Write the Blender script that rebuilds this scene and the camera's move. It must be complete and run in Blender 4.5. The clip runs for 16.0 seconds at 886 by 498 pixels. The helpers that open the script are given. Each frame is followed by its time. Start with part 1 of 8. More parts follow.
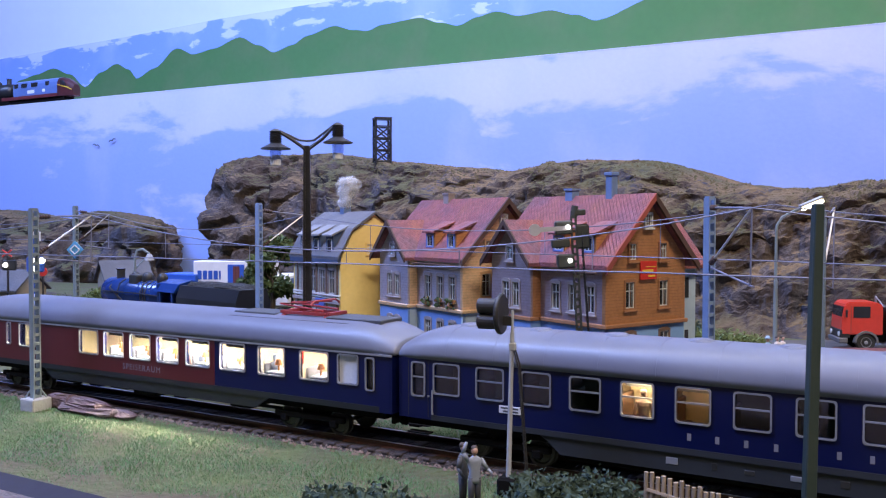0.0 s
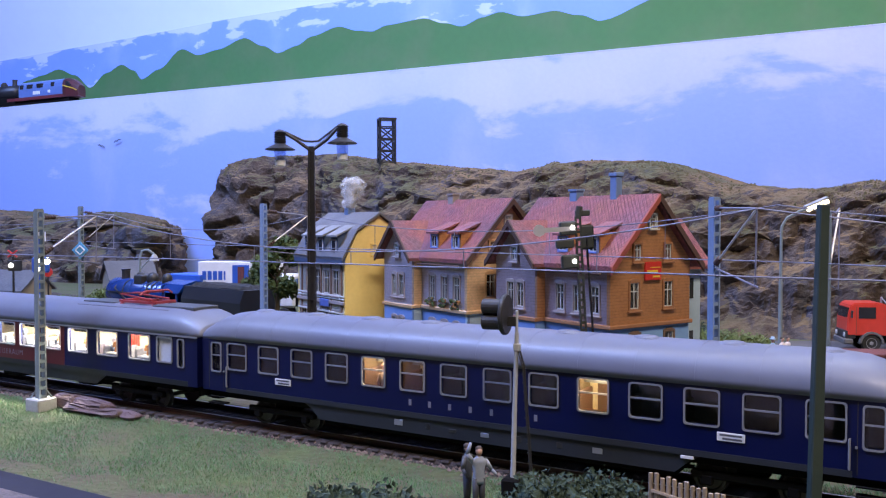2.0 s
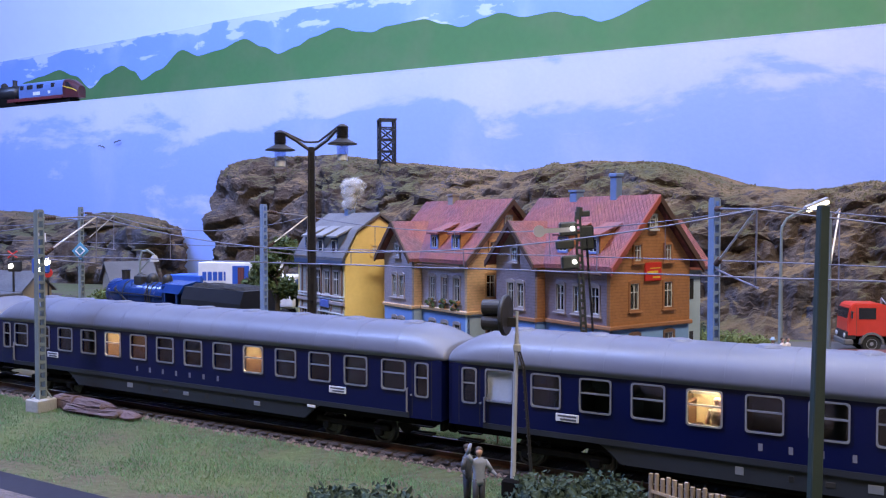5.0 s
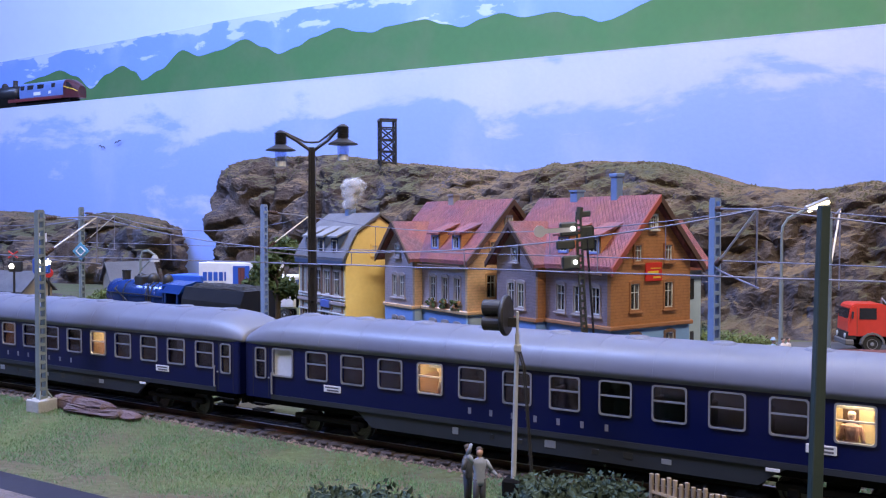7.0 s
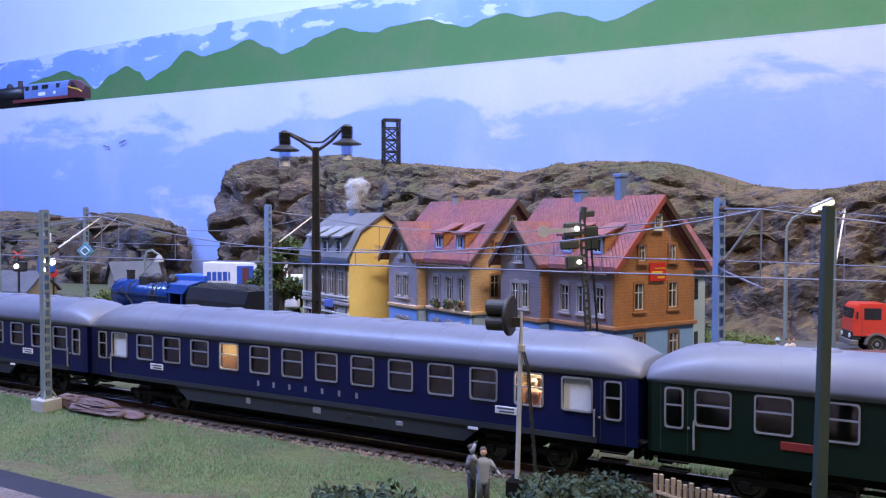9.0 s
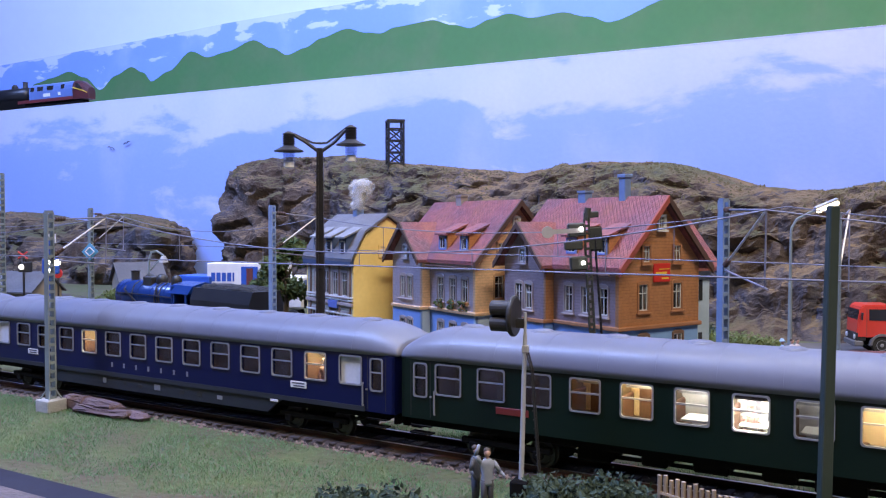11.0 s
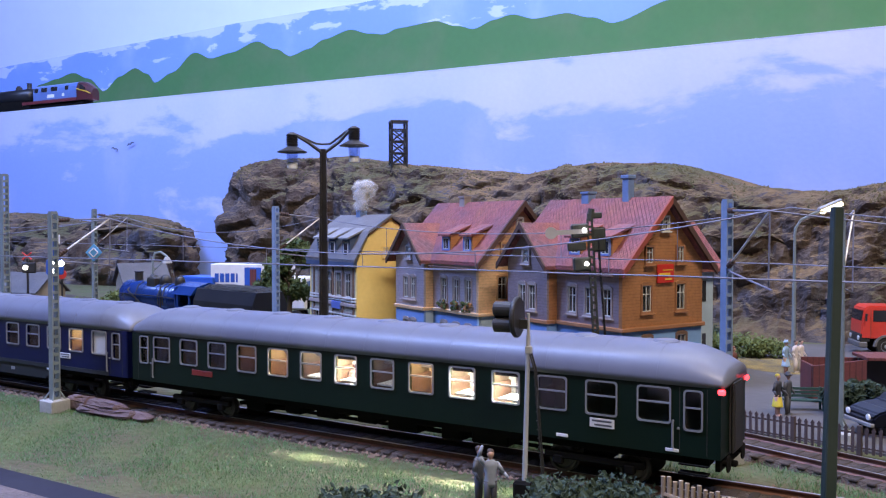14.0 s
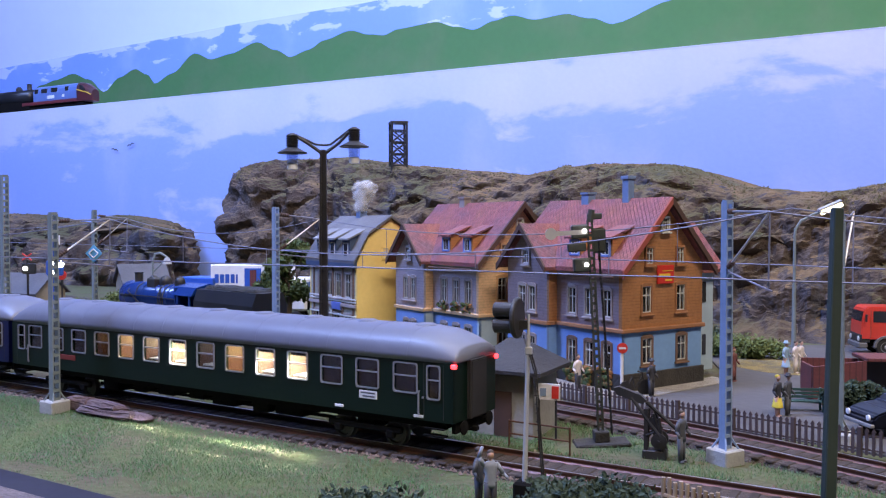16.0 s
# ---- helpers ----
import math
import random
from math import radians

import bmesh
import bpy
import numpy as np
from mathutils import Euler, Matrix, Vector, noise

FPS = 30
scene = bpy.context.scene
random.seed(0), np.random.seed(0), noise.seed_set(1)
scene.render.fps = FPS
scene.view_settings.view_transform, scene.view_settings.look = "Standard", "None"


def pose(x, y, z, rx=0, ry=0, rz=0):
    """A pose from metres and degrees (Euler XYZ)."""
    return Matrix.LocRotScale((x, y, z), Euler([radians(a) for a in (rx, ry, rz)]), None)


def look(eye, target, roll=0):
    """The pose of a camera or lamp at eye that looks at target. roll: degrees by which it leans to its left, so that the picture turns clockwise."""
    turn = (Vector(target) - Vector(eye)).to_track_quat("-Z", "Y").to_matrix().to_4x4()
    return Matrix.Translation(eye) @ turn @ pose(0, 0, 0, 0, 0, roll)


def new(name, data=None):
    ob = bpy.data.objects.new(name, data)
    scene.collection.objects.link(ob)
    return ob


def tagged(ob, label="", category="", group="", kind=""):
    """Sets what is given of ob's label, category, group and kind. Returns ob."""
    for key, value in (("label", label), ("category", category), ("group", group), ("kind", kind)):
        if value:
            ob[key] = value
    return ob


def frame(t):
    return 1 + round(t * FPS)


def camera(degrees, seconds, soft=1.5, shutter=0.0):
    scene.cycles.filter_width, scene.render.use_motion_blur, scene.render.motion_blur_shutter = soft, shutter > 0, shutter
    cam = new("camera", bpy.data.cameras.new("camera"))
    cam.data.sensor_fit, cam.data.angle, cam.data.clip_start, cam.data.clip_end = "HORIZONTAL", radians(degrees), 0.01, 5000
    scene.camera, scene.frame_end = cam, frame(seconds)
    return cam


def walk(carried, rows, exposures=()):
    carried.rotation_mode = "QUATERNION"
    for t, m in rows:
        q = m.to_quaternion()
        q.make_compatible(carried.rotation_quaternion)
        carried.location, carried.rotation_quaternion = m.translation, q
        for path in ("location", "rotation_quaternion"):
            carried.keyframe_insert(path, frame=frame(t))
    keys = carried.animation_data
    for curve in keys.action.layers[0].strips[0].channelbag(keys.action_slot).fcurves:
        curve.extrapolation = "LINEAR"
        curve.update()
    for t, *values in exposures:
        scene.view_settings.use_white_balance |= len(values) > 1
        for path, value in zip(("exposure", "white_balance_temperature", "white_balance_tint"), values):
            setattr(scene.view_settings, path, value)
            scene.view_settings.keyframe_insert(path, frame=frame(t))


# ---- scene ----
# All lengths below are centimetres of the model railway; U turns them into metres.
U = 0.01
EYE = 8.4
TRACK = radians(31.59)                      # the main track's slant
TN = (math.sin(TRACK), math.cos(TRACK))     # across the track, away from the camera
TD = (-math.cos(TRACK), math.sin(TRACK))    # along the track, the way the train runs
WN, WD = (0.476, 0.8794), (-0.8794, 0.476)  # the same for the painted wall


def at(x, y, z=0.0, rz=0.0, rx=0.0, ry=0.0):
    return pose(x * U, y * U, z * U, rx, ry, rz)


def on_track(along, across=28.1):
    return across * TN[0] + along * TD[0], across * TN[1] + along * TD[1]


def on_wall(s, n):
    return n * WN[0] + s * WD[0], n * WN[1] + s * WD[1]


# ---- camera ----
cam = camera(54.25, 16.0, soft=1.2)


def aim(dx, dy):
    f = 1530.0
    return at(0, 0, EYE, rz=-math.degrees(math.atan(dx / f)), rx=90 - math.degrees(math.atan((41.4 - dy) / f)))


AIM = ((0, -28.3, -5.6), (0.1, -25.5, -5.5), (0.2, -23.0, -5.3), (0.3, -21.3, -5.1), (0.5, -20.5, -5.0), (1, -20.8, -4.8),
       (1.5, -20.7, -4.6), (2.5, -20.5, -4.6), (4, -20.5, -3.9), (6.5, -20.1, -3.1), (7, -19.6, -3.1), (7.5, -18, -3.1),
       (8, -16.1, -3.1), (8.5, -14.3, -3.1), (9, -12.8, -3.1), (11.5, -4, -1.6), (12, -2.5, -1.6), (12.5, -1.7, -1.6),
       (13, -0.8, -1.5), (13.5, 0, -1.1), (14, 0, -0.2), (15, 0, 0), (15.5, 0, 0.4), (16, 0, 1.3))
walk(cam, [(t, aim(-dx, dy)) for t, dx, dy in AIM], exposures=((0, -0.02), (4, 0.0), (7, 0.06), (9, 0.12), (11.5, 0.03), (12.5, 0.0), (16, -0.02)))

# ---- light: a dim, bluish room with fluorescent tubes on its ceiling ----
world = bpy.data.worlds.new("room_air")
scene.world = world
world.use_nodes = True
world.node_tree.nodes["Background"].inputs[0].default_value = (0.55, 0.66, 1.0, 1)
world.node_tree.nodes["Background"].inputs[1].default_value = 0.03


def area_lamp(name, x, y, z, sx, sy, power, color, target):
    d = bpy.data.lights.new(name, "AREA")
    d.shape, d.size, d.size_y, d.energy, d.color = "RECTANGLE", sx * U, sy * U, power, color
    ob = new(name, d)
    ob.matrix_world = look((x * U, y * U, z * U), tuple(c * U for c in target))
    return ob


area_lamp("tube_lamp_front", 32, -34, 118, 90, 16, 22.0, (1.0, 0.84, 0.70), (10, 50, 0))
area_lamp("tube_lamp_left", -95, 35, 138, 100, 18, 60.0, (0.29, 0.43, 1.0), (-85, 100, 12))
area_lamp("tube_lamp_by_wall", 15, 70, 140, 150, 20, 20.0, (0.75, 0.765, 0.92), (5, 95, 15))


# ---- materials ----
def mat(name, c1, c2=None, scale=8.0, rough=0.6, metal=0.0, bump=0.0, fine=0.12, vary=0.0, coat=0.0, lo=0.35, hi=0.65, spec=0.5):
    """c1 to c2 by large noise (scale per metre x 10), fine grain on top; vary: from piece to piece."""
    m = bpy.data.materials.new(name)
    m.use_nodes = True
    nt = m.node_tree
    b = nt.nodes["Principled BSDF"]
    N, L = nt.nodes.new, nt.links.new
    c2 = c2 or tuple(v * 0.82 for v in c1)
    co = N("ShaderNodeTexCoord")
    n1 = N("ShaderNodeTexNoise")
    n1.inputs["Scale"].default_value, n1.inputs["Detail"].default_value = scale * 10, 5
    n2 = N("ShaderNodeTexNoise")
    n2.inputs["Scale"].default_value, n2.inputs["Detail"].default_value = scale * 90, 3
    L(co.outputs["Object"], n1.inputs["Vector"]), L(co.outputs["Object"], n2.inputs["Vector"])
    r = N("ShaderNodeValToRGB")
    r.color_ramp.elements[0].position, r.color_ramp.elements[1].position = lo, hi
    r.color_ramp.elements[0].color, r.color_ramp.elements[1].color = (*c1, 1), (*c2, 1)
    L(n1.outputs["Fac"], r.inputs["Fac"])
    hsv = N("ShaderNodeHueSaturation")
    mm = N("ShaderNodeMapRange")
    mm.inputs["To Min"].default_value, mm.inputs["To Max"].default_value = 1 - fine, 1 + fine
    L(n2.outputs["Fac"], mm.inputs["Value"])
    last = mm.outputs["Result"]
    if vary:
        oi = N("ShaderNodeObjectInfo")
        m3 = N("ShaderNodeMapRange")
        m3.inputs["To Min"].default_value, m3.inputs["To Max"].default_value = 1 - vary, 1 + vary
        L(oi.outputs["Random"], m3.inputs["Value"])
        mu = N("ShaderNodeMath")
        mu.operation = "MULTIPLY"
        L(last, mu.inputs[0]), L(m3.outputs["Result"], mu.inputs[1])
        last = mu.outputs[0]
    L(r.outputs["Color"], hsv.inputs["Color"]), L(last, hsv.inputs["Value"])
    L(hsv.outputs["Color"], b.inputs["Base Color"])
    b.inputs["Roughness"].default_value, b.inputs["Metallic"].default_value = rough, metal
    b.inputs["Coat Weight"].default_value, b.inputs["Specular IOR Level"].default_value = coat, spec
    if bump:
        bp = N("ShaderNodeBump")
        bp.inputs["Strength"].default_value, bp.inputs["Distance"].default_value = min(1, bump), 0.0012
        L(n2.outputs["Fac"], bp.inputs["Height"]), L(bp.outputs["Normal"], b.inputs["Normal"])
    return m


def glow(name, color, power):
    m = bpy.data.materials.new(name)
    m.use_nodes = True
    b = m.node_tree.nodes["Principled BSDF"]
    b.inputs["Base Color"].default_value = (*color, 1)
    b.inputs["Emission Color"].default_value = (*color, 1)
    b.inputs["Emission Strength"].default_value = power
    return m


def clear_pane(name, color, gloss=0.12, rough=0.05):
    m = bpy.data.materials.new(name)
    m.use_nodes = True
    nt = m.node_tree
    tr, gl, mx = nt.nodes.new("ShaderNodeBsdfTransparent"), nt.nodes.new("ShaderNodeBsdfGlossy"), nt.nodes.new("ShaderNodeMixShader")
    tr.inputs["Color"].default_value = (*color, 1)
    gl.inputs["Roughness"].default_value = rough
    mx.inputs[0].default_value = gloss
    nt.links.new(tr.outputs[0], mx.inputs[1]), nt.links.new(gl.outputs[0], mx.inputs[2])
    nt.links.new(mx.outputs[0], nt.nodes["Material Output"].inputs["Surface"])
    return m


def sky_paint(name, blue, white, seed, bank, thick, size, soft):
    """Blue wall paint with dabbed white clouds: noise, thickened in a bank along the wall's top, and thin wiped wisps."""
    m = bpy.data.materials.new(name)
    m.use_nodes = True
    nt = m.node_tree
    b = nt.nodes["Principled BSDF"]
    N, L = nt.nodes.new, nt.links.new
    co, mp, mw = N("ShaderNodeTexCoord"), N("ShaderNodeMapping"), N("ShaderNodeMapping")
    mp.inputs["Location"].default_value, mp.inputs["Scale"].default_value = (seed, seed * 0.7, 0), size
    mw.inputs["Location"].default_value, mw.inputs["Scale"].default_value = (seed * 2.1, 0, 3), (7, 1, 5)
    L(co.outputs["Object"], mp.inputs["Vector"]), L(co.outputs["Object"], mw.inputs["Vector"])
    n1, n2, n3 = N("ShaderNodeTexNoise"), N("ShaderNodeTexNoise"), N("ShaderNodeTexNoise")
    n1.inputs["Scale"].default_value, n1.inputs["Detail"].default_value, n1.inputs["Roughness"].default_value = 1.0, 8, 0.56
    n1.inputs["Distortion"].default_value = 0.25
    n2.inputs["Scale"].default_value, n2.inputs["Detail"].default_value = 160, 4
    n3.inputs["Scale"].default_value, n3.inputs["Detail"].default_value = 1.0, 6
    L(mp.outputs["Vector"], n1.inputs["Vector"]), L(co.outputs["Object"], n2.inputs["Vector"]), L(mw.outputs["Vector"], n3.inputs["Vector"])
    sx = N("ShaderNodeSeparateXYZ")
    L(co.outputs["Object"], sx.inputs["Vector"])
    up = N("ShaderNodeMapRange")
    up.interpolation_type = "SMOOTHSTEP"
    up.inputs["From Min"].default_value, up.inputs["From Max"].default_value = bank
    up.inputs["To Min"].default_value, up.inputs["To Max"].default_value = -0.09, thick
    L(sx.outputs["Z"], up.inputs["Value"])
    ad = N("ShaderNodeMath")
    L(n1.outputs["Fac"], ad.inputs[0]), L(up.outputs["Result"], ad.inputs[1])
    dab = N("ShaderNodeMapRange")
    dab.interpolation_type = "SMOOTHSTEP"
    dab.inputs["From Min"].default_value, dab.inputs["From Max"].default_value = 0.56 - soft, 0.56 + soft
    L(ad.outputs[0], dab.inputs["Value"])
    wisp = N("ShaderNodeMapRange")
    wisp.interpolation_type = "SMOOTHSTEP"
    wisp.inputs["From Min"].default_value, wisp.inputs["From Max"].default_value = 0.50, 0.74
    wisp.inputs["To Max"].default_value = 0.36
    L(n3.outputs["Fac"], wisp.inputs["Value"])
    inner = N("ShaderNodeMapRange")
    inner.inputs["From Min"].default_value, inner.inputs["From Max"].default_value = 0.3, 0.7
    inner.inputs["To Min"].default_value, inner.inputs["To Max"].default_value = 0.62, 1.0
    L(n3.outputs["Fac"], inner.inputs["Value"])
    mu, mx = N("ShaderNodeMath"), N("ShaderNodeMath")
    mu.operation, mx.operation = "MULTIPLY", "MAXIMUM"
    L(dab.outputs["Result"], mu.inputs[0]), L(inner.outputs["Result"], mu.inputs[1])
    L(mu.outputs[0], mx.inputs[0]), L(wisp.outputs["Result"], mx.inputs[1])
    r = N("ShaderNodeMix")
    r.data_type = "RGBA"
    r.inputs[6].default_value, r.inputs[7].default_value = (*blue, 1), (*white, 1)
    L(mx.outputs[0], r.inputs[0])
    hsv, mr = N("ShaderNodeHueSaturation"), N("ShaderNodeMapRange")
    mr.inputs["To Min"].default_value, mr.inputs["To Max"].default_value = 0.95, 1.05
    L(n2.outputs["Fac"], mr.inputs["Value"]), L(mr.outputs["Result"], hsv.inputs["Value"])
    L(r.outputs[2], hsv.inputs["Color"]), L(hsv.outputs["Color"], b.inputs["Base Color"])
    b.inputs["Roughness"].default_value = 0.55
    bp = N("ShaderNodeBump")
    bp.inputs["Strength"].default_value, bp.inputs["Distance"].default_value = 0.12, 0.002
    L(n2.outputs["Fac"], bp.inputs["Height"]), L(bp.outputs["Normal"], b.inputs["Normal"])
    return m


def rock_paint(name, dark, mid_c, light, top):
    """Cast plaster rock: grey and brown by noise, rusty veins and run-down grey washes, earth and dry turf where it lies flatter."""
    m = bpy.data.materials.new(name)
    m.use_nodes = True
    nt = m.node_tree
    b = nt.nodes["Principled BSDF"]
    N, L = nt.nodes.new, nt.links.new
    co, geo, mp = N("ShaderNodeTexCoord"), N("ShaderNodeNewGeometry"), N("ShaderNodeMapping")
    mp.inputs["Scale"].default_value = (26, 26, 7)
    L(co.outputs["Object"], mp.inputs["Vector"])
    n1, n2, n3, n4 = (N("ShaderNodeTexNoise") for _ in range(4))
    for n, sc, d in ((n1, 14, 6), (n2, 55, 6), (n3, 330, 5), (n4, 1, 5)):
        n.inputs["Scale"].default_value, n.inputs["Detail"].default_value = sc, d
        L(mp.outputs["Vector"] if n is n4 else co.outputs["Object"], n.inputs["Vector"])
    r = N("ShaderNodeValToRGB")
    e = r.color_ramp.elements
    e[0].position, e[0].color = 0.36, (*dark, 1)
    e[1].position, e[1].color = 0.64, (*light, 1)
    e.new(0.48).color = (*mid_c, 1)
    ad = N("ShaderNodeMix")
    ad.inputs[0].default_value = 0.5
    L(n1.outputs["Fac"], ad.inputs[2]), L(n2.outputs["Fac"], ad.inputs[3])
    L(ad.outputs[0], r.inputs["Fac"])
    wash = N("ShaderNodeMapRange")
    wash.inputs["From Min"].default_value, wash.inputs["From Max"].default_value, wash.inputs["To Max"].default_value = 0.52, 0.68, 0.75
    L(n4.outputs["Fac"], wash.inputs["Value"])
    mw = N("ShaderNodeMix")
    mw.data_type = "RGBA"
    mw.inputs[7].default_value = (0.085, 0.09, 0.12, 1)
    L(wash.outputs["Result"], mw.inputs[0]), L(r.outputs["Color"], mw.inputs[6])
    sx = N("ShaderNodeSeparateXYZ")
    L(geo.outputs["Normal"], sx.inputs["Vector"])
    lift, hi = N("ShaderNodeMath"), N("ShaderNodeMath")
    hi.operation = "MULTIPLY_ADD"
    hi.inputs[1].default_value, hi.inputs[2].default_value = 0.9, -0.45
    L(n2.outputs["Fac"], hi.inputs[0]), L(sx.outputs["Z"], lift.inputs[0]), L(hi.outputs[0], lift.inputs[1])
    flat = N("ShaderNodeMapRange")
    flat.inputs["From Min"].default_value, flat.inputs["From Max"].default_value = 0.54, 0.82
    L(lift.outputs[0], flat.inputs["Value"])
    r2 = N("ShaderNodeValToRGB")
    r2.color_ramp.elements[0].position, r2.color_ramp.elements[1].position = 0.4, 0.62
    r2.color_ramp.elements[0].color, r2.color_ramp.elements[1].color = (*top[0], 1), (*top[1], 1)
    r2.color_ramp.elements.new(0.5).color = (*top[2], 1)
    L(n1.outputs["Fac"], r2.inputs["Fac"])
    mx = N("ShaderNodeMix")
    mx.data_type = "RGBA"
    L(flat.outputs["Result"], mx.inputs[0]), L(mw.outputs[2], mx.inputs[6]), L(r2.outputs["Color"], mx.inputs[7])
    hsv, mr = N("ShaderNodeHueSaturation"), N("ShaderNodeMapRange")
    mr.inputs["To Min"].default_value, mr.inputs["To Max"].default_value = 0.62, 1.38
    L(n3.outputs["Fac"], mr.inputs["Value"]), L(mr.outputs["Result"], hsv.inputs["Value"])
    L(mx.outputs[2], hsv.inputs["Color"]), L(hsv.outputs["Color"], b.inputs["Base Color"])
    b.inputs["Roughness"].default_value = 0.9
    b.inputs["Specular IOR Level"].default_value = 0.25
    bp = N("ShaderNodeBump")
    bp.inputs["Strength"].default_value, bp.inputs["Distance"].default_value = 0.8, 0.0022
    L(n3.outputs["Fac"], bp.inputs["Height"]), L(bp.outputs["Normal"], b.inputs["Normal"])
    return m


# ---- mesh helpers ----
def box(bm, x0, x1, y0, y1, z0, z1, bevel=0.0):
    v = [bm.verts.new((x, y, z)) for z in (z0, z1) for x, y in ((x0, y0), (x1, y0), (x1, y1), (x0, y1))]
    fs = [bm.faces.new([v[i] for i in q]) for q in ((3, 2, 1, 0), (4, 5, 6, 7), (0, 1, 5, 4), (1, 2, 6, 5), (2, 3, 7, 6), (3, 0, 4, 7))]
    if bevel:
        bmesh.ops.bevel(bm, geom=list({e for f in fs for e in f.edges}), offset=bevel, segments=1, affect="EDGES")
    return v


def prism(bm, pts, axis, lo, hi):
    """A flat outline, swept along an axis; the outline's two coordinates are the other two axes in order."""
    def full(p, w):
        return {"x": (w, p[0], p[1]), "y": (p[0], w, p[1]), "z": (p[0], p[1], w)}[axis]
    a, b = [bm.verts.new(full(p, lo)) for p in pts], [bm.verts.new(full(p, hi)) for p in pts]
    n = len(pts)
    fs = [bm.faces.new(a), bm.faces.new(b[::-1])] + [bm.faces.new((a[i], b[i], b[(i + 1) % n], a[(i + 1) % n])) for i in range(n)]
    bmesh.ops.recalc_face_normals(bm, faces=fs)


def rod(bm, p, q, r, r2=None, seg=8):
    p, q = Vector(p), Vector(q)
    d = (q - p)
    m = Matrix.Translation((p + q) / 2) @ d.to_track_quat("Z", "Y").to_matrix().to_4x4()
    bmesh.ops.create_cone(bm, cap_ends=True, segments=seg, radius1=r, radius2=r if r2 is None else r2, depth=d.length, matrix=m)


def blob(bm, c, r, sx=1, sy=1, sz=1, sub=2, rough=0.0):
    vs = bmesh.ops.create_icosphere(bm, subdivisions=sub, radius=1)["verts"]
    for v in vs:
        k = 1 + rough * noise.noise(Vector(c) * 1.7 + v.co * 2.1)
        v.co = Vector((c[0] + v.co.x * r * sx * k, c[1] + v.co.y * r * sy * k, c[2] + v.co.z * r * sz * k))


def lathe(bm, pts, seg=16, c=(0, 0), axis="z"):
    rings = []
    for r, w in pts:
        ring = []
        for i in range(seg):
            a = 2 * math.pi * i / seg
            u, v = c[0] + r * math.cos(a), c[1] + r * math.sin(a)
            ring.append(bm.verts.new({"z": (u, v, w), "y": (u, w, v), "x": (w, u, v)}[axis]))
        rings.append(ring)
    fs = []
    for p, q in zip(rings, rings[1:]):
        fs += [bm.faces.new((p[i], p[(i + 1) % seg], q[(i + 1) % seg], q[i])) for i in range(seg)]
    fs += [bm.faces.new(rings[0]), bm.faces.new(rings[-1])]
    bmesh.ops.recalc_face_normals(bm, faces=fs)


def part(name, bm, material, parent=None, label="", smooth=False, m=None):
    """Links a bmesh, built in centimetres, as one mesh object."""
    me = bpy.data.meshes.new(name)
    bm.to_mesh(me)
    bm.free()
    me.transform(Matrix.Diagonal((U, U, U, 1)))
    if smooth:
        me.polygons.foreach_set("use_smooth", [True] * len(me.polygons))
    me.materials.append(material)
    ob = new(name, me)
    ob.parent = parent
    if m is not None:
        ob.matrix_basis = m
    return tagged(ob, label)


def thing(name, m, label, category, group="", kind=""):
    ob = new(name)
    ob.empty_display_size = 0.01
    ob.matrix_basis = m
    return tagged(ob, label, category, group, kind)


def made(fn, *a, **k):
    bm = bmesh.new()
    fn(bm, *a, **k)
    return bm


def tube(bm, pts, r, seg=6):
    """A round bar along a run of points."""
    pts = [Vector(p) for p in pts]
    rings = []
    for i, p in enumerate(pts):
        d = (pts[min(i + 1, len(pts) - 1)] - pts[max(i - 1, 0)]).normalized()
        x = d.orthogonal().normalized() if not rings else (side - d * side.dot(d)).normalized()
        side, y = x, d.cross(x)
        rings.append([bm.verts.new(p + (x * math.cos(2 * math.pi * j / seg) + y * math.sin(2 * math.pi * j / seg)) * r) for j in range(seg)])
    for a, b in zip(rings, rings[1:]):
        for j in range(seg):
            bm.faces.new((a[j], a[(j + 1) % seg], b[(j + 1) % seg], b[j]))
    bm.faces.new(rings[0][::-1]), bm.faces.new(rings[-1])


def grid_mesh(name, rows, material, kind="structure", label="", category=""):
    nv = len(rows[0])
    me = bpy.data.meshes.new(name)
    me.from_pydata([tuple(c * U for c in p) for row in rows for p in row], [],
                   [(i * nv + j, i * nv + j + 1, (i + 1) * nv + j + 1, (i + 1) * nv + j) for i in range(len(rows) - 1) for j in range(nv - 1)])
    me.materials.append(material)
    return tagged(new(name, me), label, category, kind=kind)


# paints
M_SKY = sky_paint("sky_wall_paint", (0.275, 0.385, 0.79), (0.56, 0.59, 0.80), 5.3, (0.19, 0.285), 0.155, (4.6, 1, 12.0), 0.045)
M_SKY2 = sky_paint("upper_sky_paint", (0.185, 0.305, 0.80), (0.53, 0.60, 0.86), 8.4, (0.385, 0.47), 0.11, (10.0, 1, 24.0), 0.022)
M_HILL = mat("hill_green_paint", (0.05, 0.148, 0.043), (0.085, 0.15, 0.06), scale=1.2, rough=0.7, fine=0.08, lo=0.4, hi=0.75)
M_WHITEWALL = mat("white_wall_paint", (0.69, 0.78, 0.96), (0.66, 0.75, 0.93), scale=0.5, rough=0.8, fine=0.02)
M_ROCK = rock_paint("plaster_rock", (0.018, 0.015, 0.016), (0.070, 0.050, 0.040), (0.125, 0.104, 0.095), ((0.085, 0.082, 0.043), (0.165, 0.112, 0.062), (0.115, 0.086, 0.053)))
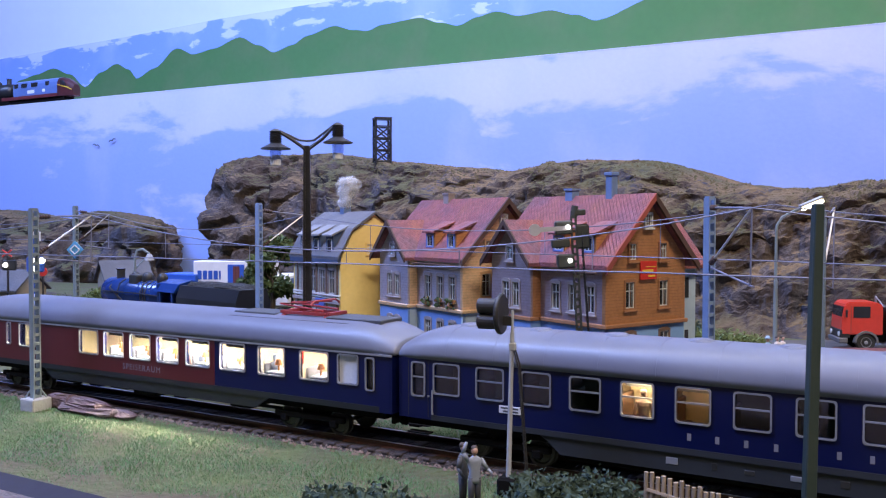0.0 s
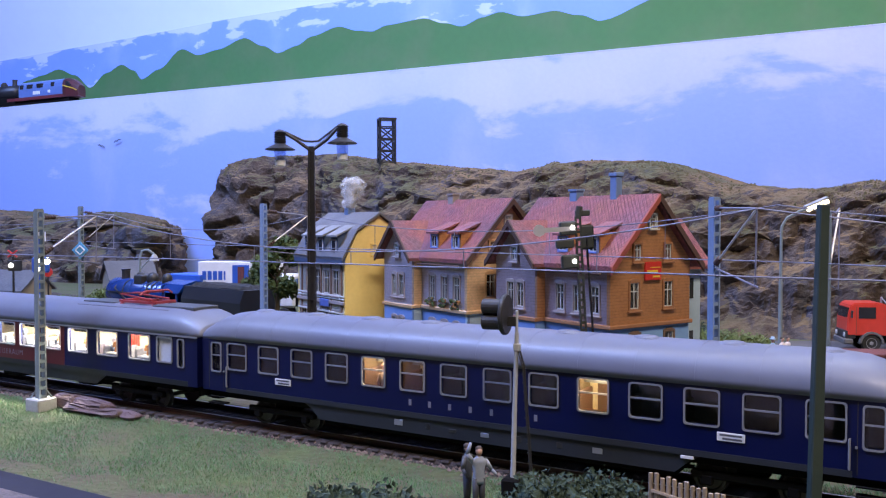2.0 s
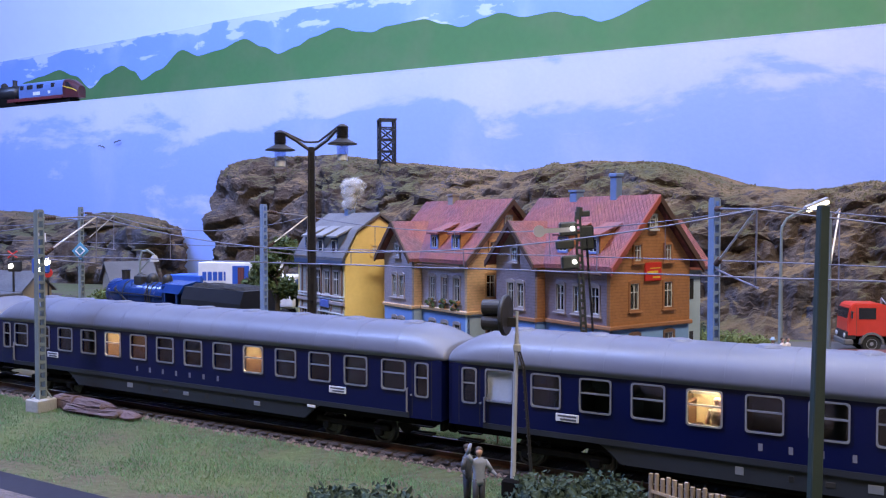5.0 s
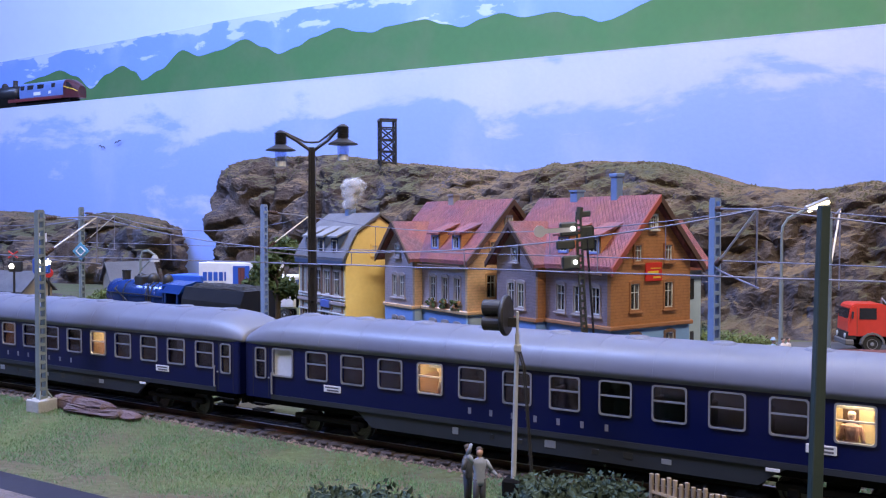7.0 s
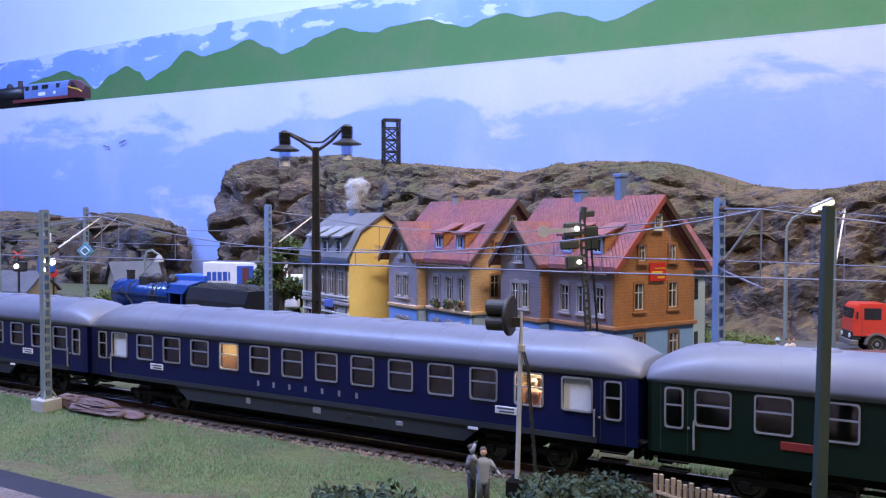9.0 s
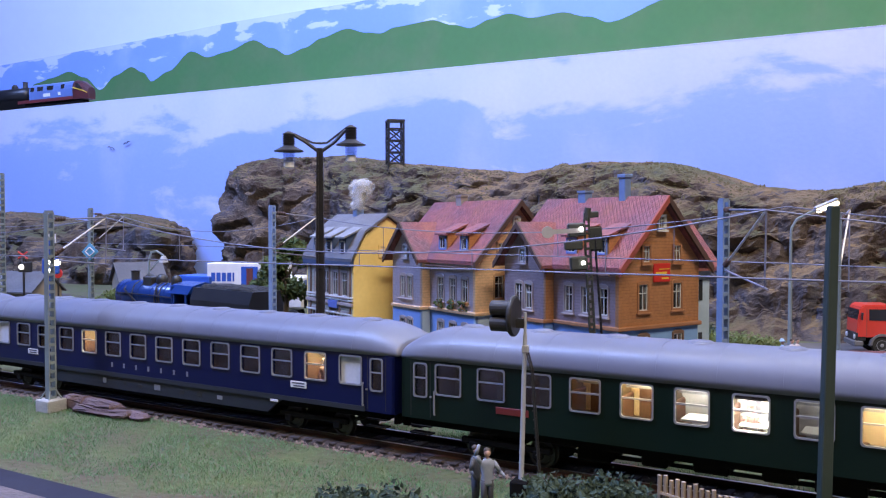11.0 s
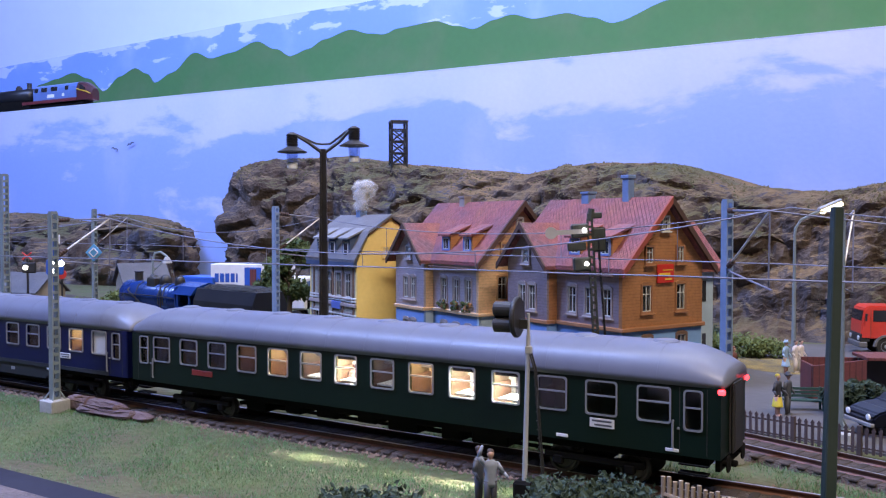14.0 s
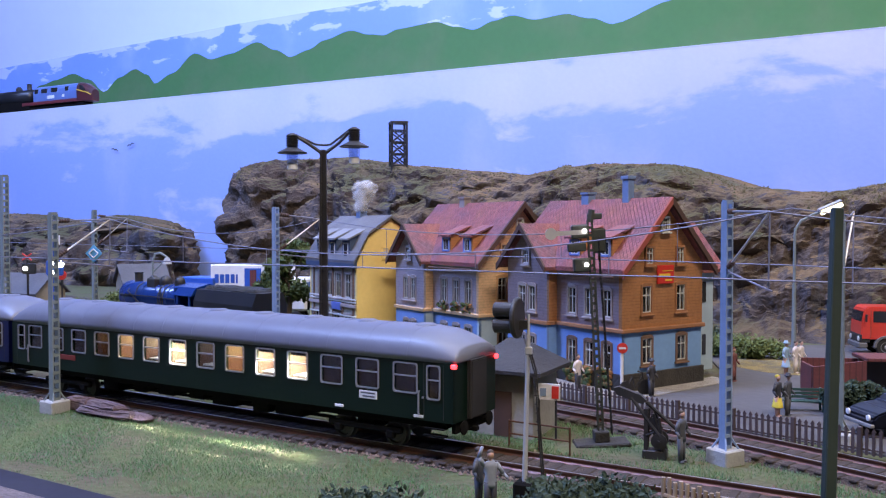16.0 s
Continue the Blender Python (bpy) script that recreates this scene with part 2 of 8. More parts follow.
M_SCRUB = mat("dry_scrub", (0.12, 0.092, 0.045), (0.07, 0.072, 0.034), scale=9, rough=0.95, fine=0.45)
M_ROOMDARK = mat("dim_room_paint", (0.16, 0.17, 0.20), (0.13, 0.14, 0.17), scale=0.5, rough=0.9, fine=0.02)
M_EARTH = mat("earth_scatter", (0.085, 0.07, 0.045), (0.08, 0.10, 0.035), scale=3, rough=0.95, bump=0.8, fine=0.35)
M_BLADE = mat("grass_fibre", (0.105, 0.245, 0.105), (0.155, 0.25, 0.125), scale=3, rough=0.8, fine=0.3)
M_ASPHALT = mat("model_asphalt", (0.072, 0.07, 0.076), (0.098, 0.094, 0.098), scale=2.0, rough=0.9, fine=0.12, bump=0.25)
M_BALLAST = mat("ballast", (0.042, 0.031, 0.027), (0.072, 0.056, 0.05), scale=10, rough=0.95, bump=1.0, fine=0.45)
M_SLEEPER = mat("sleeper", (0.026, 0.019, 0.017), (0.042, 0.031, 0.027), scale=12, rough=0.9, vary=0.25)
M_RAIL = mat("rusty_rail", (0.15, 0.068, 0.045), (0.11, 0.06, 0.046), scale=6, rough=0.45, metal=0.5)
M_RAILHEAD = mat("rail_head", (0.55, 0.50, 0.48), (0.42, 0.38, 0.36), scale=6, rough=0.3, metal=0.9)
M_CONCRETE = mat("concrete", (0.40, 0.40, 0.39), (0.31, 0.31, 0.31), scale=8, rough=0.85, bump=0.3)
M_SLATE = mat("slate_roof", (0.15, 0.15, 0.165), (0.115, 0.115, 0.13), scale=6, rough=0.7, bump=0.4)
M_DARK = mat("black_plastic", (0.016, 0.016, 0.018), (0.03, 0.028, 0.028), scale=8, rough=0.5)
M_CHASSIS = mat("chassis_black", (0.003, 0.003, 0.0035), (0.006, 0.0055, 0.005), scale=8, rough=0.9, spec=0.15)
M_ROOFSILVER = mat("silver_roof", (0.115, 0.126, 0.185), (0.14, 0.15, 0.20), scale=2, rough=0.45, metal=0.0, fine=0.08, coat=0.05)
M_BLUECAR = mat("steel_blue_lacquer", (0.0025, 0.005, 0.046), (0.003, 0.006, 0.051), scale=2, rough=0.3, fine=0.04, spec=0.3)
M_GREENCAR = mat("bottle_green_lacquer", (0.003, 0.011, 0.008), (0.004, 0.013, 0.009), scale=2, rough=0.4, fine=0.04, spec=0.25)
M_REDCAR = mat("wine_red_lacquer", (0.085, 0.008, 0.012), (0.095, 0.010, 0.014), scale=2, rough=0.38, fine=0.04)
M_SKIRT = mat("grey_skirt", (0.022, 0.026, 0.036), (0.017, 0.020, 0.029), scale=3, rough=0.55)
M_TRIM = mat("silver_trim", (0.33, 0.34, 0.38), (0.26, 0.27, 0.31), scale=6, rough=0.4, metal=0.4)
M_PANE = clear_pane("carriage_pane", (0.75, 0.77, 0.77), 0.05)
M_BLIND = mat("white_blind", (0.62, 0.64, 0.70), (0.58, 0.60, 0.66), rough=0.5)
# Dimness of unlit compartments is put into this beige.
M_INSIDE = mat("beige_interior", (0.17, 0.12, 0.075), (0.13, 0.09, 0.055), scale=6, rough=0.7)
M_SEAT = mat("brown_seat", (0.16, 0.08, 0.05), (0.12, 0.06, 0.04), scale=6, rough=0.8)
M_SEATGREY = mat("grey_seat", (0.30, 0.30, 0.36), (0.22, 0.22, 0.28), rough=0.8)
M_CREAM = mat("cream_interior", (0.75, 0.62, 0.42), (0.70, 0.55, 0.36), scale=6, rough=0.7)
M_CLOTH = mat("white_tablecloth", (0.80, 0.80, 0.80), (0.7, 0.7, 0.72), rough=0.8)
M_WARM = glow("warm_bulb", (1.0, 0.77, 0.43), 32)
M_DIM = glow("dim_bulb", (1.0, 0.62, 0.28), 3.5)
M_COOL = glow("cool_bulb", (1.0, 0.92, 0.76), 50)
M_DIMCOOL = glow("faint_cool_bulb", (1.0, 0.92, 0.80), 3)
M_HALFCOOL = glow("half_cool_bulb", (1.0, 0.90, 0.74), 18)
M_TAIL = glow("tail_lamp_glow", (1.0, 0.03, 0.04), 7)
M_SIGNALGLOW = glow("signal_lamp_glow", (1.0, 0.96, 0.85), 9)
M_LETTER = mat("pale_lettering", (0.20, 0.20, 0.25), (0.16, 0.16, 0.20), rough=0.6)
M_MASTBLUE = mat("blue_grey_mast", (0.22, 0.30, 0.46), (0.18, 0.25, 0.40), scale=6, rough=0.5)
M_MASTGREY = mat("green_grey_mast", (0.20, 0.24, 0.25), (0.16, 0.19, 0.20), scale=6, rough=0.5)
M_IRON = mat("iron_black", (0.013, 0.013, 0.016), (0.025, 0.023, 0.023), scale=8, rough=0.45)
M_WIRE = mat("catenary_wire", (0.21, 0.21, 0.27), (0.15, 0.15, 0.20), scale=4, rough=0.6, metal=0.2)
M_WHITEPAINT = mat("white_lacquer", (0.74, 0.74, 0.74), (0.68, 0.68, 0.69), scale=3, rough=0.4)

# ---- the setting ----
def build_setting():
    # ground: the layout's board, one sheet
    rows = []
    for i in range(101):
        y = -60 + 250 * i / 100
        rows.append([(x, y, -0.42 + 0.10 * noise.noise(Vector((x * 0.35, y * 0.35, 2)))) for x in (-170 + 260 * j / 100 for j in range(101))])
    grid_mesh("ground", [r[::-1] for r in rows], M_EARTH, label="earth-coloured scatter over the layout board")
    # room shell
    for nm, b in (("floor", (-260, 260, -260, 330, -92, -90)), ("ceiling", (-260, 260, -260, 330, 150, 153)),
                  ("wall_west", (-263, -260, -260, 330, -90, 150)), ("wall_east", (260, 263, -260, 330, -90, 150)),
                  ("wall_south", (-260, 260, -263, -260, -90, 150)), ("wall_north", (-260, 260, 330, 333, -90, 150))):
        tagged(part(nm, made(box, *b), M_WHITEWALL if nm == "wall_north" else M_ROOMDARK), "plain painted surface of the hobby room", kind="structure")
    # painted wall, its upper shelf and the upper painting
    rz = math.degrees(math.atan2(WD[1], WD[0]))
    x0, y0 = on_wall(0, 105.6)
    wall = part("painted_sky_wall", made(box, -60, 230, -1.2, 0, -0.5, 29.93, 0), M_SKY, m=at(x0, y0, 0, rz))
    tagged(wall, "wall painted as blue sky with white clouds", "painted backdrop", kind="structure")
    tagged(part("shelf", made(box, -60, 230, -26, 0.04, 29.94, 30.0), M_WHITEWALL, m=at(x0, y0, 0, rz)), "white shelf board over the painted wall", "shelf", kind="structure")
    x1, y1 = on_wall(0, 124)
    bm = bmesh.new()
    top = ((-60, 50), (83, 46.4), (110, 46.0), (135, 45.0), (161, 44.3), (180, 43.7), (230, 42))
    prism(bm, [(-60, 30.15)] + list(top) + [(230, 30.15)], "y", -0.8, 0)
    tagged(part("upper_sky_board", bm, M_SKY2, m=at(x1, y1, 0, rz)), "upper backdrop board painted with sky and clouds", "painted backdrop", kind="structure")
    pk = ((230, 38), (180, 38), (172, 36.2), (165.6, 38.9), (161, 39.6), (155.6, 40.5), (151, 39), (146.2, 36.0), (141.5, 38.6), (137.2, 39.9), (134, 38.6), (131.7, 36.6), (127, 38.2), (121.1, 41.5), (116.8, 40.0),
          (112, 40.6), (105.8, 42.1), (101.5, 40.3), (98.0, 38.7), (94, 39.6), (90.6, 40.9), (85.2, 42.0), (81, 40.9), (78.3, 40.5), (75.5, 41.2), (68.5, 41.6), (64.5, 40.4), (61.4, 39.6), (58, 40.6), (55.0, 41.1), (50.8, 40.0), (46.2, 40.3), (42, 39.2), (38.7, 38.0), (30.1, 40.4), (21.7, 42.6), (8, 46), (-20, 47), (-60, 46))
    fine = []
    for (a, za), (b, zb) in zip(pk, pk[1:]):
        for k in range(6):
            w = k / 6
            w2 = w * w * (3 - 2 * w)
            fine.append((a + (b - a) * w, za + (zb - za) * w2))
    bm = bmesh.new()
    prism(bm, [(230, 30.15)] + fine + [(-60, 46), (-60, 30.15)], "y", 0.02, 0.25)
    tagged(part("painted_hills", bm, M_HILL, m=at(x1, y1, 0, rz)), "flat green hills painted along the upper backdrop", "painted backdrop", kind="structure")
    x2, y2 = on_wall(0, 140)
    tagged(part("wall_behind", made(box, -80, 260, -2, 0, -0.5, 150), M_WHITEWALL, m=at(x2, y2, 0, rz)), "bare white room wall above the painting", "wall", kind="structure")


def rocky(name, path, tops, inward, label, nu=420, nv=110, seed=0.0, cap=20.0, lean=1.6, bare=78.0):
    """A rock face that follows a plan line; tops: (place along the wall, height)."""
    pts = [Vector((*p, 0)) for p in path]
    ln = [0.0]
    for a, b in zip(pts, pts[1:]):
        ln.append(ln[-1] + (b - a).length)

    def point(w):
        w *= ln[-1]
        for i in range(len(pts) - 1):
            if w <= ln[i + 1] + 1e-6:
                return pts[i].lerp(pts[i + 1], (w - ln[i]) / (ln[i + 1] - ln[i]))
        return pts[-1]

    def height(w):
        w = point(w).x * WD[0] + point(w).y * WD[1]
        for (a, za), (b, zb) in zip(tops, tops[1:]):
            if w <= b:
                k = max(0, (w - a) / (b - a))
                return za + (zb - za) * (k * k * (3 - 2 * k))
        return tops[-1][1]
    rows = []
    for i in range(nu + 1):
        w = i / nu
        p = point(w)
        d = (point(min(1, w + 0.04)) - point(max(0, w - 0.04))).normalized()
        nrm = Vector((-d.y, d.x, 0)) * inward
        hgt = height(w)
        along = p.x * WD[0] + p.y * WD[1]
        steep = max(0.0, 1.0 - abs(along - bare) / 20.0)
        inset = lean + 8.5 * (1.0 - steep)
        brow = 0.64 + 0.26 * steep + 0.08 * noise.noise(Vector((along * 0.09, seed, 1.0)))
        row = []
        for j in range(nv + 1):
            v = j / nv
            if v < 0.45:
                k = v / 0.45
                z, off, bed = -0.7 + (hgt * brow + 0.7) * k, 0.24 * inset * k ** 1.3, 1.0
            elif v < 0.78:
                k = (v - 0.45) / 0.33
                z, off, bed = hgt * (brow + (1 - brow) * math.sin(k * math.pi / 2)), inset * (0.24 + 0.76 * k), 1.0 - 0.62 * k
            else:
                k = (v - 0.78) / 0.22
                z, off, bed = hgt - 0.9 * k * k, inset + cap * k, 0.38 - 0.2 * k
            q = p + nrm * off + Vector((0, 0, z))
            s = Vector((q.x * 0.13 + seed, q.y * 0.13, q.z * 0.13))
            big = noise.fractal(s, 1.0, 2.1, 3)
            warp = 0.8 * noise.noise(s * 1.6)
            cell = noise.voronoi(Vector((q.x * 0.16 + seed + warp, q.y * 0.16, q.z * 0.22 + warp)))[0]
            edge = min(1.0, (cell[1] - cell[0]) * 1.7)
            small = noise.fractal(s * 6.0, 1.0, 2.0, 3)
            face = min(1.0, v / 0.10) * bed
            crack = min(1.0, 3.2 * abs(noise.fractal(s * 1.5 + Vector((7, 3, 1)), 1.0, 2.0, 2)))
            disp = (2.4 * noise.fractal(s * 0.7, 1.0, 2.0, 2) + 1.0 * big + 1.3 * (crack - 0.7) + 1.0 * (edge - 0.5) + 0.42 * small + 0.07 * noise.fractal(s * 24, 0.9, 2.0, 2)) * face
            q = q - nrm * disp + Vector((0, 0, (0.45 * small + 0.35 * big) * face))
            if v >= 0.45:
                q.z += 0.14 * noise.fractal(Vector((q.x * 0.8, q.y * 0.8, seed)), 1, 2, 4) * (1 - bed) * 1.6
            q.z = max(q.z, -0.8)
            row.append(tuple(q))
        rows.append(row)
    ob = grid_mesh(name, rows if inward > 0 else [r[::-1] for r in rows], M_ROCK, kind="structure", label=label, category="cliff")
    # tufts of scrub and loose stones on the upper slope
    rng = random.Random(int(seed))
    verts, faces = [], []
    for _ in range(nu * 22):
        i, j = rng.randrange(nu), int(nv * rng.uniform(0.5, 0.84))
        a, b = Vector(rows[i][j]), Vector(rows[i + 1][min(nv, j + 1)])
        q = a.lerp(b, rng.random())
        if noise.noise(q * 0.22 + Vector((0, 0, seed))) < rng.uniform(-0.5, 0.35):
            continue
        r, base = rng.uniform(0.04, 0.16), len(verts)
        for dx, dy, dz in ((-1, -0.5, -0.3), (1, -0.6, -0.3), (0, 1, -0.3), (rng.uniform(-0.6, 0.6), rng.uniform(-0.5, 0.3), rng.uniform(0.6, 1.5))):
            verts.append(((q.x + dx * r) * U, (q.y + dy * r) * U, (q.z + dz * r) * U))
        faces += [(base, base + 1, base + 3), (base + 1, base + 2, base + 3), (base + 2, base, base + 3)]
    me = bpy.data.meshes.new("scrub")
    me.from_pydata(verts, [], faces)
    me.materials.append(M_SCRUB)
    tagged(new("scrub", me), "dry brown scrub and crumbs on the rock's upper slope", "scrub", kind="stuff")
    return ob


def build_rocks():
    s = lambda a, n: on_wall(a, n)
    path = [s(-30, 69), s(-5, 69.5), s(14, 70.5), s(35, 74), s(52, 76), s(64, 77.5), s(70, 78.5), s(74.2, 80.5), s(76.0, 84), s(76.8, 94), s(76.8, 106)]
    tops = ((-30, 11.2), (1.9, 11.8), (7.3, 11.3), (13.2, 11.7), (22.7, 14.2), (31.6, 14.6), (37.7, 13.7), (41.4, 14.3), (52.2, 15.3), (62, 16.6), (69, 16.6), (73, 16.3), (76, 15.9), (80, 15.5))
    rocky("rock_cliff", path, tops, -1, "tall grey-brown plaster cliff with a dry turf top", nu=460, nv=120, seed=3.0)
    path = [s(102.8, 106), s(97.8, 98), s(93.8, 92.5), s(98, 89), s(112, 87), s(128, 87), s(150, 88), s(190, 88)]
    tops = ((92, 7.6), (98, 8.8), (108, 10.2), (117, 9.0), (126, 9.2), (138, 10.6), (150, 10.2), (190, 10))
    rocky("rock_ridge", path, tops, -1, "low brown rock ridge in the distance", nu=180, nv=60, seed=11.0, cap=10, bare=94.0)


# ---- tracks ----
def smooth_line(pts, step):
    """Catmull-Rom through plan points, resampled."""
    dense = []
    P = [pts[0], *pts, pts[-1]]
    for i in range(1, len(P) - 2):
        for k in range(40):
            t = k / 40
            dense.append(tuple(0.5 * (2 * P[i][c] + (P[i + 1][c] - P[i - 1][c]) * t + (2 * P[i - 1][c] - 5 * P[i][c] + 4 * P[i + 1][c] - P[i + 2][c]) * t * t
                               + (3 * P[i][c] - P[i - 1][c] - 3 * P[i + 1][c] + P[i + 2][c]) * t ** 3) for c in (0, 1)))
    dense.append(pts[-1])
    out, acc = [dense[0]], 0.0
    for a, b in zip(dense, dense[1:]):
        d = math.dist(a, b)
        while acc + d >= step:
            w = (step - acc) / d
            a = (a[0] + (b[0] - a[0]) * w, a[1] + (b[1] - a[1]) * w)
            out.append(a)
            d, acc = math.dist(a, b), 0.0
        acc += d
    return out


SLEEPERS = []


def build_track(name, line, label, first, last):
    line = smooth_line(line, 0.62)
    track = thing(name, at(0, 0, 0), label, "railway track", kind="structure")
    n = len(line)
    tang = []
    for i in range(n):
        a, b = line[max(0, i - 1)], line[min(n - 1, i + 1)]
        L = math.dist(a, b)
        tang.append(((b[0] - a[0]) / L, (b[1] - a[1]) / L))

    def strip(prof):
        bm = bmesh.new()
        rings = [[bm.verts.new((p[0] - t[1] * o, p[1] + t[0] * o, z)) for o, z in prof] for p, t in zip(line, tang)]
        m = len(prof)
        fs = [bm.faces.new((a[j], a[(j + 1) % m], b[(j + 1) % m], b[j])) for a, b in zip(rings, rings[1:]) for j in range(m)]
        bmesh.ops.recalc_face_normals(bm, faces=fs)
        return bm
    part("ballast_bed", strip([(-1.75, -0.6), (-1.35, -0.232), (1.35, -0.232), (1.75, -0.6)]), M_BALLAST, track)
    for sgn in (-1, 1):
        o = 0.86 * sgn
        rail = part("rail", strip([(o - 0.10, -0.22), (o - 0.03, -0.16), (o - 0.03, -0.08), (o - 0.055, -0.05), (o - 0.055, 0), (o + 0.055, 0), (o + 0.055, -0.05), (o + 0.03, -0.08), (o + 0.03, -0.16), (o + 0.10, -0.22)]), M_RAIL, track)
        part("rail_head", strip([(o - 0.05, 0.001), (o + 0.05, 0.001), (o + 0.05, 0.006), (o - 0.05, 0.006)]), M_RAILHEAD, rail, "worn shiny running surface")
    SLEEPERS.append((track, [(p, t) for p, t in zip(line, tang)][first:last]))


def lay_sleepers():
    bm = bmesh.new()
    box(bm, -0.15, 0.15, -1.5, 1.5, -0.3, -0.2, 0.03)
    me = None
    for track, places in SLEEPERS:
        for p, t in places:
            if me is None:
                ob = part("sleeper", bm, M_SLEEPER, track)
                me = ob.data
            else:
                ob = new("sleeper", me)
                ob.parent = track
            ob.matrix_basis = at(p[0], p[1], 0, math.degrees(math.atan2(t[1], t[0])))


MAIN_LINE = [on_track(a) for a in (-40, -20, 0, 30, 60, 90, 120, 150)]
YARD_LINE = [(22, 20.5), (18.5, 25.5), (14.5, 30.7), (11.0, 35), (5.7, 40.3), (-2, 47.8), (-10.2, 56), (-26.4, 71), (-45, 86), (-80, 106), (-110, 120)]

build_setting()
build_rocks()
build_track("main_track", MAIN_LINE, "brown-railed model track on dark ballast", 18, 190)
build_track("yard_track", YARD_LINE, "rusty model track curving past the houses", 6, 150)


# ---- the train ----
def pierced(bm, x0, x1, z0, z1, y0, y1, holes):
    """A wall panel with rectangular openings (xa, xb, za, zb)."""
    xs = sorted({x0, x1, *(h[0] for h in holes), *(h[1] for h in holes)})
    for a, b in zip(xs, xs[1:]):
        hs = sorted((h[2], h[3]) for h in holes if h[0] <= a + 1e-6 and h[1] >= b - 1e-6)
        z = z0
        for ha, hb in hs:
            box(bm, a, b, y0, y1, z, ha)
            z = hb
        box(bm, a, b, y0, y1, z, z1)
    bmesh.ops.remove_doubles(bm, verts=bm.verts, dist=1e-4)


def ring(bm, x0, x1, z0, z1, y0, y1, w):
    box(bm, x0 - w, x1 + w, y0, y1, z1, z1 + w)
    box(bm, x0 - w, x1 + w, y0, y1, z0 - w, z0)
    box(bm, x0 - w, x0, y0, y1, z0, z1)
    box(bm, x1, x1 + w, y0, y1, z0, z1)


def round_ring(bm, x0, x1, z0, z1, y0, y1, w, r):
    """A window frame with rounded corners."""
    def loop(a, b, c, d, q):
        out = []
        for cx, cz, start in ((b - q, d - q, 0), (a + q, d - q, 90), (a + q, c + q, 180), (b - q, c + q, 270)):
            out += [(cx + q * math.cos(radians(start + 30 * k)), cz + q * math.sin(radians(start + 30 * k))) for k in range(4)]
        return out
    inner, outer = loop(x0, x1, z0, z1, r), loop(x0 - w, x1 + w, z0 - w, z1 + w, r)
    rings = [[bm.verts.new((p[0], y, p[1])) for p in pts] for pts, y in ((outer, y0), (outer, y1), (inner, y1), (inner, y0))]
    n, fs = len(inner), []
    for a, b in zip(rings, rings[1:] + rings[:1]):
        fs += [bm.faces.new((a[i], a[(i + 1) % n], b[(i + 1) % n], b[i])) for i in range(n)]
    bmesh.ops.recalc_face_normals(bm, faces=fs)


def roof_shell(bm, half, wide, z0, rise, droop=0.55):
    rings = []
    xs = [-half, -half + 0.12, -half + 0.35, -half + 0.7, -half + 1.2, -half + 2.0] + [-half + 2.0 + (2 * half - 4) * i / 14 for i in range(1, 14)]
    xs += [-x for x in xs[5::-1]]
    for x in xs:
        e = max(0.0, 1 - (half - abs(x)) / 2.0)
        k = 1 - droop * e ** 2.2
        ww = wide - 0.16 * e ** 4
        rings.append([bm.verts.new((x, ww * math.copysign(abs(math.cos(a)) ** 0.72, math.cos(a)), z0 + rise * k * math.sin(a) ** 0.86)) for a in (math.pi * j / 20 for j in range(21))])
    fs = []
    for p, q in zip(rings, rings[1:]):
        fs += [bm.faces.new((p[j], p[j + 1], q[j + 1], q[j])) for j in range(20)]
        fs.append(bm.faces.new((p[20], p[0], q[0], q[20])))
    fs += [bm.faces.new(rings[0]), bm.faces.new(rings[-1])]
    bmesh.ops.recalc_face_normals(bm, faces=fs)


